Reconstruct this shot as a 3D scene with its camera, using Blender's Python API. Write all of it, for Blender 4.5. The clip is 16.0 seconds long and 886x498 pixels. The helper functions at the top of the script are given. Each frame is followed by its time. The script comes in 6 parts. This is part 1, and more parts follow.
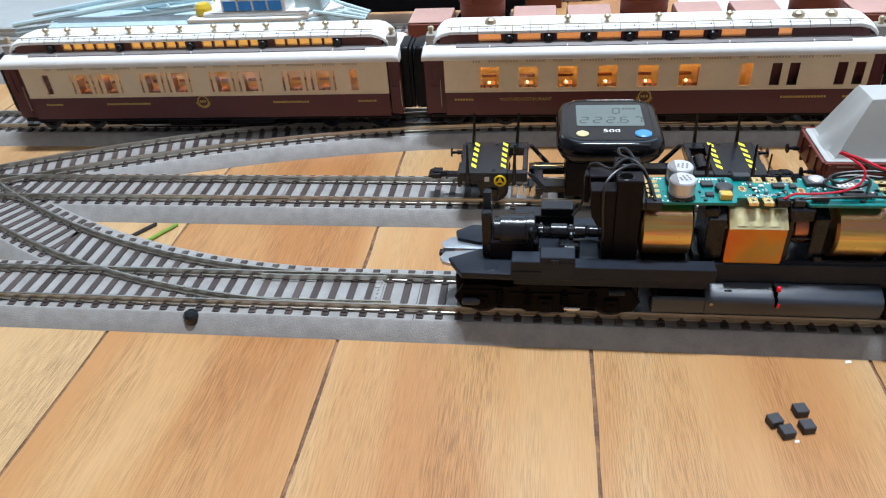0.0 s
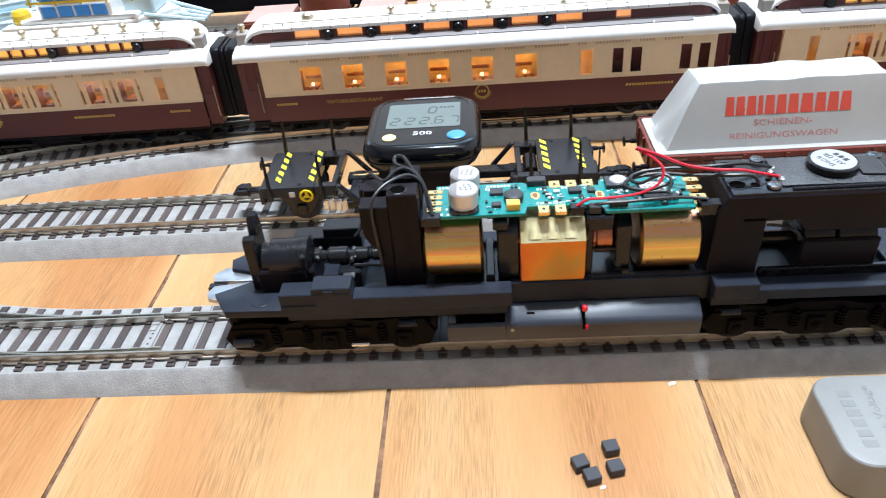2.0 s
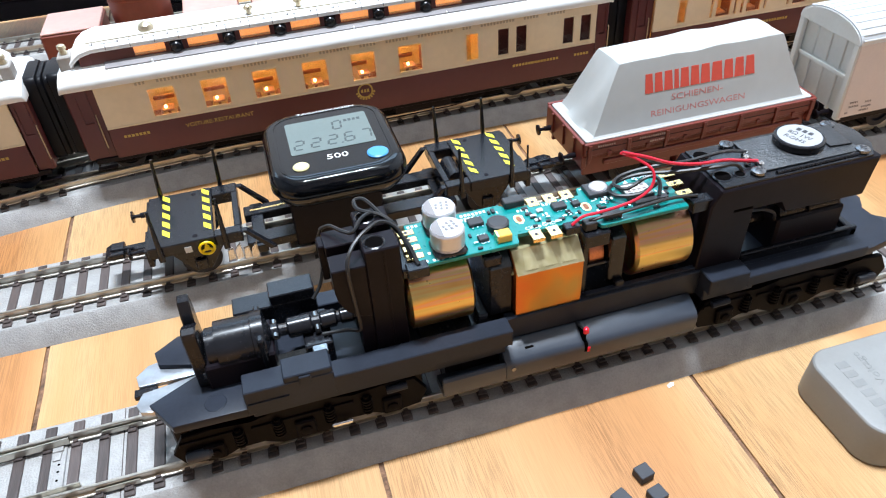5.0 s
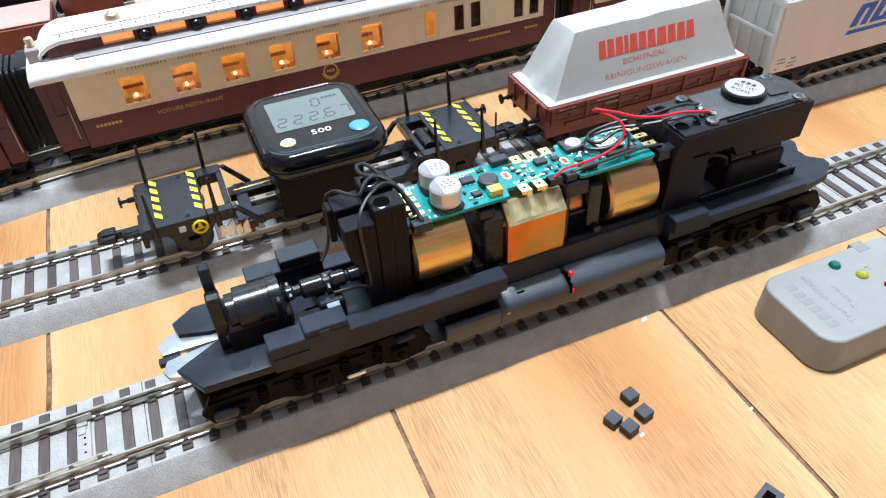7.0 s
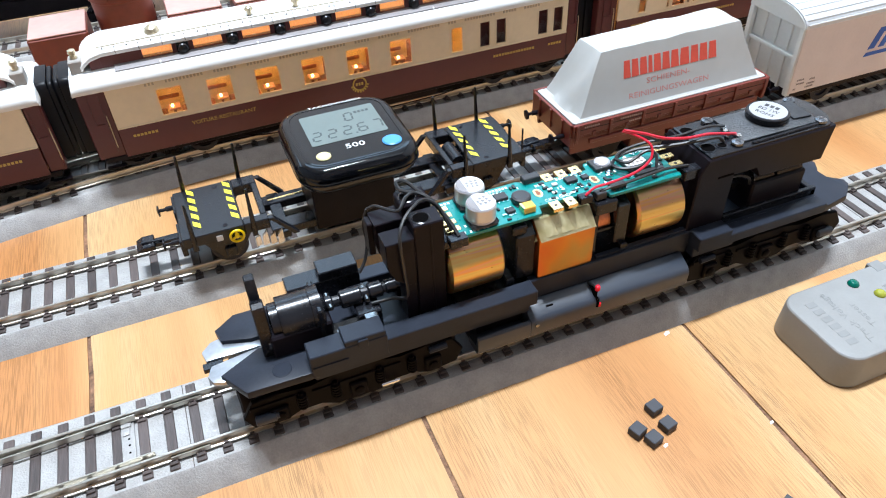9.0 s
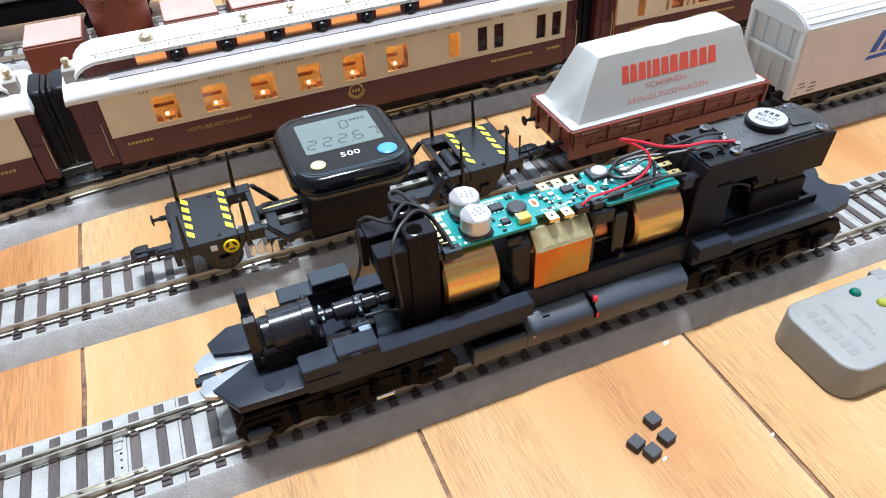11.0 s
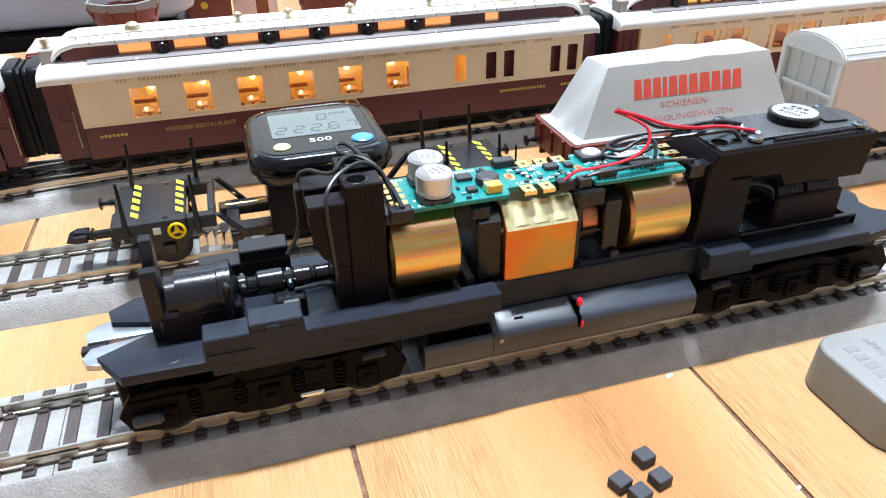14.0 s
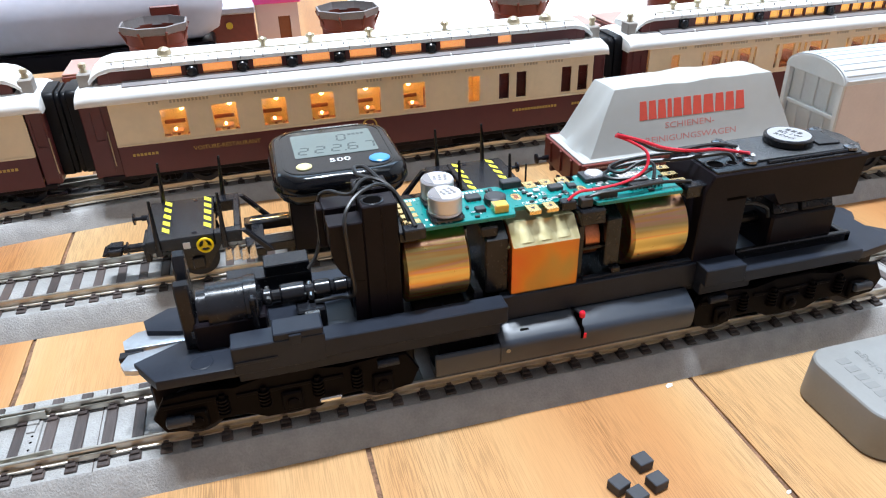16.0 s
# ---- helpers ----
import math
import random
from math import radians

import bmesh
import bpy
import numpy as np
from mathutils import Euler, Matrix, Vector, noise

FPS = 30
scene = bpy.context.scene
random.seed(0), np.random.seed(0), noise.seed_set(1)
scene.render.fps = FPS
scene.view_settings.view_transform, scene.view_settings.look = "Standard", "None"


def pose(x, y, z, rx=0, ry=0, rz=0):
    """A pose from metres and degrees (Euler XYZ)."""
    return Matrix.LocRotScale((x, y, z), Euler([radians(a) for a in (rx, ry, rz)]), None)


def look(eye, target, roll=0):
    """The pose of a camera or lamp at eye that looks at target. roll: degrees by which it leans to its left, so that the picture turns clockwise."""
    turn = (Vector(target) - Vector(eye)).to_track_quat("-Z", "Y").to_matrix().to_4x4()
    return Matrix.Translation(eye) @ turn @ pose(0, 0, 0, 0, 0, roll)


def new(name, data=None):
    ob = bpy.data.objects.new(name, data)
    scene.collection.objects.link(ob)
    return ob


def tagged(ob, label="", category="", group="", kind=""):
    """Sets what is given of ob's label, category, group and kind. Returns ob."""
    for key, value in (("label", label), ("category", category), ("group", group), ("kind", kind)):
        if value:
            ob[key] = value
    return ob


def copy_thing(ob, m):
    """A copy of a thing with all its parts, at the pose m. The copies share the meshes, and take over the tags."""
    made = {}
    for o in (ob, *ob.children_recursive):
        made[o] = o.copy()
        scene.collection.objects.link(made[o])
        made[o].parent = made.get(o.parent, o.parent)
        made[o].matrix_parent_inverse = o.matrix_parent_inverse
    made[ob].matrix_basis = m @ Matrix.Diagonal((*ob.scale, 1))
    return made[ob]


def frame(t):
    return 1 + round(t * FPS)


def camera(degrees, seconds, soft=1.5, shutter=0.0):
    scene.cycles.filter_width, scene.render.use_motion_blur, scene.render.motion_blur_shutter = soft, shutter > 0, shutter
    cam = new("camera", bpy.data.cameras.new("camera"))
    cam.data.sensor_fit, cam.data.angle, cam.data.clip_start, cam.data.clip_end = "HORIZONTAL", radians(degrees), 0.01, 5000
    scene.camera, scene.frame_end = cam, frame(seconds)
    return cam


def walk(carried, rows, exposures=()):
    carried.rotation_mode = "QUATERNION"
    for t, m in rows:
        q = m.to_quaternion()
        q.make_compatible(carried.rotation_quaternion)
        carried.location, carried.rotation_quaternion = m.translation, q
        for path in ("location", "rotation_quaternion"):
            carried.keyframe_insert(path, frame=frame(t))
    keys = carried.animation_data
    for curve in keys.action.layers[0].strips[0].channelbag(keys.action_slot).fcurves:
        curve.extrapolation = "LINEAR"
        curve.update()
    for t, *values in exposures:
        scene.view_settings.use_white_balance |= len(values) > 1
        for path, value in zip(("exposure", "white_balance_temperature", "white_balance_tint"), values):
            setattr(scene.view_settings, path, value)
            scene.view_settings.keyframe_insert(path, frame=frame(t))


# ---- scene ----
cam = camera(63.58, 16.0, soft=1.1, shutter=0.3)
PATH = [
    (0, (-0.03678, -0.19609, 0.16628), (-0.06356, -0.03443, 0.05161), -4.25),
    (0.5, (-0.03127, -0.16909, 0.15412), (-0.05597, -0.00601, 0.04101), -4.60),
    (1, (-0.01680, -0.16533, 0.15133), (-0.03830, -0.00059, 0.03998), -5.08),
    (1.5, (-0.00225, -0.16217, 0.14587), (-0.02021, 0.00007, 0.03030), -4.81),
    (2, (0.01179, -0.16051, 0.15052), (-0.00167, 0.00190, 0.03458), -5.21),
    (2.5, (0.01839, -0.15643, 0.15043), (0.00758, 0.00567, 0.03378), -5.26),
    (3, (0.02227, -0.15260, 0.15495), (0.01514, 0.00840, 0.03650), -5.48),
    (5.5, (-0.03830, -0.12104, 0.15101), (0.01154, 0.02338, 0.02194), -2.71),
    (6, (-0.04362, -0.12313, 0.14956), (0.01339, 0.01676, 0.01849), -2.16),
    (6.5, (-0.04482, -0.12756, 0.15501), (0.01232, 0.01189, 0.02352), -2.47),
    (7, (-0.04610, -0.13356, 0.15757), (0.00792, 0.00791, 0.02691), -3.35),
    (7.5, (-0.05461, -0.13461, 0.16217), (-0.00093, 0.00723, 0.03178), -2.55),
    (8, (-0.05356, -0.13468, 0.16188), (-0.00005, 0.00813, 0.03249), -2.33),
    (8.5, (-0.05315, -0.13500, 0.16169), (0.00026, 0.00768, 0.03212), -2.61),
    (9, (-0.05417, -0.13423, 0.16425), (-0.00116, 0.00856, 0.03464), -2.77),
    (11.5, (-0.04964, -0.13154, 0.16486), (0.00243, 0.01190, 0.03557), -3.30),
    (12, (-0.04910, -0.13258, 0.16533), (0.00271, 0.01117, 0.03628), -3.26),
    (12.5, (-0.04828, -0.13150, 0.16341), (0.00308, 0.01230, 0.03424), -3.18),
    (13, (-0.04519, -0.12583, 0.15979), (0.01035, 0.02032, 0.03507), -2.67),
    (13.5, (-0.04063, -0.13451, 0.12331), (0.00686, 0.02782, 0.01658), 0.12),
    (14, (-0.03187, -0.13336, 0.11898), (0.01716, 0.03125, 0.01651), -0.89),
    (14.5, (-0.03287, -0.13925, 0.11839), (0.01436, 0.02655, 0.01700), -1.33),
    (15, (-0.03648, -0.14277, 0.12562), (0.00844, 0.02551, 0.02731), -1.22),
    (15.5, (-0.03511, -0.14249, 0.12750), (0.00913, 0.02611, 0.02944), -1.79),
    (16, (-0.03249, -0.14243, 0.12556), (0.01195, 0.02508, 0.02573), -1.55),
]
walk(cam, [(t, look(eye, target, roll)) for t, eye, target, roll in PATH],
     exposures=[(0, -0.6), (0.5, -0.4), (1.0, -0.22), (1.5, -0.12), (2.5, 0.02), (9, 0.0), (13.2, 0.0), (14.0, 0.2), (14.6, 0.14), (15.3, 0.02), (16, -0.08)])

# ---- world and light ----
world = bpy.data.worlds.new("room_air")
scene.world = world
world.use_nodes = True
world.node_tree.nodes["Background"].inputs[0].default_value = (0.9, 0.95, 1.0, 1)
world.node_tree.nodes["Background"].inputs[1].default_value = 0.12


def area_lamp(name, eye, target, sx, sy, watts, colour):
    d = bpy.data.lights.new(name, "AREA")
    d.shape, d.size, d.size_y, d.energy, d.color = "RECTANGLE", sx, sy, watts, colour
    ob = new(name, d)
    ob.matrix_world = look(eye, target)
    return ob


for i in range(3):
    area_lamp("ceiling_panel", (-0.12 + 0.22 * i, 0.31, 2.64), (-0.12 + 0.22 * i, 0.31, 0), 0.12, 0.12, 55, (0.77, 0.87, 0.99))
# unseen lamp, added so the tank skirt's sloping top mirrors something bright
area_lamp("tank_sheen_lamp", (1.3, -0.65, 2.66), (1.3, -0.65, 0), 1.6, 0.7, 12, (0.70, 0.84, 1.0))
area_lamp("window_daylight", (0.75, 2.38, 2.42), (0.75, 0, 1.7), 2.4, 1.0, 43, (0.50, 0.74, 1.0))
# invented low source for the bluish sheen on the left-hand bedding
area_lamp("left_sheen_lamp", (-1.57, 2.38, 1.39), (-0.6, 0, 0.6), 0.95, 0.66, 7, (0.52, 0.76, 1.0))


# ---- materials ----
def material(name, colour, rough=0.5, metal=0.0, vary=0.12, grain=900.0, bump=0.15, specular=0.5, coat=0.0, stretch=(1, 1, 1), island=0.0, deep=0.00004):
    """A surface with broad stains, fine grain and fine relief, in object space."""
    m = bpy.data.materials.new(name)
    m.use_nodes = True
    t = m.node_tree
    b = t.nodes["Principled BSDF"]
    b.inputs["Metallic"].default_value = metal
    b.inputs["Specular IOR Level"].default_value = specular
    b.inputs["Coat Weight"].default_value = coat
    c = t.nodes.new("ShaderNodeTexCoord")
    mp = t.nodes.new("ShaderNodeMapping")
    mp.inputs["Scale"].default_value = stretch
    t.links.new(c.outputs["Object"], mp.inputs["Vector"])
    big = t.nodes.new("ShaderNodeTexNoise")
    big.inputs["Scale"].default_value, big.inputs["Detail"].default_value = grain * 0.12, 3
    fine = t.nodes.new("ShaderNodeTexNoise")
    fine.inputs["Scale"].default_value, fine.inputs["Detail"].default_value = grain, 4
    for n in (big, fine):
        t.links.new(mp.outputs["Vector"], n.inputs["Vector"])
    mix = t.nodes.new("ShaderNodeMath")
    mix.operation = "MULTIPLY_ADD"
    t.links.new(big.outputs["Fac"], mix.inputs[0])
    mix.inputs[1].default_value = 0.6
    half = t.nodes.new("ShaderNodeMath")
    half.operation = "MULTIPLY"
    t.links.new(fine.outputs["Fac"], half.inputs[0])
    half.inputs[1].default_value = 0.4
    t.links.new(half.outputs[0], mix.inputs[2])
    last = mix.outputs[0]
    if island:
        info = t.nodes.new("ShaderNodeObjectInfo")
        add = t.nodes.new("ShaderNodeMath")
        add.operation = "MULTIPLY_ADD"
        t.links.new(info.outputs["Random"], add.inputs[0])
        add.inputs[1].default_value = island
        t.links.new(last, add.inputs[2])
        sub = t.nodes.new("ShaderNodeMath")
        sub.operation = "SUBTRACT"
        t.links.new(add.outputs[0], sub.inputs[0])
        sub.inputs[1].default_value = island / 2
        last = sub.outputs[0]
    ramp = t.nodes.new("ShaderNodeValToRGB")
    ramp.color_ramp.elements[0].position, ramp.color_ramp.elements[1].position = 0.3, 0.7
    ramp.color_ramp.elements[0].color = (*[max(0.0, v * (1 - vary)) for v in colour], 1)
    ramp.color_ramp.elements[1].color = (*[min(1.0, v * (1 + vary)) for v in colour], 1)
    t.links.new(last, ramp.inputs[0])
    t.links.new(ramp.outputs[0], b.inputs["Base Color"])
    rg = t.nodes.new("ShaderNodeMapRange")
    rg.inputs["To Min"].default_value, rg.inputs["To Max"].default_value = max(0.02, rough - 0.1), min(1.0, rough + 0.1)
    t.links.new(fine.outputs["Fac"], rg.inputs["Value"])
    t.links.new(rg.outputs[0], b.inputs["Roughness"])
    if bump:
        bp = t.nodes.new("ShaderNodeBump")
        bp.inputs["Strength"].default_value, bp.inputs["Distance"].default_value = bump, deep
        t.links.new(fine.outputs["Fac"], bp.inputs["Height"])
        t.links.new(bp.outputs[0], b.inputs["Normal"])
    return m


def glowing(name, colour, strength):
    m = bpy.data.materials.new(name)
    m.use_nodes = True
    b = m.node_tree.nodes["Principled BSDF"]
    b.inputs["Base Color"].default_value = (*colour, 1)
    b.inputs["Emission Color"].default_value = (*colour, 1)
    b.inputs["Emission Strength"].default_value = strength
    return m


def clear(name, colour, rough=0.05, amount=0.9):
    """A thin clear or tinted pane."""
    m = bpy.data.materials.new(name)
    m.use_nodes = True
    t = m.node_tree
    b = t.nodes.new("ShaderNodeBsdfGlossy")
    b.inputs["Color"].default_value = (1, 1, 1, 1)
    b.inputs["Roughness"].default_value = rough
    see = t.nodes.new("ShaderNodeBsdfTransparent")
    see.inputs[0].default_value = (*colour, 1)
    mix = t.nodes.new("ShaderNodeMixShader")
    mix.inputs[0].default_value = 1 - amount
    t.links.new(see.outputs[0], mix.inputs[1])
    t.links.new(b.outputs[0], mix.inputs[2])
    t.links.new(mix.outputs[0], t.nodes["Material Output"].inputs[0])
    return m


def wood(name, island):
    """Varnished floor boards: long grain along y, pale and orange streaks, fine dark pores."""
    m = bpy.data.materials.new(name)
    m.use_nodes = True
    t = m.node_tree
    b = t.nodes["Principled BSDF"]
    b.inputs["Specular IOR Level"].default_value = 0.32
    c = t.nodes.new("ShaderNodeTexCoord")
    info = t.nodes.new("ShaderNodeObjectInfo")
    off = t.nodes.new("ShaderNodeVectorMath")
    off.operation = "MULTIPLY_ADD"
    t.links.new(info.outputs["Random"], off.inputs[0])
    off.inputs[1].default_value = (3.1, 7.7, 1.9)
    t.links.new(c.outputs["Object"], off.inputs[2])
    streak = t.nodes.new("ShaderNodeMapping")
    streak.inputs["Scale"].default_value = (24, 2.6, 1)
    pore = t.nodes.new("ShaderNodeMapping")
    pore.inputs["Scale"].default_value = (3900, 105, 1)
    n1, n2 = t.nodes.new("ShaderNodeTexNoise"), t.nodes.new("ShaderNodeTexNoise")
    for mp, n, d in ((streak, n1, 2), (pore, n2, 3)):
        t.links.new(off.outputs[0], mp.inputs["Vector"])
        t.links.new(mp.outputs[0], n.inputs["Vector"])
        n.inputs["Scale"].default_value, n.inputs["Detail"].default_value = 1.0, d
    n1.inputs["Distortion"].default_value = 0.7
    tone = t.nodes.new("ShaderNodeMath")
    tone.operation = "MULTIPLY_ADD"
    t.links.new(info.outputs["Random"], tone.inputs[0])
    tone.inputs[1].default_value = island
    t.links.new(n1.outputs["Fac"], tone.inputs[2])
    shift = t.nodes.new("ShaderNodeMath")
    shift.operation = "SUBTRACT"
    t.links.new(tone.outputs[0], shift.inputs[0])
    shift.inputs[1].default_value = island * 0.5
    ramp = t.nodes.new("ShaderNodeValToRGB")
    e = ramp.color_ramp.elements
    e[0].position, e[0].color = 0.33, (0.44, 0.195, 0.070, 1)
    e[1].position, e[1].color = 0.70, (0.565, 0.36, 0.178, 1)
    mid = ramp.color_ramp.elements.new(0.52)
    mid.color = (0.525, 0.29, 0.122, 1)
    t.links.new(shift.outputs[0], ramp.inputs[0])
    dark = t.nodes.new("ShaderNodeMapRange")
    dark.inputs["From Min"].default_value, dark.inputs["From Max"].default_value = 0.40, 0.56
    dark.inputs["To Min"].default_value, dark.inputs["To Max"].default_value = 0.72, 0.98
    t.links.new(n2.outputs["Fac"], dark.inputs["Value"])
    patch = t.nodes.new("ShaderNodeMapping")
    patch.inputs["Scale"].default_value = (60, 8, 1)
    n3 = t.nodes.new("ShaderNodeTexNoise")
    n3.inputs["Scale"].default_value, n3.inputs["Detail"].default_value = 1.0, 2
    t.links.new(off.outputs[0], patch.inputs["Vector"])
    t.links.new(patch.outputs[0], n3.inputs["Vector"])
    depth = t.nodes.new("ShaderNodeMapRange")
    depth.inputs["From Min"].default_value, depth.inputs["From Max"].default_value = 0.35, 0.68
    depth.inputs["To Min"].default_value, depth.inputs["To Max"].default_value = 0.90, 0.58
    t.links.new(n3.outputs["Fac"], depth.inputs["Value"])
    t.links.new(depth.outputs[0], dark.inputs["To Min"])
    mul = t.nodes.new("ShaderNodeVectorMath")
    mul.operation = "SCALE"
    t.links.new(ramp.outputs[0], mul.inputs[0])
    t.links.new(dark.outputs[0], mul.inputs["Scale"])
    # sparse dark specks
    spot = t.nodes.new("ShaderNodeTexVoronoi")
    spot.inputs["Scale"].default_value = 24
    t.links.new(off.outputs[0], spot.inputs["Vector"])
    near = t.nodes.new("ShaderNodeMath")
    near.operation = "LESS_THAN"
    t.links.new(spot.outputs["Distance"], near.inputs[0])
    near.inputs[1].default_value = 0.018
    fleck = t.nodes.new("ShaderNodeMixRGB")
    t.links.new(near.outputs[0], fleck.inputs[0])
    t.links.new(mul.outputs[0], fleck.inputs[1])
    fleck.inputs[2].default_value = (0.16, 0.06, 0.03, 1)
    t.links.new(fleck.outputs[0], b.inputs["Base Color"])
    rg = t.nodes.new("ShaderNodeMapRange")
    rg.inputs["To Min"].default_value, rg.inputs["To Max"].default_value = 0.34, 0.50
    t.links.new(n1.outputs["Fac"], rg.inputs["Value"])
    t.links.new(rg.outputs[0], b.inputs["Roughness"])
    bp = t.nodes.new("ShaderNodeBump")
    bp.inputs["Strength"].default_value, bp.inputs["Distance"].default_value = 0.12, 0.0002
    t.links.new(n2.outputs["Fac"], bp.inputs["Height"])
    t.links.new(bp.outputs[0], b.inputs["Normal"])
    return m


def passivated(name, stops, rough, scale):
    """Yellow chromated zinc: drifting iridescent bands along the part, with fine scratches."""
    m = bpy.data.materials.new(name)
    m.use_nodes = True
    t = m.node_tree
    b = t.nodes["Principled BSDF"]
    b.inputs["Metallic"].default_value = 1.0
    c = t.nodes.new("ShaderNodeTexCoord")
    mp = t.nodes.new("ShaderNodeMapping")
    mp.inputs["Scale"].default_value = scale
    t.links.new(c.outputs["Object"], mp.inputs["Vector"])
    n = t.nodes.new("ShaderNodeTexNoise")
    n.inputs["Scale"].default_value, n.inputs["Detail"].default_value, n.inputs["Distortion"].default_value = 1.0, 2, 0.6
    t.links.new(mp.outputs[0], n.inputs["Vector"])
    ramp = t.nodes.new("ShaderNodeValToRGB")
    e = ramp.color_ramp.elements
    e[0].position, e[0].color = stops[0][0], (*stops[0][1], 1)
    e[1].position, e[1].color = stops[-1][0], (*stops[-1][1], 1)
    for p, col in stops[1:-1]:
        ramp.color_ramp.elements.new(p).color = (*col, 1)
    t.links.new(n.outputs["Fac"], ramp.inputs[0])
    t.links.new(ramp.outputs[0], b.inputs["Base Color"])
    f = t.nodes.new("ShaderNodeTexNoise")
    f.inputs["Scale"].default_value, f.inputs["Detail"].default_value = 700, 2
    t.links.new(c.outputs["Object"], f.inputs["Vector"])
    rg = t.nodes.new("ShaderNodeMapRange")
    rg.inputs["To Min"].default_value, rg.inputs["To Max"].default_value = rough - 0.04, rough + 0.05
    t.links.new(f.outputs["Fac"], rg.inputs["Value"])
    t.links.new(rg.outputs[0], b.inputs["Roughness"])
    return m


WOOD = wood("varnished_boards", 0.26)
GAP = material("seam_dirt", (0.20, 0.105, 0.06), 0.9, bump=1.0, vary=0.9, grain=900, deep=0.0006)
BED = material("grey_bedding", (0.305, 0.294, 0.282), 0.42, vary=0.20, grain=1900, bump=1.0, deep=0.0002, specular=0.8)
SLEEPER = material("brown_sleeper", (0.078, 0.058, 0.053), 0.45, vary=0.5, grain=1700, bump=1.0, stretch=(1, 0.12, 1), island=0.25, deep=0.00012)
RAIL = material("nickel_rail", (0.55, 0.52, 0.46), 0.33, 1.0, vary=0.15, grain=1200, bump=0.05)
BLACK = material("satin_black_plastic", (0.011, 0.0115, 0.0145), 0.24, vary=0.25, grain=1300, bump=0.10, specular=0.35)
TANKM = material("satin_blue_black", (0.030, 0.037, 0.051), 0.38, vary=0.06, grain=600, bump=0.03, specular=0.55)
DARKMETAL = material("blackened_casting", (0.0195, 0.0232, 0.033), 0.35, vary=0.2, grain=1500, bump=0.12, specular=0.17)
BROWNBLACK = material("dark_chassis", (0.0095, 0.0072, 0.0098), 0.32, vary=0.3, grain=1200, bump=0.12, specular=0.11)
BOGIEB = material("bogie_black", (0.0045, 0.0034, 0.0042), 0.40, vary=0.4, grain=1200, bump=0.25, specular=0.05)
GLOSS = material("gloss_black", (0.004, 0.0045, 0.006), 0.09, vary=0.1, bump=0.0, specular=0.35)
SHEET = material("bright_sheet", (0.47, 0.50, 0.54), 0.36, 0.85, vary=0.2, bump=0.1)
GREASE = material("oiled_steel", (0.20, 0.20, 0.20), 0.15, 0.9, vary=0.4, bump=0.2)
# zinc tints; the orange and pink stops also paint in reflected bands
GOLD = passivated("yellow_passivated_steel", ((0.34, (0.60, 0.47, 0.17)), (0.45, (0.74, 0.57, 0.22)), (0.52, (0.78, 0.42, 0.12)), (0.56, (0.72, 0.38, 0.26)), (0.61, (0.64, 0.47, 0.17)), (0.70, (0.76, 0.60, 0.27))), 0.29, (9, 210, 210))
AMBER = passivated("iridescent_orange_zinc", ((0.30, (0.42, 0.28, 0.085)), (0.42, (0.58, 0.25, 0.055)), (0.58, (0.58, 0.17, 0.05)), (0.72, (0.44, 0.24, 0.075))), 0.36, (62, 40, 48))
STRAP = passivated("pale_zinc_strap", ((0.30, (0.46, 0.39, 0.18)), (0.5, (0.64, 0.57, 0.34)), (0.70, (0.42, 0.35, 0.16))), 0.42, (160, 120, 120))
PCB = material("teal_solder_mask", (0.0, 0.195, 0.182), 0.3, vary=0.2, grain=700, bump=0.05)
PAD = material("gold_pad", (0.85, 0.62, 0.28), 0.25, 1.0, vary=0.1, bump=0.0)
SOLDER = material("solder", (0.75, 0.76, 0.77), 0.18, 1.0, vary=0.2, bump=0.3)
ALU = material("can_aluminium", (0.66, 0.65, 0.68), 0.33, 0.55, vary=0.05, bump=0.03)
CHIP = material("chip_body", (0.03, 0.03, 0.033), 0.5, vary=0.2)
TANTAL = material("yellow_component", (0.72, 0.44, 0.07), 0.4, vary=0.08)
WHITE = material("white_print", (0.82, 0.82, 0.80), 0.5, vary=0.04, bump=0.0)
GREYINK = material("grey_print", (0.24, 0.20, 0.19), 0.6, vary=0.15, bump=0.0)
PINKINK = material("worn_white_print", (0.50, 0.36, 0.33), 0.6, vary=0.2, bump=0.0)
INK = material("black_print", (0.03, 0.03, 0.035), 0.6, vary=0.1, bump=0.0)
REDWIRE = material("red_insulation", (0.62, 0.015, 0.04), 0.35, vary=0.08, bump=0.0)
BLACKWIRE = material("black_insulation", (0.015, 0.015, 0.016), 0.42, vary=0.1, bump=0.0)
COPPER = material("copper_winding", (0.55, 0.22, 0.12), 0.35, 0.9, vary=0.3, grain=2000)
REDDOT = material("red_lamp_lens", (0.75, 0.01, 0.03), 0.2, bump=0.0)
GRIT = material("gritty_black_panel", (0.030, 0.032, 0.036), 0.42, vary=0.7, grain=1500, bump=1.0, deep=0.0004, specular=0.7)
SCREWM = material("dark_steel_screw", (0.16, 0.165, 0.175), 0.25, 0.9, vary=0.3, bump=0.2)
FOAM = material("black_foam", (0.018, 0.018, 0.020), 0.6, vary=0.6, grain=1400, bump=1.0, deep=0.00012)
# flat black that paints the shade inside holes, slits and grooves
HOLESHADE = material("hole_shade", (0.004, 0.0035, 0.0035), 0.95, bump=0.0, specular=0.0)
LABELW = material("white_label", (0.66, 0.66, 0.68), 0.45, vary=0.04)
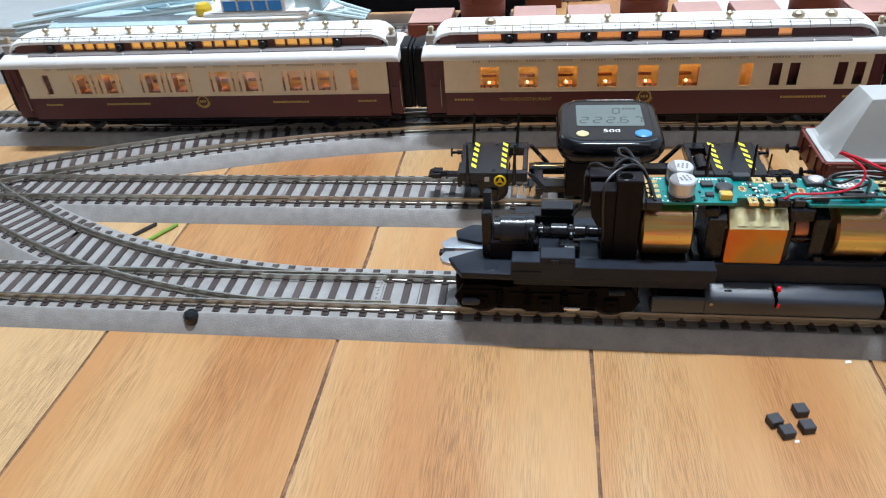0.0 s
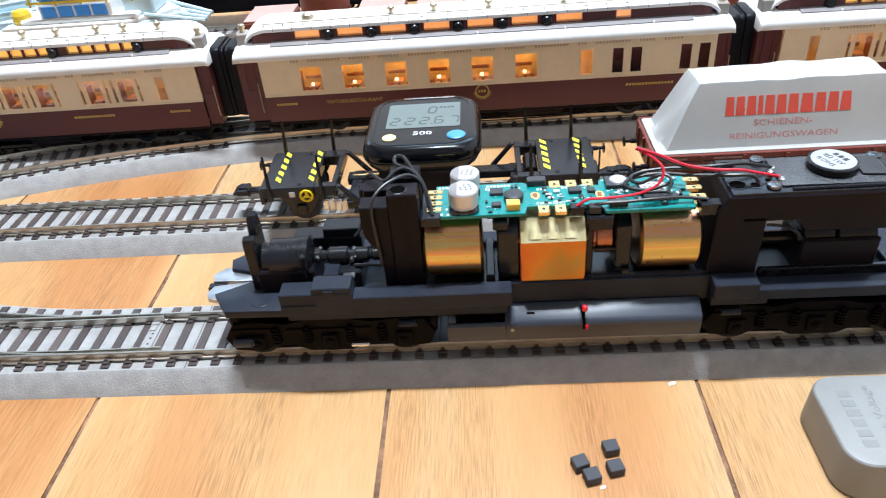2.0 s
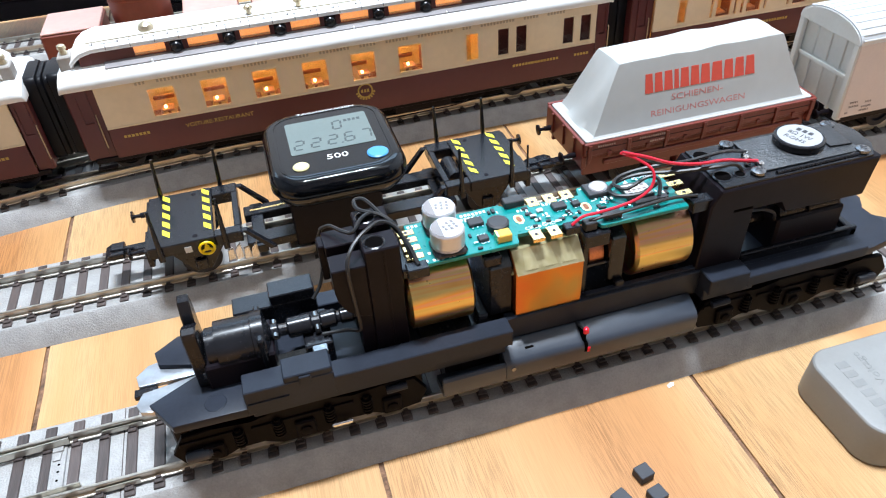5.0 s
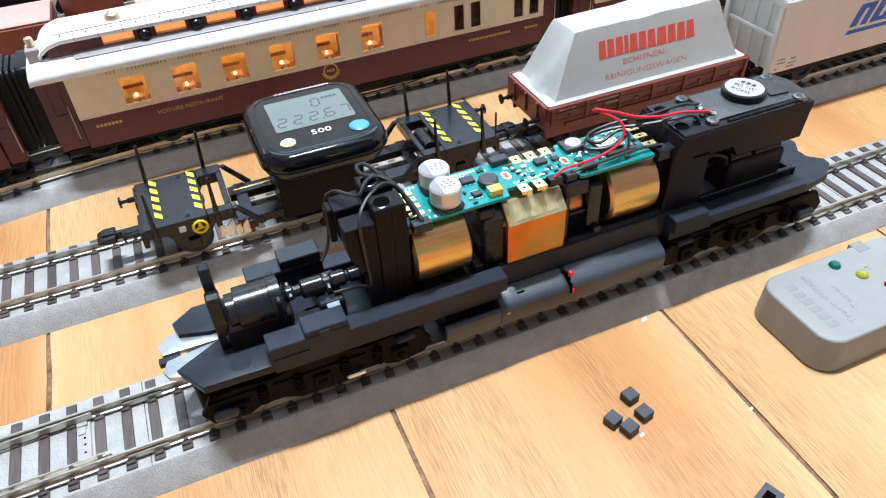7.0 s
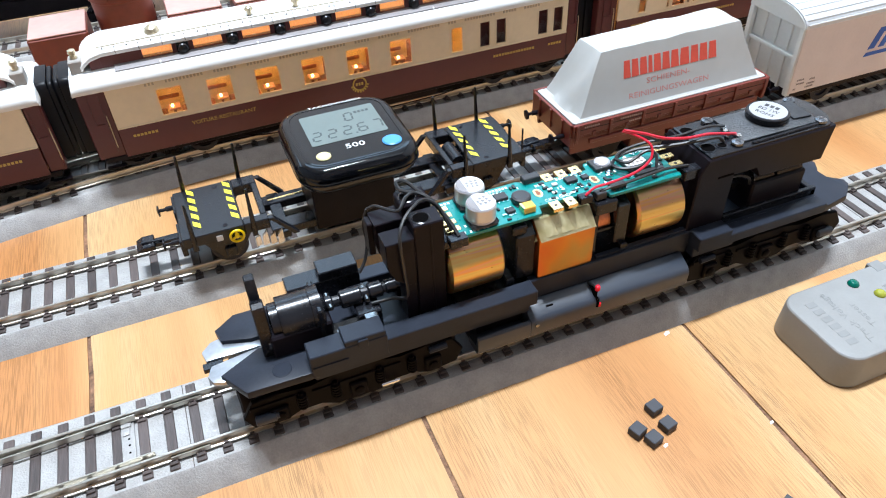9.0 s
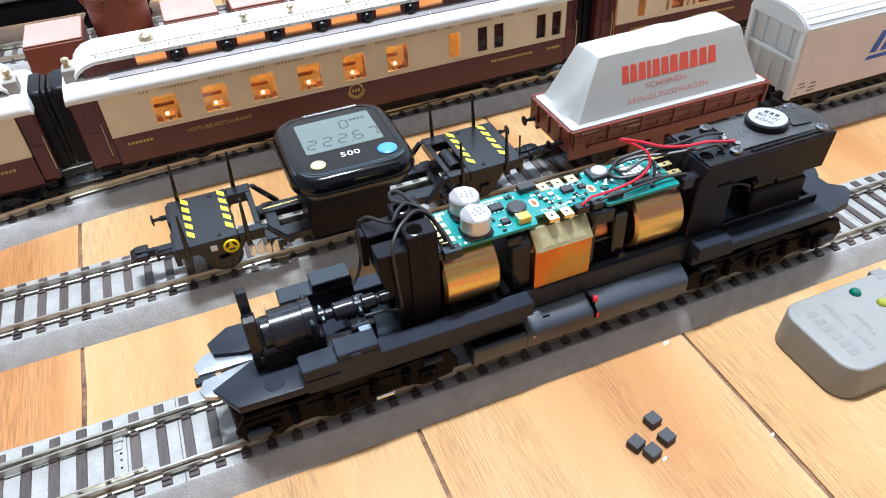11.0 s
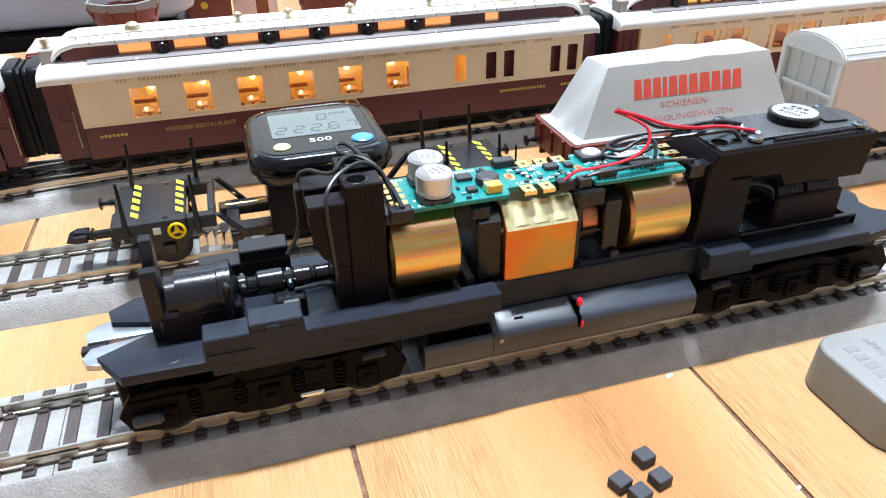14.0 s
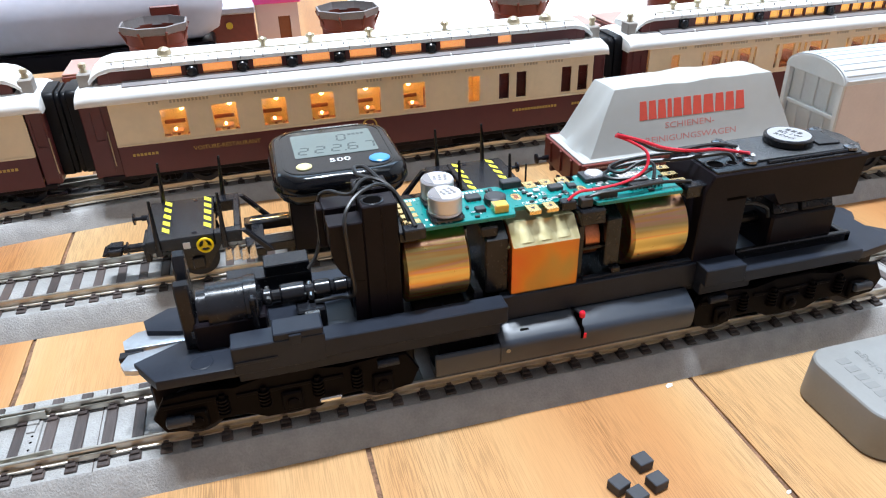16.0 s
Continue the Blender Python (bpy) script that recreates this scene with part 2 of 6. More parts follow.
GREYLABEL = material("grey_paper_label", (0.36, 0.36, 0.37), 0.45, vary=0.05)
CREAM = material("cream_paint", (0.80, 0.65, 0.44), 0.4, vary=0.06, grain=500, bump=0.05)
MAROON = material("maroon_paint", (0.095, 0.018, 0.018), 0.36, vary=0.12, grain=500, bump=0.05)
ROOFW = material("white_roof", (0.80, 0.795, 0.775), 0.5, vary=0.05, grain=400, bump=0.08)
GUTTER = material("grey_strip", (0.23, 0.21, 0.21), 0.4, vary=0.15)
BRASS = material("brass_fitting", (0.55, 0.47, 0.33), 0.35, 0.8, vary=0.2)
GILT = material("gilt_print", (0.50, 0.34, 0.08), 0.45, 0.2, vary=0.1, bump=0.0)
INSIDE = material("tan_interior", (0.70, 0.50, 0.24), 0.6, vary=0.15)
SEAT = material("brown_seat", (0.25, 0.085, 0.035), 0.6, vary=0.2)
CLOTH = material("red_brown_tablecloth", (0.58, 0.27, 0.13), 0.7, vary=0.08)
GLOW = glowing("warm_led", (1.0, 0.62, 0.23), 13.0)
GLOWTOP = glowing("clerestory_light", (1.0, 0.52, 0.27), 0.9)
GLOWDIM = glowing("dim_warm_led", (1.0, 0.56, 0.20), 9.0)
GLOWYEL = glowing("sleeper_clerestory_light", (1.0, 0.66, 0.22), 0.95)
TAUPE = material("taupe_fitting", (0.34, 0.31, 0.28), 0.4, vary=0.1)
PINE = material("faded_pink_paper", (0.80, 0.66, 0.64), 0.6, vary=0.10, grain=60)
LETTER = material("bronzed_letter", (0.50, 0.40, 0.28), 0.4, vary=0.1, bump=0.0)
PANE = clear("thin_pane", (1, 1, 1), 0.04, 0.93)
AMBERPANE = clear("amber_pane", (1.0, 0.88, 0.70), 0.2, 0.93)
BLACKCLOTH = material("black_bellows", (0.007, 0.007, 0.009), 0.4, vary=0.2, specular=0.15)
YELLOW = material("warning_yellow", (0.80, 0.72, 0.03), 0.5, vary=0.08)
WHEELY = material("yellow_handwheel", (0.85, 0.60, 0.0), 0.35, vary=0.06)
LCD = material("lcd_grey", (0.125, 0.158, 0.152), 0.18, vary=0.04, bump=0.0, specular=0.5)
SEGMENT = material("lcd_segment", (0.06, 0.076, 0.076), 0.2, vary=0.05, bump=0.0, specular=0.5)
BLUE = material("blue_button", (0.055, 0.27, 0.58), 0.35, vary=0.05)
PALEY = material("pale_yellow_button", (0.72, 0.64, 0.30), 0.4, vary=0.05)
BROWN = material("oxide_brown", (0.165, 0.030, 0.021), 0.36, vary=0.14, grain=700)
COVER = material("pale_grey_cover", (0.45, 0.455, 0.44), 0.5, vary=0.05, grain=260, bump=0.12)
REDINK = material("red_print", (0.68, 0.085, 0.055), 0.5, vary=0.1, bump=0.0)
FADEDRED = material("faded_red_print", (0.55, 0.20, 0.18), 0.55, vary=0.1, bump=0.0)
WAGONW = material("warm_white_side", (0.74, 0.655, 0.62), 0.5, vary=0.05, bump=0.06)
WAGONE = material("white_wagon_end", (0.72, 0.74, 0.72), 0.45, vary=0.05, bump=0.06)
SILVER = material("silver_roof", (0.66, 0.69, 0.71), 0.35, 0.3, vary=0.06)
LOGOBLUE = material("blue_print", (0.02, 0.12, 0.50), 0.45, vary=0.06, bump=0.0)
TESTER = material("taupe_case", (0.245, 0.243, 0.234), 0.42, vary=0.06, grain=1400, bump=0.25)
ENGRAVE = material("engraved_letters", (0.205, 0.205, 0.20), 0.55, vary=0.08, bump=0.0)
GREENLED = material("green_lens", (0.0, 0.11, 0.075), 0.12, vary=0.05, bump=0.0)
YELLED = material("yellow_green_lens", (0.30, 0.31, 0.04), 0.12, vary=0.05, bump=0.0)
REDLED = material("dark_red_lens", (0.42, 0.0, 0.025), 0.12, vary=0.05, bump=0.0)
PAD_B = material("black_foam_pad", (0.045, 0.047, 0.055), 0.7, vary=0.2, grain=1500, bump=0.5)
# window sheen on glossy oxide brown, mixed into the colour
DECKSHEEN = material("pale_sheen_on_oxide", (0.52, 0.30, 0.255), 0.5, vary=0.15, grain=300)
TUB = material("rust_red_tub", (0.20, 0.045, 0.028), 0.45, vary=0.2, grain=300)
GREYTANK = material("lilac_grey_paint", (0.50, 0.49, 0.55), 0.5, vary=0.08, grain=200)
ROSE = material("magenta_card", (0.90, 0.10, 0.42), 0.6, vary=0.08)
TEALM = material("pale_teal_paint", (0.50, 0.64, 0.68), 0.4, vary=0.1)
CRANEBLUE = material("crane_blue", (0.03, 0.25, 0.72), 0.4, vary=0.08)
CRANEYEL = material("crane_yellow", (0.70, 0.48, 0.03), 0.4, vary=0.1)
CARD = material("grey_board", (0.36, 0.38, 0.38), 0.6, vary=0.1, grain=120)
WALLP = material("grey_green_wall_paint", (0.20, 0.205, 0.21), 0.8, vary=0.05, grain=20, bump=0.1)
# for the unseen south wall; dark to cut fill on near faces
DARKWALL = material("dark_unseen_wall", (0.20, 0.17, 0.165), 0.8, vary=0.15, grain=20, bump=0.1)
PLASTER = material("white_plaster", (0.76, 0.77, 0.78), 0.8, vary=0.04, grain=20, bump=0.1)
WHITESHEET = material("white_paper", (0.80, 0.80, 0.78), 0.6, vary=0.06, grain=200)
GREENWIRE = material("green_yellow_wire", (0.20, 0.35, 0.05), 0.4, vary=0.2)
PLASTICCLEAR = clear("clear_plastic", (0.80, 0.78, 0.75), 0.08, 0.55)

# ---- building helpers; lengths in millimetres ----


def thing(name, x, y, z, label, category, group="", rz=0.0, kind=""):
    ob = new(name)
    ob.empty_display_size = 0.01
    ob.matrix_world = pose(x / 1000, y / 1000, z / 1000, 0, 0, rz)
    return tagged(ob, label, category, group, kind)


def part(name, bm, mat, parent=None, label="", smooth=False, data=None):
    """One mesh object, in the local millimetres of its thing."""
    if data is None:
        bmesh.ops.recalc_face_normals(bm, faces=bm.faces)
        bmesh.ops.scale(bm, vec=(0.001, 0.001, 0.001), verts=bm.verts)
        data = bpy.data.meshes.new(name)
        bm.to_mesh(data)
        bm.free()
        data.materials.append(mat)
        data.polygons.foreach_set("use_smooth", [True] * len(data.polygons))
        data.set_sharp_from_angle(angle=radians(60 if smooth else 26))
    ob = new(name, data)
    if parent:
        ob.parent = parent
    if label:
        ob["label"] = label
    return ob


def box(x0, x1, y0, y1, z0, z1, bev=0.0, bm=None, seg=1):
    """A box with softened edges."""
    out = bmesh.new() if bm is None else bm
    one = bmesh.new()
    v = [one.verts.new(p) for p in ((x0, y0, z0), (x1, y0, z0), (x1, y1, z0), (x0, y1, z0), (x0, y0, z1), (x1, y0, z1), (x1, y1, z1), (x0, y1, z1))]
    for f in ((3, 2, 1, 0), (4, 5, 6, 7), (0, 1, 5, 4), (1, 2, 6, 5), (2, 3, 7, 6), (3, 0, 4, 7)):
        one.faces.new([v[i] for i in f])
    if bev:
        bmesh.ops.bevel(one, geom=one.edges[:], offset=bev, segments=seg, affect="EDGES", profile=0.5)
    return join(out, one)


def join(out, one):
    idx = {}
    for v in one.verts:
        idx[v] = out.verts.new(v.co)
    for f in one.faces:
        out.faces.new([idx[v] for v in f.verts])
    one.free()
    return out


def prism(outline, z0, z1, bev=0.0, bm=None, axis="z", seg=2, rims=True):
    """An outline pushed along an axis. Outline points are (x, y) for z, (x, z) for y, (y, z) for x."""
    one = bmesh.new()

    def at(p, h):
        return {"z": (p[0], p[1], h), "y": (p[0], h, p[1]), "x": (h, p[0], p[1])}[axis]

    lo, hi = [one.verts.new(at(p, z0)) for p in outline], [one.verts.new(at(p, z1)) for p in outline]
    n = len(outline)
    one.faces.new(lo)
    one.faces.new(hi)
    for i in range(n):
        one.faces.new((lo[i], lo[(i + 1) % n], hi[(i + 1) % n], hi[i]))
    if bev:
        hv, lv = set(hi), set(lo)
        edges = [e for e in one.edges if (e.verts[0] in hv and e.verts[1] in hv) or (e.verts[0] in lv and e.verts[1] in lv)] if rims else one.edges[:]
        bmesh.ops.bevel(one, geom=edges, offset=bev, segments=seg, affect="EDGES", profile=0.5)
    return join(bmesh.new() if bm is None else bm, one)


def rounded(x0, x1, y0, y1, r, n=6):
    """A rectangle outline with round corners."""
    out = []
    for cx, cy, a in ((x1 - r, y1 - r, 0), (x0 + r, y1 - r, 90), (x0 + r, y0 + r, 180), (x1 - r, y0 + r, 270)):
        out += [(cx + r * math.cos(radians(a + 90 * i / n)), cy + r * math.sin(radians(a + 90 * i / n))) for i in range(n + 1)]
    return out


def rod(p, q, r, n=10, r2=None, bm=None, caps=True):
    """A round bar from p to q."""
    p, q = Vector(p), Vector(q)
    r2 = r if r2 is None else r2
    one = bmesh.new()
    rot = (q - p).to_track_quat("Z", "Y")
    rings = []
    for c, rr in ((p, r), (q, r2)):
        rings.append([one.verts.new(c + rot @ Vector((rr * math.cos(2 * math.pi * i / n), rr * math.sin(2 * math.pi * i / n), 0))) for i in range(n)])
    for i in range(n):
        one.faces.new((rings[0][i], rings[0][(i + 1) % n], rings[1][(i + 1) % n], rings[1][i]))
    if caps:
        one.faces.new(rings[0])
        one.faces.new(rings[1])
    return join(bmesh.new() if bm is None else bm, one)


def lathe(profile, origin, axis="z", n=20, bm=None):
    """A profile of (radius, height) turned round an axis through origin."""
    one = bmesh.new()
    rings = []
    for r, h in profile:
        ring = []
        for i in range(n):
            c, s = r * math.cos(2 * math.pi * i / n), r * math.sin(2 * math.pi * i / n)
            p = {"z": (c, s, h), "x": (h, c, s), "y": (c, h, s)}[axis]
            ring.append(one.verts.new((p[0] + origin[0], p[1] + origin[1], p[2] + origin[2])))
        rings.append(ring)
    for a, b in zip(rings, rings[1:]):
        for i in range(n):
            one.faces.new((a[i], a[(i + 1) % n], b[(i + 1) % n], b[i]))
    one.faces.new(rings[0])
    one.faces.new(rings[-1])
    return join(bmesh.new() if bm is None else bm, one)


def loft(rings, bm=None, caps=True):
    one = bmesh.new()
    vs = [[one.verts.new(p) for p in ring] for ring in rings]
    n = len(rings[0])
    for a, b in zip(vs, vs[1:]):
        for i in range(n):
            one.faces.new((a[i], a[(i + 1) % n], b[(i + 1) % n], b[i]))
    if caps:
        one.faces.new(vs[0])
        one.faces.new(vs[-1])
    return join(bmesh.new() if bm is None else bm, one)


def wire(points, r, bm=None, n=7, steps=6):
    """A round wire bent smoothly through points."""
    P = [Vector(p) for p in points]
    path = []
    for i in range(len(P) - 1):
        p0, p1, p2, p3 = P[max(i - 1, 0)], P[i], P[i + 1], P[min(i + 2, len(P) - 1)]
        for k in range(steps):
            t = k / steps
            path.append(0.5 * ((2 * p1) + (p2 - p0) * t + (2 * p0 - 5 * p1 + 4 * p2 - p3) * t * t + (3 * p1 - p0 - 3 * p2 + p3) * t ** 3))
    path.append(P[-1])
    rings, up = [], Vector((0.13, 0.21, 1)).normalized()
    for i, c in enumerate(path):
        d = (path[min(i + 1, len(path) - 1)] - path[max(i - 1, 0)]).normalized()
        side = d.cross(up)
        side = side.normalized() if side.length > 1e-4 else Vector((1, 0, 0))
        up = side.cross(d).normalized()
        rings.append([c + r * (math.cos(2 * math.pi * k / n) * side + math.sin(2 * math.pi * k / n) * up) for k in range(n)])
    return loft(rings, bm)


def torus(centre, big, small, n=28, k=8, bm=None):
    """A ring that faces along y."""
    rings = []
    for i in range(n + 1):
        u = 2 * math.pi * (i % n) / n
        rings.append([(centre[0] + (big + small * math.cos(2 * math.pi * j / k)) * math.cos(u), centre[1] + small * math.sin(2 * math.pi * j / k), centre[2] + (big + small * math.cos(2 * math.pi * j / k)) * math.sin(u)) for j in range(k)])
    return loft(rings, bm, caps=False)


def holed(x0, x1, z0, z1, y0, y1, holes, bm=None):
    """A wall between y0 and y1 with rectangular openings (xa, xb, za, zb) right through it."""
    one = bmesh.new()
    xs = sorted({x0, x1, *[h[0] for h in holes], *[h[1] for h in holes]})
    zs = sorted({z0, z1, *[h[2] for h in holes], *[h[3] for h in holes]})

    def solid(i, k):
        if not (0 <= i < len(xs) - 1 and 0 <= k < len(zs) - 1):
            return False
        cx, cz = (xs[i] + xs[i + 1]) / 2, (zs[k] + zs[k + 1]) / 2
        return not any(h[0] < cx < h[1] and h[2] < cz < h[3] for h in holes)

    cache = {}

    def v(i, k, y):
        key = (i, k, y)
        if key not in cache:
            cache[key] = one.verts.new((xs[i], y, zs[k]))
        return cache[key]

    for i in range(len(xs) - 1):
        for k in range(len(zs) - 1):
            if not solid(i, k):
                continue
            for y in (y0, y1):
                one.faces.new((v(i, k, y), v(i + 1, k, y), v(i + 1, k + 1, y), v(i, k + 1, y)))
            for di, dk, a, b in ((-1, 0, (i, k), (i, k + 1)), (1, 0, (i + 1, k), (i + 1, k + 1)), (0, -1, (i, k), (i + 1, k)), (0, 1, (i, k + 1), (i + 1, k + 1))):
                if not solid(i + di, k + dk):
                    one.faces.new((v(*a, y0), v(*b, y0), v(*b, y1), v(*a, y1)))
    return join(bmesh.new() if bm is None else bm, one)


def letters(text, size, m, mat, parent, name="lettering", depth=0.05, width=None, label=""):
    """Raised words as a mesh. m: where the words' centre lies, in local millimetres."""
    cu = bpy.data.curves.new(name, "FONT")
    cu.body, cu.size, cu.extrude, cu.align_x, cu.align_y, cu.resolution_u = text, size, depth / 2, "CENTER", "CENTER", 2
    tmp = bpy.data.objects.new(name, cu)
    me = bpy.data.meshes.new_from_object(tmp)
    bpy.data.objects.remove(tmp)
    xs = [v.co.x for v in me.vertices]
    k = width / (max(xs) - min(xs)) if width else 1.0
    me.transform(Matrix.Scale(0.001, 4) @ m @ Matrix.Diagonal((k, 1, 1, 1)))
    me.materials.clear()
    me.materials.append(mat)
    return part(name, None, mat, parent, label, data=me)


def at_mm(x, y, z, rx=0, ry=0, rz=0):
    return Matrix.LocRotScale((x, y, z), Euler([radians(a) for a in (rx, ry, rz)]), None)


# ---- the room ----
def wall(name, x0, x1, y0, y1, z0, z1, mat=WALLP):
    ob = part(name, box(x0, x1, y0, y1, z0, z1), mat)
    return tagged(ob, "plain room wall out of view", "wall", kind="structure")


# the lower opening is made up, to suit the added low lamp
tagged(part("wall_north", holed(-2300, 2300, -20, 3050, 2400, 2500, [(-500, 2000, 1840, 2980), (-2100, -1050, 1000, 1780)]), PLASTER), "plain white plastered wall with a window opening", "wall", kind="structure")
# out of view; its darkness shapes reflections in the near sides
tagged(part("wall_south", box(-2300, 2300, -2000, -1900, -20, 3050), DARKWALL), "unseen room wall, darkened to dim the near faces", "wall", kind="structure")
# unseen, and white only to brighten reflections on the rear plate
wall("wall_east", 2200, 2300, -1900, 2400, -20, 3050, PLASTER)
wall("wall_west", -2300, -2200, -1900, 2400, -20, 3050)
tagged(part("ceiling", box(-2300, 2300, -2000, 2500, 3053, 3110), PLASTER), "white plastered ceiling", "ceiling", kind="structure")
window = part("window_1", holed(-498, 1998, 1842, 2978, 2430, 2470, [(-440, 720, 1900, 2920), (780, 1940, 1900, 2920)]), WHITE)
tagged(window, "white framed double window in the room wall", "window", kind="structure")
for xa, xb in ((-439, 719), (781, 1939)):
    ob = part("pane", box(xa, xb, 2446, 2450, 1901, 2919), PANE, window)
    ob.visible_shadow = False
# unseen frame and pane, added only to house the low sheen lamp
sheen_frame = part("window_2", holed(-2098, -1052, 1002, 1778, 2430, 2470, [(-2040, -1110, 1060, 1720)]), WHITE)
tagged(sheen_frame, "unseen white frame added round the low sheen lamp", "window", kind="structure")
low_pane = part("pane", box(-2039, -1111, 2446, 2450, 1061, 1719), PANE, sheen_frame)
low_pane.visible_shadow = False

# ---- the floor ----
floor = part("floor", box(-2200, 2200, -1900, 2400, -30, -0.55), GAP)
tagged(floor, "orange varnished wooden floor boards with dark open seams", "floor", kind="structure")
PITCH = 86.4
rng = random.Random(4)
for k in range(-25, 26):
    xa = -19.2 + PITCH * k
    bm = bmesh.new()
    lean = rng.uniform(-0.25, 0.25)
    n = 300
    left = [(xa + 0.66 + 0.55 * noise.noise((k * 3.1, i * 1.7, 0)), -1899 + 4298 * i / n) for i in range(n + 1)]
    right = [(xa + PITCH - 0.66 + 0.55 * noise.noise((k * 3.1 + 9, i * 1.7, 4)), -1899 + 4298 * i / n) for i in range(n + 1)]
    prism(left + right[::-1], -20, 0, 0.35, bm, seg=1)
    part("floor_board", bm, WOOD, floor)


# ---- tracks ----
TOP = 9.5
PITCH_S = 6.72


def track_bed(name, line, label, lower=0.0, width=17.6):
    """Bedding, two rails and sleepers along a centre line of (x, y) points."""
    tr = thing(name, 0, 0, 0, label, "railway track", kind="structure")
    pts = [Vector((x, y, 0)) for x, y in line]
    dirs = [(pts[min(i + 1, len(pts) - 1)] - pts[max(i - 1, 0)]).normalized() for i in range(len(pts))]

    # always swept towards +x, so that the wider shoulder lies on the far side
    run = list(zip(pts, dirs)) if dirs[0].x > 0 else [(p, -d) for p, d in reversed(list(zip(pts, dirs)))]

    def sweep(profile):
        return loft([[p + Vector((-d.y, d.x, 0)) * o + Vector((0, 0, h)) for o, h in profile] for p, d in run])

    w, s = width, lower
    part("bedding", sweep([(-w, 0.0), (-w + 0.3, 0.5), (-13.6, 5.7 - s), (-12.9, 6.2 - s), (15.6, 6.2 - s), (16.3, 5.7 - s), (w + 1.7, 0.5), (w + 2.0, 0.0)]), BED, tr)
    for o in (-8.7, 8.7):
        prof = [(o - 1.05, 7.0), (o - 1.0, 7.35), (o - 0.25, 7.6), (o - 0.25, 8.6), (o - 0.48, 8.8), (o - 0.48, 9.3 - s), (o - 0.3, TOP - s), (o + 0.3, TOP - s), (o + 0.48, 9.3 - s), (o + 0.48, 8.8), (o + 0.25, 8.6), (o + 0.25, 7.6), (o + 1.0, 7.35), (o + 1.05, 7.0)]
        part("rail", sweep(prof), RAIL, tr)
    return tr, pts, dirs


SLEEPER_MESH = {}


def sleeper_mesh(half, far):
    """A sleeper with its longer end beyond the far rail, and a chair each side of both rails."""
    far = round(far, 1)
    key = (half, far)
    if key not in SLEEPER_MESH:
        bm = box(-1.32, 1.32, -half, far, 5.2, 6.75, 0.16)
        for y in (-8.7, 8.7):
            box(-1.05, 1.05, y - 2.3, y - 0.9, 6.7, 7.3, 0.12, bm)
            box(-1.05, 1.05, y + 0.9, y + 2.3, 6.7, 7.3, 0.12, bm)
            box(-0.6, 0.6, y - 1.3, y - 0.55, 7.2, 7.75, 0.1, bm)
            box(-0.6, 0.6, y + 0.55, y + 1.3, 7.2, 7.75, 0.1, bm)
        ob = part("sleeper", bm, SLEEPER)
        SLEEPER_MESH[key] = ob.data
        bpy.data.objects.remove(ob)
    return SLEEPER_MESH[key]


def lay_sleeper(tr, x, y, angle=0.0, far=14.8):
    ob = new("sleeper", sleeper_mesh(12.2, far))
    ob.parent = tr
    ob.matrix_basis = pose(x / 1000, y / 1000, 0, 0, 0, angle)


def straight(y, x0, x1, step=40):
    n = int((x1 - x0) / step)
    return [(x0 + (x1 - x0) * i / n, y) for i in range(n + 1)]


def joint(tr, x, y):
    """A fine cut across the bedding and rail joiners where two track pieces meet."""
    for side in (-1, 1):
        bm = bmesh.new()
        for d in (-1, 1):
            box(x - 5, x + 5, y + side * 8.7 + d * 0.75 - 0.3, y + side * 8.7 + d * 0.75 + 0.3, 7.2, 8.3, 0.12, bm)
        part("rail_joiner", bm, RAIL, tr)
    part("bed_joint", box(x - 0.12, x + 0.12, y - 13, y + 15.6, 6.0, 6.24), SLEEPER, tr)


T2, T3 = 71.5, 146.0
track_1, _, _ = track_bed("track", straight(0, -470, 470), "straight grey bedded model track with dark sleepers and a turnout")
track_2, _, _ = track_bed("track", straight(T2, -470, 470), "straight grey bedded model track under the goods wagons")
track_3, _, _ = track_bed("track", straight(T3, -470, 470), "straight grey bedded model track under the lit coaches")
DIV0, DIVR = -105.0, 285.0
BR0, BRR = -30.0, 578.0
div_line = [(DIV0 - 4 - 9 * i, (4 + 9 * i) ** 2 / (2 * DIVR)) for i in range(27)]
turnout_1, dpts, ddirs = track_bed("turnout", div_line, "grey bedded curved turnout branch of the near track", lower=0.07)
br_line = [(BR0 - 4 - 12 * i, T3 - (4 + 12 * i) ** 2 / (2 * BRR)) for i in range(34)]
turnout_2, bpts, bdirs = track_bed("turnout", br_line, "grey bedded curved branch track beside the coaches", lower=0.07)
for k in range(-68, 70):
    x = -70.6 + PITCH_S * k
    if abs(x) > 465:
        continue
    extra = 14.8
    if -232 < x < DIV0 - 20:
        extra = 14.8 + round((DIV0 - x) ** 2 / (2 * DIVR), 1)
    lay_sleeper(track_1, x, 0, 0, extra)
    lay_sleeper(track_2, x + 2.1, T2)
    lay_sleeper(track_3, x + 1.1, T3)
for pts, dirs, tr, first in ((dpts, ddirs, turnout_1, 130), (bpts, bdirs, turnout_2, 75)):
    run, want = 0.0, first
    for a, b, d in zip(pts, pts[1:], dirs):
        L = (b - a).length
        while want < run + L:
            p = a.lerp(b, (want - run) / L)
            lay_sleeper(tr, p.x, p.y, math.degrees(math.atan2(-d.y, -d.x)))
            want += PITCH_S
        run += L
for x in (-79.5, 149.0):
    joint(track_1, x, 0)
for x in (-152.0, 70.0):
    joint(track_2, x, T2)
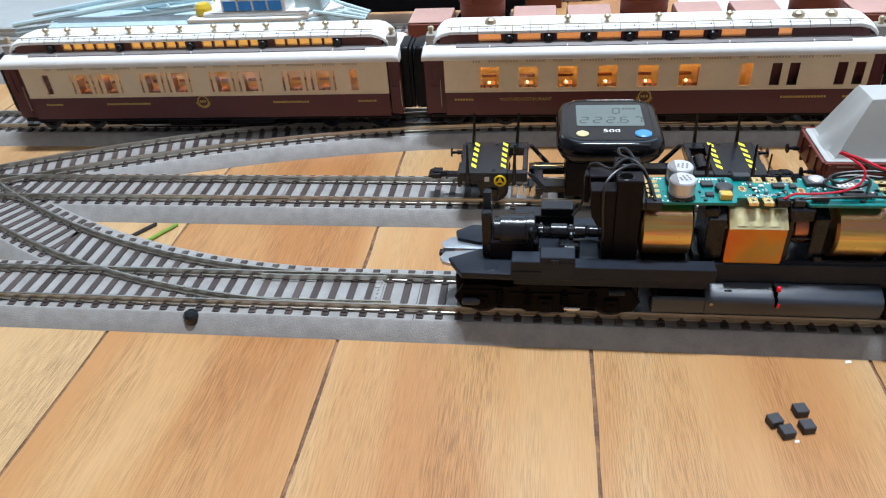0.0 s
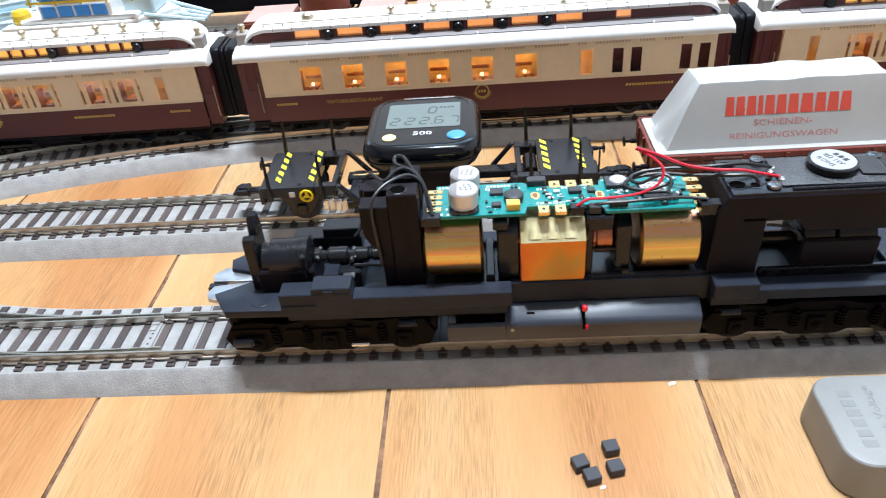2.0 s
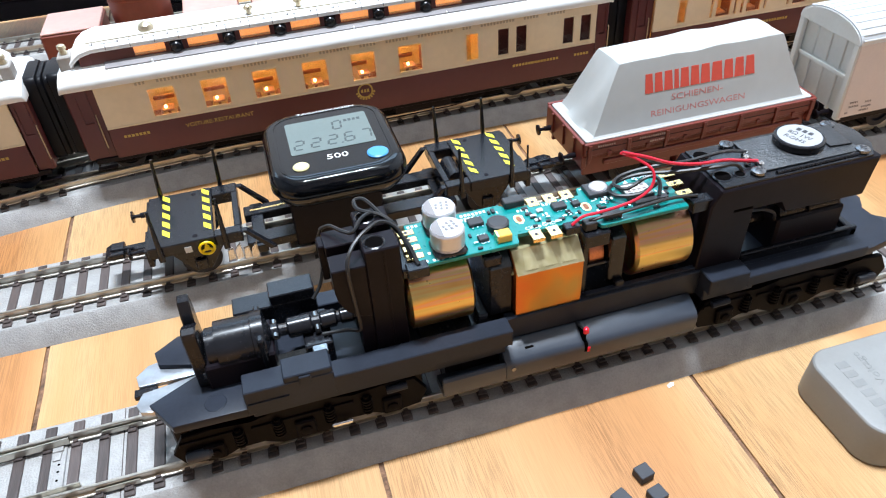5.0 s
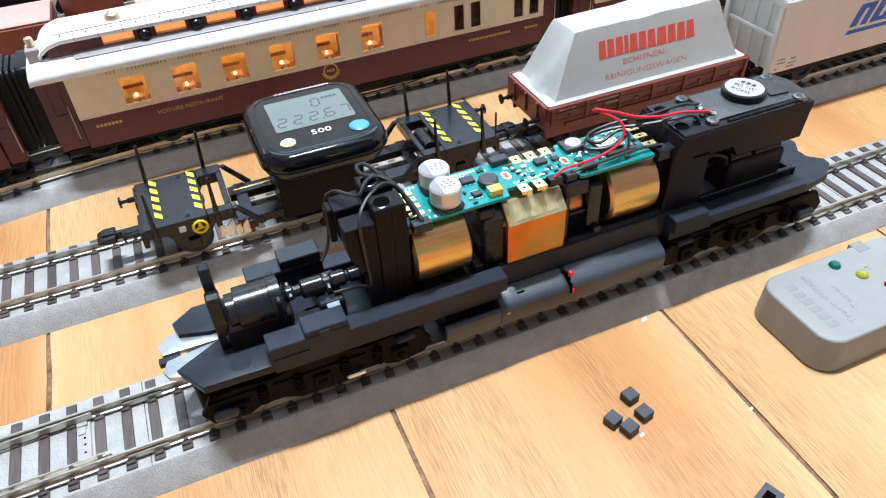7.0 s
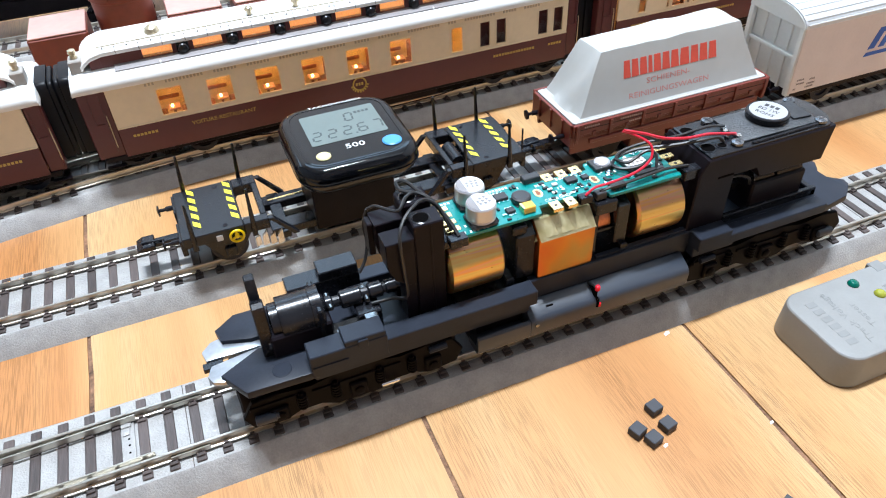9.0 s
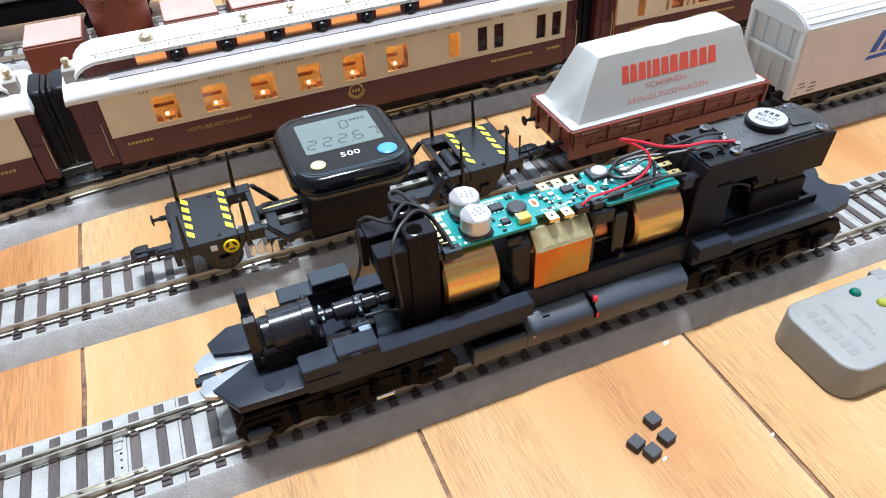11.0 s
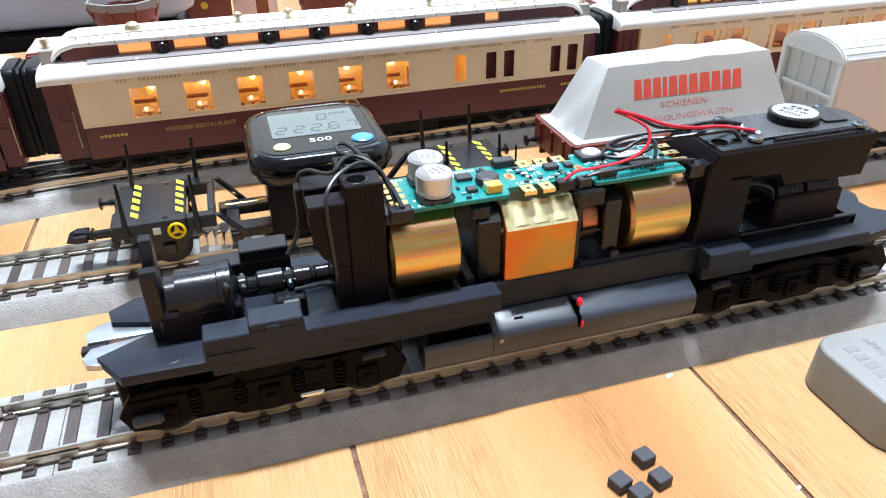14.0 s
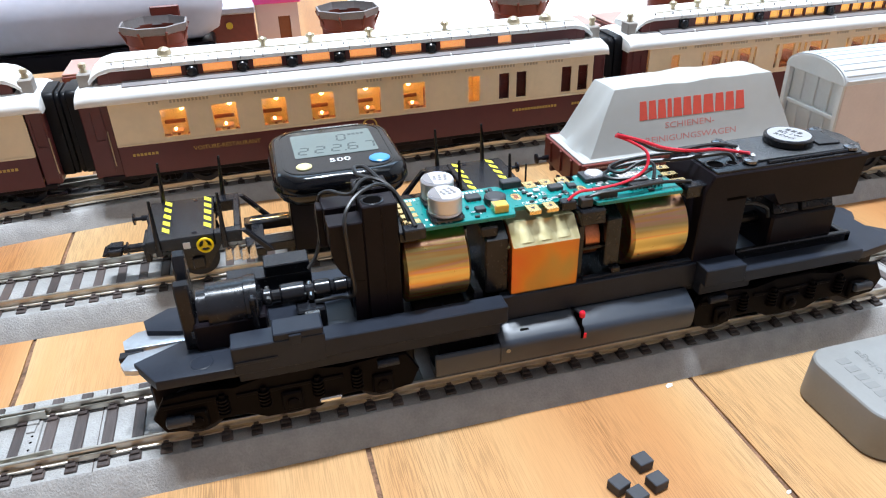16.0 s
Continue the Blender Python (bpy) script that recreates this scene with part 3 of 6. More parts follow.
part("blade", loft([[(x, yy + w, z) for w, z in ((-0.25, 7.3), (0.25, 7.3), (0.2, 9.3), (-0.2, 9.3))] for x, yy in ((-88, -6.6), (-100, -6.9), (-118, -7.0), (-140, -6.6))]), RAIL, track_1)
part("blade", loft([[(x, yy + w, z) for w, z in ((-0.25, 7.3), (0.25, 7.3), (0.2, 9.3), (-0.2, 9.3))] for x, yy in ((-92, 7.7), (-104, 7.4), (-122, 7.0), (-140, 6.9))]), RAIL, track_1)
tie = part("tie_bar", box(-96.6, -92.9, -6.6, 8.2, 6.15, 6.75, 0.15), BED, track_1, "grey point tie bar between two sleepers")
part("tie_lug", box(-96.2, -93.6, 6.0, 8.0, 6.7, 7.3, 0.15), BED, tie)
part("tie_latch", prism([(-95.9, 3.4), (-94.1, 3.4), (-93.9, 5.8), (-96.1, 5.8)], 6.7, 7.15, 0.12), BED, tie)
for y in (-2.4, 0.1, 2.2):
    part("tie_hole", lathe([(0.32, 0), (0.32, 0.05)], (-94.4, y, 6.74), n=10), HOLESHADE, tie)
part("drive_boss", lathe([(1.6, 0), (2.6, 0.4), (2.9, 1.2), (2.9, 3.4), (2.4, 4.4), (0.6, 4.7)], (-160, -13.6, 2.2)), BLACK, track_1, "black round point motor boss")


# ---- coaches ----
def wheelset(x, parent, r=5.2, half=8.7, mat=DARKMETAL):
    w = part("wheelset", rod((x, -half + 1, r), (x, half - 1, r), 0.9), GREASE, parent)
    for s in (-1, 1):
        part("wheel", lathe([(0.8, -1.4 * s), (r - 1.2, -1.4 * s), (r, -1.1 * s), (r, 0.9 * s), (r + 0.7, 0.9 * s), (r + 0.7, 1.4 * s), (r - 1.3, 1.4 * s), (r - 1.6, 0.6 * s), (1.2, 0.6 * s), (0.8, 1.5 * s)], (x, half * s, r), "y", 22), mat, w, smooth=False)
    return w


def bogie(x, parent, base=26, mat=BROWNBLACK):
    bm = bmesh.new()
    for s in (-1, 1):
        out = [(x - base / 2 - 6, 4.2), (x - base / 2 - 3, 3.2), (x - base / 2 + 4, 3.4), (x - base / 2 + 7, 5.2), (x - 5, 5.2), (x - 3, 2.8), (x + 3, 2.8), (x + 5, 5.2), (x + base / 2 - 7, 5.2), (x + base / 2 - 4, 3.4), (x + base / 2 + 3, 3.2), (x + base / 2 + 6, 4.2), (x + base / 2 + 6, 7.4), (x + 7, 8.2), (x - 7, 8.2), (x - base / 2 - 6, 7.4)]
        prism(out, 11.4 * s - 0.7, 11.4 * s + 0.7, 0.2, bm, "y", 1)
        for ax in (-base / 2, base / 2):
            box(x + ax - 1.6, x + ax + 1.6, 12.2 * s - 0.9, 12.2 * s + 0.9, 3.6, 7.0, 0.3, bm)
        for sp in (-2.2, 0, 2.2):
            rod((x + sp, 12.3 * s, 3.0), (x + sp, 12.3 * s, 6.6), 0.8, 8, bm=bm)
    box(x - 3, x + 3, -11, 11, 5, 8.5, 0.3, bm)
    bg = part("bogie", bm, mat, parent)
    wheelset(x - base / 2, bg)
    wheelset(x + base / 2, bg)
    return bg


def profile_roof():
    """Eave, rounded shoulder and flat crown of the lower roof, as (y, z)."""
    near = [(-14.6, 35.3), (-15.6, 35.2), (-16.1, 35.6), (-16.4, 36.4), (-16.4, 37.3), (-16.1, 38.2), (-15.5, 39.0), (-14.6, 39.6), (-13.5, 40.0), (-12.2, 40.3), (-9.0, 41.2)]
    return near + [(-y, z) for y, z in reversed(near)]


HALF, LEN = 15.0, 208.0


def build_coach(dining, label, group="coaches of the luxury train"):
    c = thing("railway_coach", 0, 0, 0, label, "railway coach", group)
    if dining:
        big = [(-77 + 18.4 * i, -67.5 + 18.4 * i, 20.8, 31.8) for i in range(6)]
        small = [(42.3, 47.6, 20.8, 31.8)]
        dark = [(55.5, 60.4, 20.6, 31.8), (63.1, 68.0, 20.6, 31.8), (83.4, 88.3, 20.6, 31.8), (90.9, 95.8, 20.6, 31.8)]
        tops = [(-77.4 + 18.35 * i, -66.8 + 18.35 * i, 42.0, 45.4) for i in range(7)] + [(57.2, 63.2, 42.0, 45.4)]
    else:
        big, small, dark, tops = [], [(79.0, 83.2, 20.8, 31.8), (-83.2, -79.0, 20.8, 31.8)], [], []
        for g in (44.5, 7.0, -30.5, -68.0):
            big += [(g + a, g + b, 20.8, 31.8) for a, b in ((0, 1.7), (3.0, 10.2), (11.4, 13.2), (14.6, 16.4), (17.6, 24.8), (26.0, 27.6))]
            tops += [(g - 2 + 6.2 * i, g + 3.2 + 6.2 * i, 42.0, 45.4) for i in range(5)]
    holes = big + small + dark
    side = part("side_wall", holed(-94, 98, 19.2, 36.6, -HALF, -HALF + 1.0, holes), CREAM, c, "cream painted wall panel")
    for h in holes:
        part("window_pane", box(h[0] + 0.1, h[1] - 0.1, -HALF + 0.5, -HALF + 0.65, h[2] + 0.1, h[3] - 0.1), PANE, side)
        bm = holed(h[0] - 0.3, h[1] + 0.3, h[2] - 0.3, h[3] + 0.3, -HALF - 0.12, -HALF + 0.2, [(h[0] + 0.25, h[1] - 0.25, h[2] + 0.25, h[3] - 0.25)])
        part("window_frame", bm, CREAM, side)
    part("lower_panel", box(-94, 98, -HALF - 0.08, -HALF + 0.9, 7.2, 19.2, 0.1), MAROON, c, "maroon lower side panel")
    part("waist_moulding", box(-94, 98, -HALF - 0.35, -HALF, 19.0, 19.6, 0.1), CREAM, c)
    part("far_wall", holed(-104, 104, 7.2, 36.6, HALF - 1.0, HALF, holes), CREAM, c)
    part("sole_bar", box(-102, 102, -HALF + 0.6, HALF - 0.6, 5.6, 7.6, 0.2), BROWNBLACK, c)
    for s, x0, x1 in ((-1, -104, -94.02), (1, 98.02, 104)):
        part("vestibule", box(min(x0, x1), max(x0, x1), -HALF + 1.2, HALF - 1.1, 7.2, 37.0, 0.4), MAROON, c, "maroon recessed entrance vestibule")
        xm = (x0 + x1) / 2
        part("door", holed(xm - 2.3, xm + 2.3, 9, 35, -HALF + 0.8, -HALF + 1.3, [(xm - 1.5, xm + 1.5, 22, 33)]), MAROON, c)
        part("grab_rail", wire([(xm + 2.9, -HALF + 0.9, 12), (xm + 2.9, -HALF + 0.3, 13), (xm + 2.9, -HALF + 0.3, 24), (xm + 2.9, -HALF + 0.9, 25)], 0.2), BRASS, c)
        bm = bmesh.new()
        xe = 104 * s
        for k, (xa, xb, half, top) in enumerate(((0.05, 3.9, 9.4, 40.0), (4.2, 5.6, 8.8, 39.4))):
            prism(rounded(-half, half, 8, top, 2.6), min(xe + s * xa, xe + s * xb), max(xe + s * xa, xe + s * xb), 0.35, bm, "x", 2)
        part("gangway_bellows", bm, BLACKCLOTH, c, "black folded gangway bellows")
        part("footstep", box(xm - 3.4, xm + 3.4, -HALF - 0.2, -HALF + 2, 3.2, 3.9, 0.1), BROWNBLACK, c)
    # inside
    part("cabin_floor", box(-94, 98, -HALF + 1.2, HALF - 1.2, 9, 10), INSIDE, c)
    part("cabin_wall", box(-94, 98, 4.0, 4.8, 10, 36.4), INSIDE, c, "warm tan inner wall")
    dx0 = 50.5 if dining else 86.5
    part("partition", box(dx0, dx0 + 1.2, -HALF + 1.2, 4, 10, 36.4), INSIDE, c)
    part("dark_lining", box(dx0 + 1.3, 97.5, -HALF + 3.2, -HALF + 4.0, 10, 36.4), MAROON, c)
    part("light_strip", box(-92, dx0 - 0.5, -5.2, -3.2, 34.5, 34.9), GLOW if dining else GLOWDIM, c, "warm glowing interior light strip")
    for i, h in enumerate(big if dining else big[1::3]):
        xm = (h[0] + h[1]) / 2
        part("dining_table" if dining else "berth_table", box(xm - 1.8, xm + 2.4, -HALF + 1.4, -9.0, 21.4, 22.2, 0.15), CLOTH, c)
        part("chair_back", box(xm - 4.6, xm + 3.0, -6.4, -5.6, 23.0, 24.6, 0.3), SEAT, c)
        if dining:
            part("wall_lamp", lathe([(0.2, -1.0), (0.8, -0.6), (1.0, 0), (0.8, 0.6), (0.2, 1.0)], (xm + 1.6, 2.6, 26.2), n=10), GLOW, c, "small glowing wall lamp")
            part("table_lamp", lathe([(0.3, 0), (0.55, 0.3), (0.5, 0.9), (0.2, 1.1)], (xm - 0.4, -HALF + 3.0, 22.2), n=10), GLOW, c, "small glowing table lamp")
        part("table_leg", box(xm - 0.5, xm + 0.5, -9, -8, 10, 21.2), SEAT, c)
        for s in (-1, 1):
            bm = box(xm + s * 7.2 - 1.1, xm + s * 7.2 + 1.1, -HALF + 1.6, -4.0, 10, 26.2, 0.5)
            box(xm + s * 5.2 - 2.4, xm + s * 5.2 + 2.4, -HALF + 1.6, -4.0, 10, 18.5, 0.5, bm)
            part("seat", bm, SEAT, c)
    # roof
    rings = []
    for x, k, dz in ((-104.6, 0.55, -0.6), (-104.2, 0.8, -0.2), (-102.8, 0.93, 0), (-100.5, 1, 0), (0, 1, 0), (100.5, 1, 0), (102.8, 0.93, 0), (104.2, 0.8, -0.2), (104.6, 0.55, -0.6)):
        prof = profile_roof()
        rings.append([(x, y * (0.9 + 0.1 * k), 35.2 + (z - 35.2) * k + dz) for y, z in prof])
    part("roof", loft(rings), ROOFW, c, "white curved lower roof", smooth=False)
    part("clerestory_side", holed(-92, 92, 40.6, 46.2, -9.2, -8.2, tops), MAROON, c, "maroon clerestory band with amber panes")
    for h in tops:
        part("clerestory_pane", box(h[0] + 0.05, h[1] - 0.05, -8.9, -8.7, h[2] + 0.05, h[3] - 0.05), AMBERPANE, c)
        part("clerestory_glow", box(h[0] - 0.2, h[1] + 0.2, -7.0, -6.6, h[2] + 0.2, h[3] - 0.2), GLOWTOP if dining else GLOWYEL, c, "warm glow behind the clerestory")
    part("clerestory_far", box(-92, 92, 8.2, 9.2, 40.6, 46.2), MAROON, c)
    part("gutter_strip", prism([(-12.6, 40.0), (-12.6, 40.7), (-12.2, 40.9), (-9.3, 41.8), (-9.3, 40.8)], -88, 88, 0.1, None, "x", 1), GUTTER, c, "grey strip at the clerestory foot")
    for i in range(5):
        part("strip_clip", box(-72 + 36 * i - 0.3, -72 + 36 * i + 0.3, -12.9, -12.0, 40.0, 41.2, 0.1), ROOFW, c)
    rings = []
    for x, k, dz in ((-99, 0.55, -4.2), (-97.5, 0.8, -2.6), (-95, 0.94, -1.0), (-91, 1, 0), (0, 1, 0), (91, 1, 0), (95, 0.94, -1.0), (97.5, 0.8, -2.6), (99, 0.55, -4.2)):
        ring = [(x, -9.8, 45.6 + dz), (x, -10.1, 46.0 + dz), (x, -10.1, 47.0 + dz)]
        for i in range(9):
            a = math.pi * (1 - i / 8)
            ring.append((x, 9.9 * math.cos(a), 47.2 + dz + 1.7 * math.sin(a) * k))
        ring += [(x, 10.1, 47.0 + dz), (x, 10.1, 46.0 + dz), (x, 9.8, 45.6 + dz)]
        rings.append(ring)
    part("clerestory_roof", loft(rings), ROOFW, c, "white raised clerestory roof")
    for s in (-1, 1):
        part("clerestory_end", prism([(-9.2, 40.6), (9.2, 40.6), (9.2, 45.0), (-9.2, 45.0)], s * 92.02, s * 96.0, 0.2, None, "x", 1), MAROON, c)
    bm = bmesh.new()
    for i in range(22):
        box(-90 + 8.4 * i - 0.15, -90 + 8.4 * i + 0.15, -9.2, -8.6, 47.7, 48.6, 0, bm)
    part("rail_stay", bm, GUTTER, c)
    bm = bmesh.new()
    for i in range(22):
        x = -86 + 8.2 * i
        prism([(-10.14, 46.1), (-10.14, 47.2)] + [(9.95 * math.cos(math.pi * (1 - k / 8)), 47.24 + 1.71 * math.sin(math.pi * (1 - k / 8))) for k in range(5)] + [(-2, 47.0), (-9.0, 46.5)], x - 0.13, x + 0.13, 0, bm, "x")
    part("roof_seam", bm, GUTTER, c, "thin grey roof panel seams")
    part("roof_rail", wire([(-92, -8.6, 48.8), (-40, -8.6, 49.3), (10, -8.6, 49.2), (60, -8.6, 49.3), (92, -8.6, 48.8)], 0.22), BRASS, c, "thin brass roof rail")
    if dining:
        vents = [(-72, 2), (-36, 1), (-18, 1), (5, 1), (36, 1), (66, 2), (80, 2)]
    else:
        vents = [(-82 + 15 * i + (3 if i % 3 == 0 else 0), 1) for i in range(12)]
    for x, kind in vents:
        z = 48.4 if abs(x) < 92 else 41.2
        if kind == 1:
            bm = lathe([(0.9, 0), (0.9, 1.8), (1.4, 2.0), (1.4, 3.2), (0.6, 3.8)], (x, -4, z), n=10)
            rod((x - 1.6, -4, z + 2.6), (x + 1.6, -4, z + 2.6), 0.7, 8, bm=bm)
        else:
            bm = lathe([(2.6, 0), (2.8, 0.6), (2.4, 2.0), (1.2, 2.8), (0.4, 3.0)], (x, -3, z), n=14)
        part("roof_vent", bm, BRASS, c)
    for s in (-1, 1):
        tank = part("roof_tank", box(min(98 * s, 102.6 * s), max(98 * s, 102.6 * s), -9.5, -3.0, 40.2, 45.6, 0.4), TAUPE, c, "small taupe roof tank")
        part("tank_cap", lathe([(1.2, 0), (1.3, 0.6), (1.0, 1.6), (1.5, 2.0), (1.3, 3.2), (0.4, 3.6)], (100.3 * s, -6.2, 45.5), n=12), BRASS, tank, "brass tank cap")
    if dining:
        for i in range(6):
            hs = part("roof_lamp_housing", box(-65.2 + 18.35 * i, -60.8 + 18.35 * i, -9.75, -9.1, 41.6, 45.4, 0.2), BLACK, c, "square black lamp housing on the clerestory")
            part("lamp_boss", lathe([(1.9, 0), (2.0, -0.5), (1.6, -1.1), (0.5, -1.4)], (-63.0 + 18.35 * i, -9.7, 43.2), "y", 14), BLACK, hs)
    else:
        for g in (36.5, -1.0, -38.5, 74, -76):
            hs = part("roof_lamp_housing", box(g - 2.4, g + 2.4, -9.75, -9.1, 41.6, 45.4, 0.2), BLACK, c, "square black lamp housing on the clerestory")
            part("lamp_boss", lathe([(1.9, 0), (2.0, -0.5), (1.6, -1.1), (0.5, -1.4)], (g, -9.7, 43.2), "y", 14), BLACK, hs)
    # lettering and crest
    letter_rng = random.Random(9)
    bm, x = bmesh.new(), -80.0
    while x < 84:
        n = letter_rng.choice((5, 9, 7, 3, 11))
        for _ in range(n):
            if x < 84:
                box(x, x + 0.75, -HALF - 0.3, -HALF, 33.9, 34.9, 0, bm)
            x += 1.3
        x += 3.5
    tagged(part("cornice_lettering", bm, LETTER, c, "small raised bars of lettering under the roof"), kind="stuff")
    ring = torus((0.8, -HALF - 0.1, 16.2), 2.75, 0.32)
    for k in range(3):
        box(-0.9 + 1.2 * k, -0.1 + 1.2 * k, -HALF - 0.25, -HALF, 15.6, 16.8, 0.05, ring)
    for k in range(9):
        u = math.pi * (1.08 + 0.84 * k / 8)
        lathe([(0.42, -0.3), (0.42, 0)], (0.8 + 3.5 * math.cos(u), -HALF - 0.1, 16.3 + 3.5 * math.sin(u)), "y", 6, ring)
    part("crest", ring, GILT, c, "round gilt crest")
    if dining:
        letters("VOITURE-RESTAURANT", 2.3, at_mm(-55, -HALF - 0.2, 15.3, 90), GILT, c, width=25)
    bm = bmesh.new()
    for xa, n in ((-89.5, 7), (62, 15), (89, 5)) if dining else ((-86, 7), (-52, 18), (38, 14), (82, 7)):
        for i in range(n):
            box(xa + 1.35 * i, xa + 1.35 * i + 0.95, -HALF - 0.2, -HALF, 14.8, 15.8, 0, bm)
    tagged(part("gilt_print", bm, GILT, c, "gilt bars of small lettering"), kind="stuff")
    part("underframe", box(-60, 60, -9.5, 9.5, 1.0, 5.6, 0.3), BOGIEB, c)
    for x in (-78, 78):
        bogie(x, c, mat=BOGIEB)
    part("equipment_box", box(-22, -4, -HALF + 2, -HALF + 8, 1.8, 5.6, 0.3), BROWNBLACK, c)
    part("equipment_box", box(12, 36, -HALF + 2.4, -HALF + 8, 2.2, 5.6, 0.3), BROWNBLACK, c)
    part("truss_rod", wire([(-52, -HALF + 2, 5.4), (-36, -HALF + 2, 1.6), (36, -HALF + 2, 1.6), (52, -HALF + 2, 5.4)], 0.3, steps=3), BROWNBLACK, c)
    return c


coach_mid = build_coach(True, "lit maroon and cream dining coach with a white clerestory roof")
coach_mid.matrix_world = pose(0.010, 0.1455, TOP / 1000, 0, 0, 0.2)
coach_left = build_coach(False, "lit maroon and cream sleeping coach coupled beside the dining coach")
coach_left.matrix_world = pose(-0.2100, 0.1435, TOP / 1000, 0, 0, 0.8)
coach_right = copy_thing(coach_left, pose(0.2285, 0.1450, TOP / 1000, 0, 0, -0.5))


# ---- goods wagons on the second track ----
def buffer(x, y, z, s, parent, mat=BLACK):
    part("buffer", lathe([(0.9, 0), (0.9, 3.2 * s), (0.6, 3.2 * s), (0.6, 5.2 * s), (1.9, 5.3 * s), (1.9, 5.8 * s), (0.8, 6.1 * s)], (x, y, z), "x", 12), mat, parent)


def coupler(x, y, z, s, parent):
    bm = box(min(x, x + 9 * s), max(x, x + 9 * s), y - 1.6, y + 1.6, z - 0.8, z + 0.8, 0.2)
    box(min(x + 9 * s, x + 13 * s), max(x + 9 * s, x + 13 * s), y - 3.4, y + 3.4, z - 0.6, z + 1.4, 0.3, bm)
    prism([(x + 12.5 * s, z + 1.4), (x + 14.8 * s, z + 0.2), (x + 12.5 * s, z - 0.4)], y - 3.2, y + 3.2, 0, bm, "y")
    rod((x + 6 * s, y - 1, z + 1.2), (x + 13 * s, y - 1, z + 1.8), 0.4, 6, bm=bm)
    part("coupling", bm, BLACK, parent)


def meter_wagon():
    w = thing("meter_wagon", -9, T2, TOP, "black low well wagon with yellow-striped end decks", "goods wagon")
    Z = lambda z: z - TOP
    X = lambda x: x + 9
    for s, x0, x1 in ((-1, -70.0, -42.4), (1, 22.0, 49.9)):
        inner = x1 if s < 0 else x0
        hole = (x1 - 8.0, x1 - 2.0) if s < 0 else (x0 + 2.0, x0 + 8.0)
        bm = bmesh.new()
        outer0, outer1 = (x0, hole[0]) if s < 0 else (hole[1], x1)
        box(X(outer0), X(outer1), -13.9, 13.9, Z(20.4), Z(24.3), 0.25, bm)
        box(X(min(hole[0], inner)), X(max(hole[1], inner)), -13.9, -10.4, Z(20.4), Z(24.3), 0.25, bm)
        box(X(min(hole[0], inner)), X(max(hole[1], inner)), 8.6, 13.9, Z(20.4), Z(24.3), 0.25, bm)
        edge = (hole[1], inner) if s < 0 else (inner, hole[0])
        box(X(edge[0]), X(edge[1]), -10.4, 8.6, Z(20.4), Z(24.3), 0.25, bm)
        deck = part("end_deck", bm, BLACK, w, "flat black end deck")
        for i, sx in enumerate((5.6, 17.8) if s < 0 else (10.8, 23.2)):
            xs = X(x0 + sx)
            bm2 = box(xs - 1.3, xs + 1.3, -9.6, 13.7, Z(24.3), Z(24.36))
            part("stripe_ground", bm2, BLACK, deck)
            for k in range(5):
                y = -8.4 + 4.75 * k
                part("warning_stripe", prism([(xs - 1.1, y + 0.6), (xs + 1.1, y - 1.6), (xs + 1.1, y + 1.0), (xs - 1.1, y + 3.2)], Z(24.37), Z(24.45)), YELLOW, deck)
        for hx, hy in ((x0 + 14, -11.5), (x0 + 14, 11.5)):
            part("deck_hole", lathe([(0.8, 0), (0.8, 0.06)], (X(hx), hy, Z(24.33)), n=10), BROWNBLACK, deck)
        for px in ((x0 + 3.5, x0 + 22.4) if s < 0 else (x0 + 5.0, x0 + 21.9)):
            for py in (-14.4, 14.6):
                lean = (0.4 if py < 0 else 1.0) if s < 0 else -0.6
                bm3 = rod((X(px), py, Z(20.5)), (X(px + lean), py, Z(37.6)), 0.9, 8, 0.42)
                box(X(px) - 0.9, X(px) + 0.9, py - 0.8, py + 0.8, Z(19.6), Z(22.0), 0.2, bm3)
                part("stake", bm3, BLACK, w, "slim black upright stake")
        xm = (x0 + x1) / 2
        wheelset(X(xm), w, 5.4)
        for sy in (-1, 1):
            bm4 = prism([(X(xm) - 8, Z(20.5)), (X(xm) + 8, Z(20.5)), (X(xm) + 2.5, Z(12.2)), (X(xm) - 2.5, Z(12.2))], 12.2 * sy - 0.6, 12.2 * sy + 0.6, 0.15, None, "y", 1)
            box(X(xm) - 1.8, X(xm) + 1.8, 13 * sy - 0.9, 13 * sy + 0.9, Z(13.2), Z(16.8), 0.3, bm4)
            part("axle_guard", bm4, BLACK, w)
            part("buffer_beam", box(X(x0 if s < 0 else x1) - 0.8, X(x0 if s < 0 else x1) + 0.8, 3 * sy if sy > 0 else -13.5, 13.5 if sy > 0 else -3, Z(17.6), Z(23.6), 0.2), BLACK, w)
            buffer(X(x0 if s < 0 else x1), 9.8 * sy, Z(21.4), s, w)
        coupler(X(x0 if s < 0 else x1), 0, Z(16.2), s, w)
        part("slope_bracket", prism([(X(inner), Z(23.8)), (X(inner - 7 * s), Z(15.2)), (X(inner - 9 * s), Z(15.2)), (X(inner - 1.5 * s), Z(23.8))], -13.5, -11.5, 0.15, None, "y", 1), BLACK, w)
        part("slope_bracket", prism([(X(inner), Z(23.8)), (X(inner - 7 * s), Z(15.2)), (X(inner - 9 * s), Z(15.2)), (X(inner - 1.5 * s), Z(23.8))], 11.5, 13.5, 0.15, None, "y", 1), BLACK, w)
    bm = bmesh.new()
    for y0, y1 in ((-10.4, -4.4), (5.0, 10.4)):
        box(X(-42), X(26), y0, y1, Z(13.4), Z(16.4), 0.25, bm)
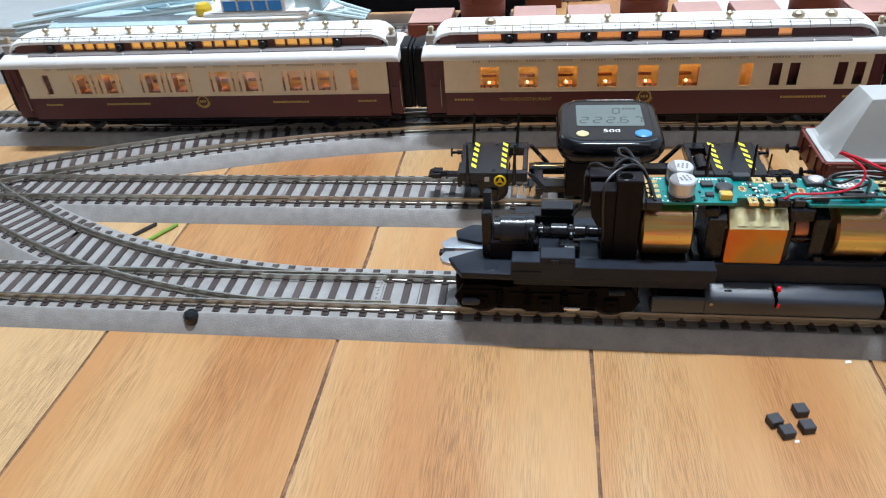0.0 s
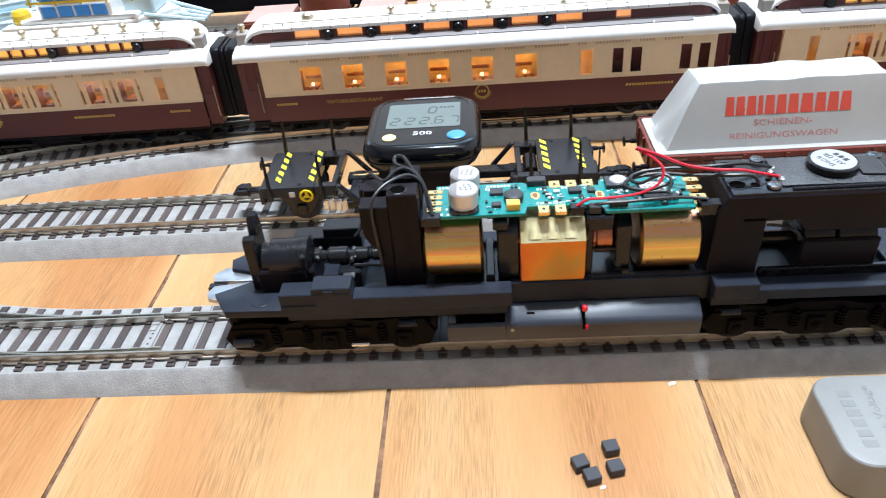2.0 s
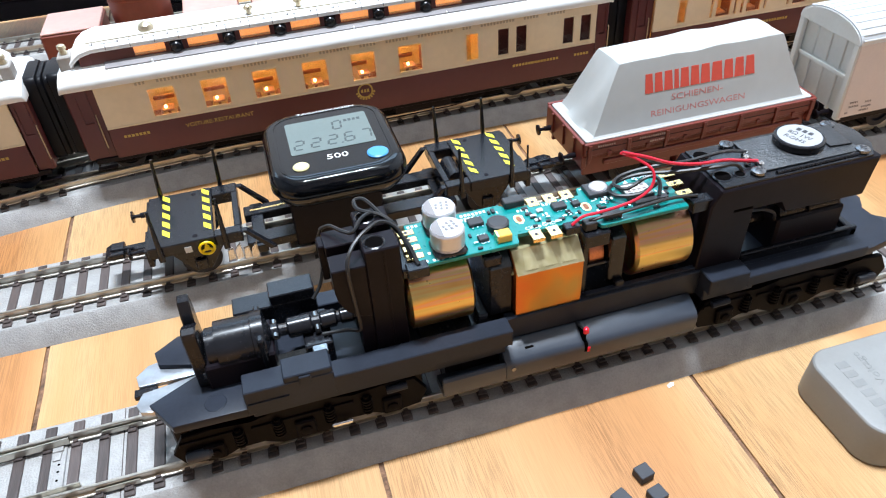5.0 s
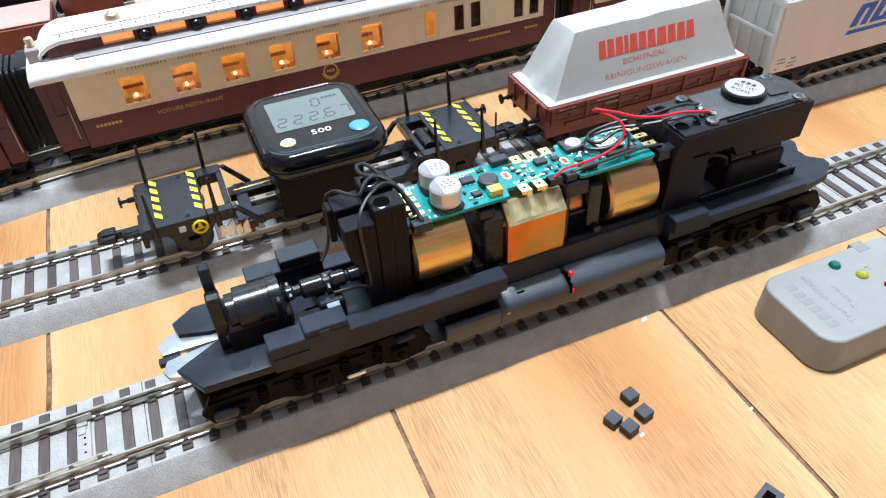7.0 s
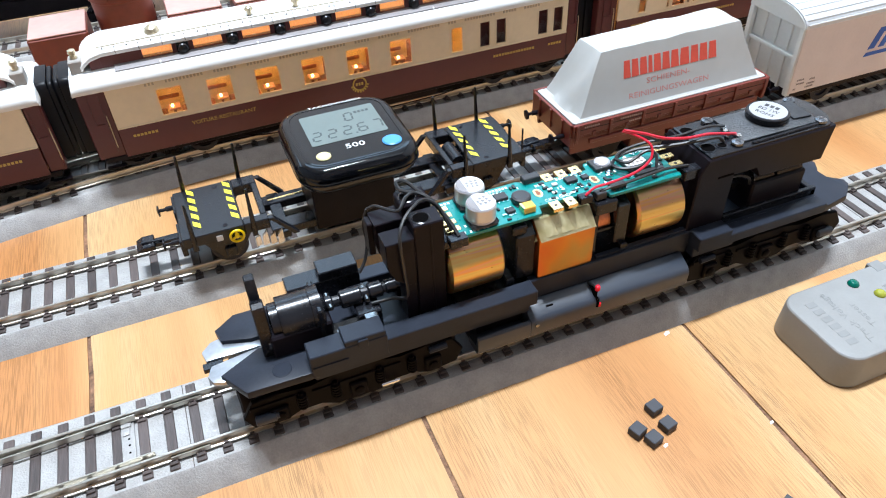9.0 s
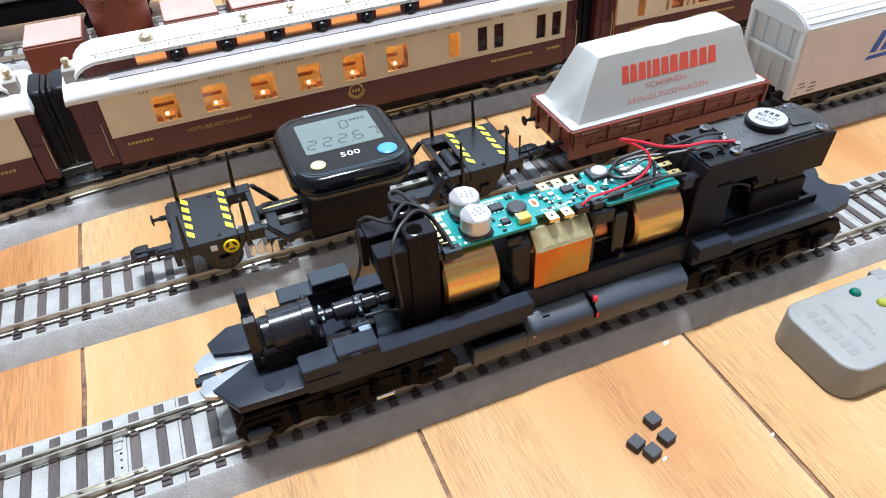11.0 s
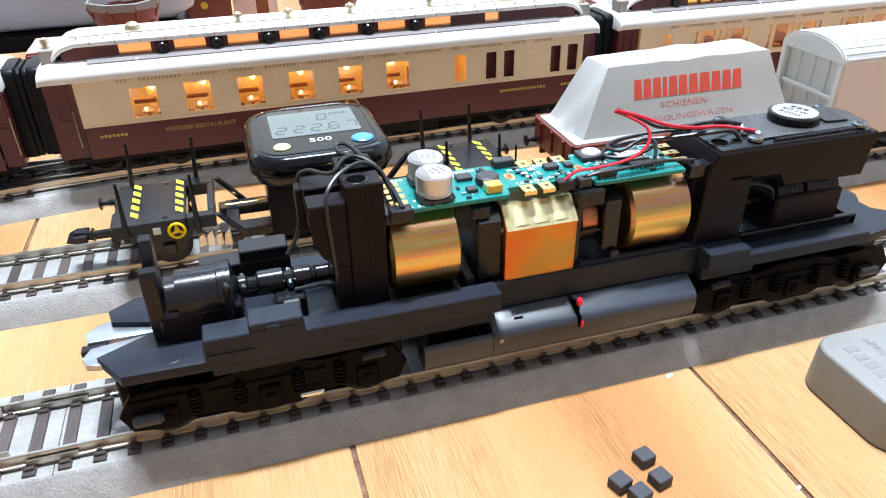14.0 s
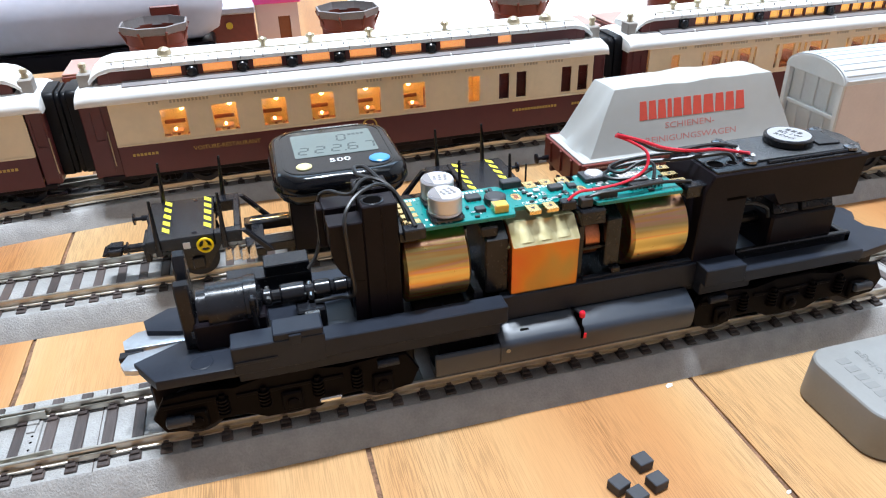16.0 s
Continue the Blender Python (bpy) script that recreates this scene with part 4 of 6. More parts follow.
    for x in (-38, 22):
        box(X(x) - 2, X(x) + 2, -12, 12, Z(13.2), Z(15.9), 0.25, bm)
    part("well_frame", bm, BLACK, w, "black sunken well frame")
    part("meter_plinth", box(X(-27), X(1.5), -11.8, 11.6, Z(12.4), Z(30.6), 0.5), BROWNBLACK, w, "dark sensor plinth")
    for xs in (-17, -8):
        part("plinth_slot", box(X(xs), X(xs + 6), -11.92, -11.7, Z(26.6), Z(27.2)), BLACK, w)
    part("brass_rod", rod((X(-40), 7.5, Z(16.2)), (X(-27), 7.5, Z(16.2)), 0.5), PAD, w)
    wx, wy, wz = X(-53.3), -14.2, Z(21.3)
    bm = bmesh.new()
    n = 24
    ringpts = []
    for i in range(n):
        a = 2 * math.pi * i / n
        cx, cz = math.cos(a), math.sin(a)
        ringpts.append([(wx + (2.15 + 0.4 * math.cos(b)) * cx, wy - 0.5 + 0.4 * math.sin(b), wz + (2.15 + 0.4 * math.cos(b)) * cz) for b in [2 * math.pi * k / 8 for k in range(8)]])
    loft(ringpts + [ringpts[0]], bm, caps=False)
    for a in (90, 210, 330):
        rod((wx, wy - 0.5, wz), (wx + 2.1 * math.cos(radians(a)), wy - 0.5, wz + 2.1 * math.sin(radians(a))), 0.38, 6, bm=bm)
    lathe([(0.7, -0.9), (0.7, 0.3)], (wx, wy, wz), "y", 10, bm)
    part("brake_wheel", bm, WHEELY, w, "small yellow three-spoke brake handwheel")
    part("white_mark", box(X(-59.6), X(-57.6), -14.15, -13.8, Z(20.6), Z(22.6)), LABELW, w)
    bm = bmesh.new()
    for i in range(4):
        prism([(X(-48 + 2.4 * i), Z(18.2)), (X(-46.2 + 2.4 * i), Z(18.6 + (i % 2) * 1.6)), (X(-46.0 + 2.4 * i), Z(14.6)), (X(-48.4 + 2.4 * i), Z(14.2))], -14.0 - 0.5 * i, -12.8 - 0.5 * i, 0.2, bm, "y", 1)
    part("clear_clip", bm, PLASTICCLEAR, w, "shiny clear plastic clip")
    part("sensor_motor", lathe([(0.6, -6.2), (2.6, -5.8), (2.6, 4.6), (1.0, 5.0), (1.0, 6.2)], (X(27.2), -1.0, Z(21.8)), "y", 18), BLACK, w, "small black cylinder in the deck opening")
    part("spring_pin", rod((X(50.6), -10.5, Z(18)), (X(50.6), -10.5, Z(31.5)), 0.35, 8), BLACK, w, "thin upright pin")
    return w


meter_wagon()


def digit(ch, x, y, w, h, z, parent):
    """A slanted seven-bar figure."""
    bars = {"0": "abcdef", "2": "abged", "6": "afgedc", "7": "abc"}[ch]
    k, s = 0.32, 0.10
    spans = {"a": (-w / 2 + k, h / 2 - k, w / 2 - k, h / 2 + k), "g": (-w / 2 + k, -k, w / 2 - k, k), "d": (-w / 2 + k, -h / 2 - k, w / 2 - k, -h / 2 + k),
             "f": (-w / 2 - k, k, -w / 2 + k, h / 2 - k), "b": (w / 2 - k, k, w / 2 + k, h / 2 - k), "e": (-w / 2 - k, -h / 2 + k, -w / 2 + k, -k), "c": (w / 2 - k, -h / 2 + k, w / 2 + k, -k)}
    bm = bmesh.new()
    for bar in bars:
        x0, y0, x1, y1 = spans[bar]
        prism([(x + x0 + s * y0, y + y0), (x + x1 + s * y0, y + y0), (x + x1 + s * y1, y + y1), (x + x0 + s * y1, y + y1)], z, z + 0.05, 0, bm)
    tagged(part("screen_digit", bm, SEGMENT, parent, "dark liquid crystal figure " + ch), kind="stuff")


def speed_meter():
    """The round-cornered display unit on the plinth."""
    d = thing("speed_display", -10.5, 71.4, 30.6, "glossy black speed meter display resting on the wagon plinth", "display")

    def ring(hx, hy, z, c):
        return [(x, y, z) for x, y in rounded(-hx, hx, -hy, hy, c, 7)]

    body = loft([ring(15.4, 17.0, 0, 6), ring(17.6, 19.2, 1.0, 7), ring(19.0, 20.6, 2.4, 8), ring(20.0, 21.6, 4.4, 9), ring(20.4, 22.0, 6.2, 9.4), ring(20.3, 21.9, 7.6, 9.4), ring(19.8, 21.4, 9.0, 9), ring(19.0, 20.6, 10.0, 8.4), ring(18.2, 19.8, 10.5, 8), ring(17.2, 18.8, 10.65, 7.4)])
    b = part("case", body, GLOSS, d, "glossy black moulded case", smooth=True)
    part("seam_line", loft([ring(20.5, 22.1, 5.2, 9.4), ring(20.55, 22.15, 5.4, 9.4), ring(20.5, 22.1, 5.6, 9.4)]), BLACK, b)
    part("rim", loft([ring(16.9, 18.5, 10.5, 7), ring(16.9, 18.5, 10.8, 7), ring(16.3, 17.9, 10.85, 6.6), ring(16.3, 17.9, 10.5, 6.6)]), GLOSS, b)
    part("face", loft([ring(16.2, 17.8, 10.5, 6.6), ring(16.2, 17.8, 10.72, 6.6)]), GLOSS, b)
    part("screen", prism(rounded(-12.7, 13.3, -5.9, 13.8, 0.8), 10.6, 10.85), LCD, d, "pale grey liquid crystal screen")
    letters("TACHOWAGEN", 2.3, at_mm(1.4, 19.0, 10.75, -10), WHITE, d, "title_lettering", width=19)
    letters("500", 3.8, at_mm(0.4, -10.4, 10.85), WHITE, d, "number_lettering", width=6.4)
    digit("0", 3.3, 7.9, 2.6, 5.0, 10.85, d)
    for ch, x in (("2", -9.7), ("2", -4.5), ("2", 0.7), ("6", 5.9), ("7", 11.2)):
        digit(ch, x, -0.6, 2.8, 5.2, 10.85, d)
    part("decimal_point", box(3.0, 3.6, -3.7, -3.1, 10.85, 10.9), SEGMENT, d)
    for i in range(4):
        part("unit_bar", box(5.8 + 1.4 * i, 6.8 + 1.4 * i, 9.2, 10.6, 10.85, 10.9), SEGMENT, d)
    part("yellow_button", lathe([(2.4, 0), (2.4, 0.5), (2.0, 0.8), (0.5, 0.85)], (-10.8, -12.9, 10.5), n=24), PALEY, d, "round pale yellow push button")
    part("blue_button", lathe([(3.2, 0), (3.2, 0.5), (2.7, 0.8), (0.5, 0.85)], (12.1, -12.8, 10.5), n=28), BLUE, d, "round blue push button")


speed_meter()


def cleaning_wagon():
    w = thing("cleaning_wagon", 112, T2, TOP, "oxide-brown low wagon under a pale grey tapered cover", "goods wagon")
    Z = lambda z: z - TOP
    x0, x1 = -43.5, 43.5
    bm = bmesh.new()
    box(x0, x1, -14.6, 14.6, Z(24.4), Z(25.8), 0.2, bm)
    part("wagon_floor", bm, BROWN, w)
    for s in (-1, 1):
        part("drop_side", box(x0, x1, 15 * s - 0.6, 15 * s + 0.6, Z(25.8), Z(30.2), 0.2), BROWN, w)
        part("plank_joint", box(x0 + 0.4, x1 - 0.4, 15.62 * s - 0.03, 15.62 * s + 0.03, Z(27.9), Z(28.15)), BROWNBLACK, w)
        part("end_board", box(s * 43.5 - 0.6, s * 43.5 + 0.6, -14.3, 14.3, Z(24.6), Z(30.2), 0.2), BROWN, w)
        for y in (-8.5, 0, 8.5):
            part("end_stanchion", box(s * 44.3 - 0.4, s * 44.3 + 0.4, y - 0.7, y + 0.7, Z(22.4), Z(29.8), 0.15), BROWN, w)
        for i in range(7):
            x = x0 + 1.6 + (x1 - x0 - 3.2) * i / 6
            part("side_stanchion", box(x - 0.65, x + 0.65, 15.7 * s - 0.5, 15.7 * s + 0.5, Z(24.4), Z(29.9), 0.15), BROWN, w)
            part("step_bracket", box(x - 0.4, x + 0.4, 15.2 * s - 0.4, 15.2 * s + 0.4, Z(22.6), Z(24.8), 0.1), BROWN, w)
            if i < 6:
                part("side_latch", box(x + 6.4, x + 7.8, 15.8 * s - 0.35, 15.8 * s + 0.35, Z(24.8), Z(26.6), 0.15), BROWN, w)
        part("top_rail", box(x0, x1, 15.2 * s - 0.65, 15.2 * s + 0.65, Z(29.7), Z(30.3), 0.15), BROWN, w)
        part("step_bar", box(x0 + 7, x1 - 5, 15.3 * s - 0.7, 15.3 * s + 0.7, Z(21.7), Z(23.3), 0.2), BROWN, w)
        part("sole_bar", box(x0 + 1, x1 - 1, 12.5 * s - 0.7, 12.5 * s + 0.7, Z(17.0), Z(24.5), 0.15), BROWN, w)
        part("headstock", box(s * 43.2 - 0.8, s * 43.2 + 0.8, -14.8, 14.8, Z(20.8), Z(25.2), 0.2), BROWN, w)
        for sy in (-1, 1):
            buffer(43.6 * s, 9.8 * sy, Z(23.6), s, w, BROWNBLACK)
        coupler(43.6 * s, 0, Z(15.8), s, w)
        wheelset(25 * s, w, 5.2)
        for sy in (-1, 1):
            part("axle_guard", prism([(25 * s - 5, Z(17)), (25 * s + 5, Z(17)), (25 * s + 1.8, Z(12.2)), (25 * s - 1.8, Z(12.2))], 12.4 * sy - 0.5, 12.4 * sy + 0.5, 0.1, None, "y", 1), BROWNBLACK, w)
    for i in range(3):
        part("cleaning_pad_frame", box(-14 + 9.5 * i, -7 + 9.5 * i, -10, 10, Z(10.2), Z(17.6), 0.4), BROWN, w)
    bm = bmesh.new()
    for xa, n in ((-39, 8), (-24, 13), (-20, 8)):
        for i in range(n):
            box(xa + 0.8 * i, xa + 0.8 * i + 0.5, -15.72, -15.5, Z(28.6 if xa != -20 else 26.6), Z(29.2 if xa != -20 else 27.2), 0, bm)
    tagged(part("small_print", bm, PINKINK, w, "worn pale bars of small print"), kind="stuff")
    # the cover, with soft folds along its crown
    rings = []
    nx, ny = 22, 14
    base, top = (-40.0, 40.0, -13.2, 13.2), (-29.5, 30.5, -6.4, 7.4)
    levels = [(0.0, 26.0), (0.0, 30.2), (0.06, 31.0), (0.2, 33.6), (0.33, 36.6), (0.5, 40.5), (0.66, 44.2), (0.93, 50.7), (1.0, 52.0)]
    for k, z in levels:
        xa, xb = base[0] + (top[0] - base[0]) * k, base[1] + (top[1] - base[1]) * k
        ya, yb = base[2] + (top[2] - base[2]) * k, base[3] + (top[3] - base[3]) * k
        if k == 0.0:
            xa, xb, ya, yb = xa - 1.2, xb + 1.2, ya - 0.6, yb + 0.6
        per = [(xa + (xb - xa) * i / nx, ya) for i in range(nx)] + [(xb, ya + (yb - ya) * i / ny) for i in range(ny)]
        per += [(xb - (xb - xa) * i / nx, yb) for i in range(nx)] + [(xa, yb - (yb - ya) * i / ny) for i in range(ny)]
        for n, (x, y) in enumerate(per):
            # a fold runs down each end from a crown corner
            if n > 2 * nx + ny:
                v = (y - ya) / (yb - ya)
                per[n] = (x - 1.5 * (1 - k) ** 0.4 * max(0.0, 1 - abs(v - 0.48 * (1 - k)) / 0.34) if k > 0 else x, y)
            elif nx < n < nx + ny:
                v = (yb - y) / (yb - ya)
                per[n] = (x + 1.2 * (1 - k) ** 0.4 * max(0.0, 1 - abs(v - 0.5 * (1 - k)) / 0.34) if k > 0 else x, y)
        rings.append([(x + (0.9 * k * noise.noise((x * 0.09, y * 0.16, z * 0.09)) if abs(x) > 28 else 0), y, Z(z) + (0.9 * k ** 4) * (noise.noise((x * 0.085, y * 0.05, 3)) - 0.1)) for x, y in per])
    xa, xb, ya, yb = top
    bm = loft(rings, caps=False)
    last, total = rings[-1], 2 * nx + 2 * ny
    crown = bmesh.new()
    grid = []
    for i in range(nx + 1):
        near, far = Vector(last[i]), Vector(last[2 * nx + ny - i])
        column = []
        for j in range(ny + 1):
            p = near.lerp(far, j / ny)
            if i in (0, nx):
                p = Vector(last[(total - j) % total if i == 0 else nx + j])
            elif 0 < j < ny:
                p.z += 0.5 + 0.35 * noise.noise((p.x * 0.09, p.y * 0.12, 11))
            column.append(crown.verts.new(p))
        grid.append(column)
    for i in range(nx):
        for j in range(ny):
            crown.faces.new((grid[i][j], grid[i + 1][j], grid[i + 1][j + 1], grid[i][j + 1]))
    join(bm, crown)
    bmesh.ops.remove_doubles(bm, verts=bm.verts, dist=0.01)
    cov = part("cover", bm, COVER, w, "pale grey moulded tarpaulin cover", smooth=False)
    part("cover_flange", prism(rounded(-42.7, 42.7, -14.2, 14.2, 1.0, 3), Z(29.2), Z(30.5), 0.2, None, "z", 1), COVER, cov)
    face_y = lambda z: -13.2 + 6.8 * ((z - 30.0) / 23.6 + 0.06) - 0.09
    xs = -20.6
    for i, wd in enumerate((3.0, 3.0, 3.2, 1.8, 3.3, 3.3, 3.5, 4.2, 3.6, 3.6, 3.6)):
        z0, z1 = 41.2, 47.2
        quad = [(xs, face_y(z0) - 0.02, Z(z0)), (xs + wd, face_y(z0) - 0.02, Z(z0)), (xs + wd * 0.9, face_y(z1) - 0.02, Z(z1)), (xs + wd * 0.1, face_y(z1) - 0.02, Z(z1))]
        part("print_bar", loft([quad, [(x, y + 0.4, z) for x, y, z in quad]]), REDINK, cov, "bold red printed bar")
        xs += wd + 0.45
    letters("SCHIENEN-", 2.9, at_mm(-1.5, face_y(38.6), Z(38.6), 90 - 16.1), FADEDRED, cov, "print_lettering", width=19)
    letters("REINIGUNGSWAGEN", 2.9, at_mm(-1.0, face_y(34.4), Z(34.4), 90 - 16.1), FADEDRED, cov, "print_lettering", width=35)
    return w


cleaning_wagon()


def white_wagon():
    w = thing("sliding_wall_wagon", 234.4, T2, TOP, "white closed wagon with a ribbed silver curved roof", "goods wagon")
    Z = lambda z: z - TOP
    x0, x1 = -67, 67
    part("body", box(x0 + 2.2, x1 - 2.2, -14.2, 14.2, Z(19.6), Z(46.5), 0.3), WAGONE, w)
    for s in (-1, 1):
        part("side_wall", box(x0 + 0.4, x1 - 0.4, 14.8 * s - 0.6, 14.8 * s + 0.6, Z(19.4), Z(46.8), 0.25), WAGONW, w, "warm white smooth sliding wall")
        for y in (-13.9, 13.9):
            part("corner_post", box(s * 66 - 1.2, s * 66 + 1.0, y - 1.2, y + 1.2, Z(18.4), Z(46.6), 0.3), WAGONE, w)
        part("end_beam", box(s * 65.4 - 0.7, s * 65.4 + 0.7, -13, 13, Z(33.0), Z(34.6), 0.25), WAGONE, w)
        for y in (-7, 0, 7):
            part("end_rib", box(s * 64.6 - 0.8, s * 64.6 + 0.8, y - 0.6, y + 0.7, Z(19), Z(47), 0.25), WAGONE, w)
        out = [(-15, Z(46.4))] + [(15.0 * math.cos(math.pi * (1 - i / 14)), Z(46.8) + 6.4 * math.sin(math.pi * (1 - i / 14))) for i in range(15)] + [(15, Z(46.4))]
        part("roof_end", prism(out, s * 66.4 - 0.8, s * 66.4 + 0.8, 0.2, None, "x", 1), WAGONE, w)
        for sy in (-1, 1):
            buffer(66.5 * s, 9.8 * sy, Z(19.6), s, w, BROWNBLACK)
        coupler(66.5 * s, 0, Z(15.8), s, w)
        wheelset(42 * s, w, 5.2)
    out = [(-15.3, Z(46.6))] + [(15.3 * math.cos(math.pi * (1 - i / 14)), Z(47.2) + 6.6 * math.sin(math.pi * (1 - i / 14))) for i in range(15)] + [(15.3, Z(46.6))]
    part("roof", prism(out, x0, x1, 0, None, "x"), SILVER, w, "silver curved roof")
    for i in range(12):
        a = math.pi * (1 - (i + 0.5) / 12)
        y, z = 15.3 * math.cos(a), Z(47.2) + 6.6 * math.sin(a)
        part("roof_rib", rod((x0 + 1, y, z), (x1 - 1, y, z), 0.32, 6), SILVER, w)
    part("underframe", box(x0 + 3, x1 - 3, -12.5, 12.5, Z(15.2), Z(19.6), 0.3), BROWNBLACK, w)
    bars = bmesh.new()
    for xa, xb, za, zb in ((-31, 12, 28.2, 29.8), (-25, 18, 41.2, 42.8)):
        prism([(xa, Z(za)), (xb, Z(za)), (xb + 1, Z(zb)), (xa + 1, Z(zb))], -15.55, -15.3, 0, bars, "y")
    for i in range(4):
        xa = -30 + 10.4 * i
        prism([(xa, Z(31.2)), (xa + 3.4, Z(31.2)), (xa + 6.8, Z(40.0)), (xa + 3.4, Z(40.0))], -15.55, -15.3, 0, bars, "y")
        prism([(xa + 5.6, Z(31.2)), (xa + 8.6, Z(31.2)), (xa + 12.0, Z(40.0)), (xa + 9.0, Z(40.0))], -15.55, -15.3, 0, bars, "y")
        prism([(xa + 5.2, Z(38.0)), (xa + 11, Z(38.0)), (xa + 11.5, Z(40.0)), (xa + 5.8, Z(40.0))], -15.53, -15.3, 0, bars, "y")
        if i:
            prism([(xa + 2.2, Z(31.2)), (xa + 8.2, Z(31.2)), (xa + 8.9, Z(33.0)), (xa + 2.9, Z(33.0))], -15.53, -15.3, 0, bars, "y")
    part("blue_emblem", bars, LOGOBLUE, w, "large slanted blue emblem bars")
    bm = bmesh.new()
    for xa, za, n in ((-63.5, 24.6, 5), (-63.5, 23.0, 6), (-64.5, 20.8, 2), (-57, 24.0, 4), (-58, 22.2, 6), (-58.5, 20.8, 6)):
        for i in range(n):
            box(xa + 0.7 * i, xa + 0.7 * i + 0.4, -15.5, -15.3, Z(za), Z(za + 0.7), 0, bm)
    tagged(part("small_print", bm, GREYINK, w, "small grey bars of print"), kind="stuff")


white_wagon()


# ---- the stripped locomotive ----
def locomotive():
    c = thing("locomotive_chassis", 33, 0, TOP, "black model locomotive chassis without its body, circuit board exposed", "locomotive")
    X = lambda x: x - 33
    Z = lambda z: z - TOP
    P = lambda *pts: [(X(x), y) for x, y in pts]
    B = lambda x0, x1, y0, y1, z0, z1, bev=0.25, bm=None: box(X(x0), X(x1), y0, y1, Z(z0), Z(z1), bev, bm)
    # frame plates
    part("front_plate", prism(P((-66.6, -6.0), (-61.6, -14.0), (-44, -14.4), (-44, -0.6), (-56.5, -0.6)), Z(25.6), Z(28.0), 0.2), DARKMETAL, c, "dark blackened front frame plate")
    part("front_plate", prism(P((-57.5, 3.6), (-44, 3.6), (-44, 14.2), (-60.4, 14.2), (-65.8, 10.2), (-64.8, 5.8)), Z(25.6), Z(28.0), 0.2), DARKMETAL, c, "dark blackened front frame plate")
    bm = prism(P((-69.8, -4.0), (-68.8, -6.4), (-66.4, -7.2), (-62, -6.8), (-56, -0.6), (-54.5, 1.2), (-68.5, -0.8)), Z(25.4), Z(26.8), 0.15)
    prism(P((-69.5, 1.6), (-54.0, 1.3), (-56, 7.0), (-63, 8.8), (-67.6, 7.8), (-70.2, 5.0)), Z(25.4), Z(26.7), 0.15, bm)
    part("coupling_plate", bm, SHEET, c, "shiny bare sheet coupling plate")
    part("plate_boss", lathe([(2.5, 0), (2.5, 0.12), (2.3, 0.22), (0.4, 0.24)], (X(-52.2), -10.2, Z(27.95)), n=28), DARKMETAL, c)
    part("coupling_slot", B(-70.6, -65.5, -0.9, 1.5, 24.8, 26.2, 0.15), BLACK, c)
    part("rear_plate", prism(P((80, -14.2), (117.4, -14.2), (125.8, -12.8), (129.4, -9.8), (131.2, -8.2), (131.6, -5.8), (128.8, -3.2), (127.6, -2.6), (127.4, 1.4), (128.6, 2.2), (130.6, 5.4), (130.2, 8.4), (126.0, 11.2), (121.0, 13.8), (80, 14.2)), Z(25.8), Z(28.0), 0.2), DARKMETAL, c, "dark blackened rear frame plate")
    bm = B(-45, 15.6, -12.6, 12.6, 22.5, 27.2)
    B(15.4, 69.4, -9.4, 9.4, 22.5, 27.0, 0.25, bm)
    B(69.2, 84, -12.6, 12.6, 22.5, 27.2, 0.25, bm)
    part("main_frame", bm, DARKMETAL, c)
    for s in (-1, 1):
        ya, yb = (-14.5, -9.4) if s < 0 else (9.4, 14.5)
        part("upper_sill", B(-26, 16.8, ya, yb, 26.6, 31.4), DARKMETAL, c, "raised satin black side sill")
        part("lower_sill", B(16.8, 69.1, -9.9 if s < 0 else 7.4, -7.4 if s < 0 else 9.9, 24.0, 30.7), DARKMETAL, c)
        part("sill_ledge", B(38.0, 68.0, -9.0 if s < 0 else 7.6, -7.6 if s < 0 else 9.0, 30.6, 31.4, 0.12), DARKMETAL, c)
        part("sill_block", B(69.0, 80.4, ya - 0.2, yb + 0.2, 26.2, 31.0), DARKMETAL, c)
        part("rear_sill", B(80.4, 116.5, ya + 0.2, yb - 0.2, 25.4, 28.8), DARKMETAL, c)
    # box over the front bogie
    bm = B(-45.5, -25.6, -14.6, -8.6, 26.0, 33.2)
    B(-36.5, -25.8, -14.4, -8.4, 33.0, 34.8, 0.25, bm)
    B(-33.2, -30.6, -14.9, -13.6, 31.8, 34.2, 0.15, bm)
    B(-45.2, -36, -14.9, -14.2, 28.8, 29.6, 0.1, bm)
    part("cable_box", bm, DARKMETAL, c, "stepped black side box")
    bm = B(-45.5, -25.6, 8.6, 14.6, 26.0, 35.6)
    B(-36.5, -25.8, 8.6, 14.4, 35.4, 38.4, 0.25, bm)
    part("cable_box", bm, BLACK, c)
    # front light bracket
    bm = bmesh.new()
    prism([(-4.6, Z(26.4)), (0.9, Z(26.4)), (0.9, Z(42.8)), (-1.0, Z(43.4)), (-2.6, Z(44.8)), (-4.2, Z(44.4)), (-4.8, Z(42.8))], X(-55.4), X(-52.2), 0.3, bm, "x", 1)
    prism([(1.0, Z(26.4)), (5.8, Z(26.4)), (5.8, Z(45.2)), (4.8, Z(48.2)), (2.8, Z(47.8)), (1.7, Z(45.0)), (1.0, Z(43))], X(-55.2), X(-52.6), 0.3, bm, "x", 1)
    part("light_bracket", bm, BLACK, c, "upright forked black light bracket")
    # front gearbox
    g = part("gearbox", B(-53, -37, -5.9, 5.9, 26.5, 34.6, 0.5), BROWNBLACK, c)
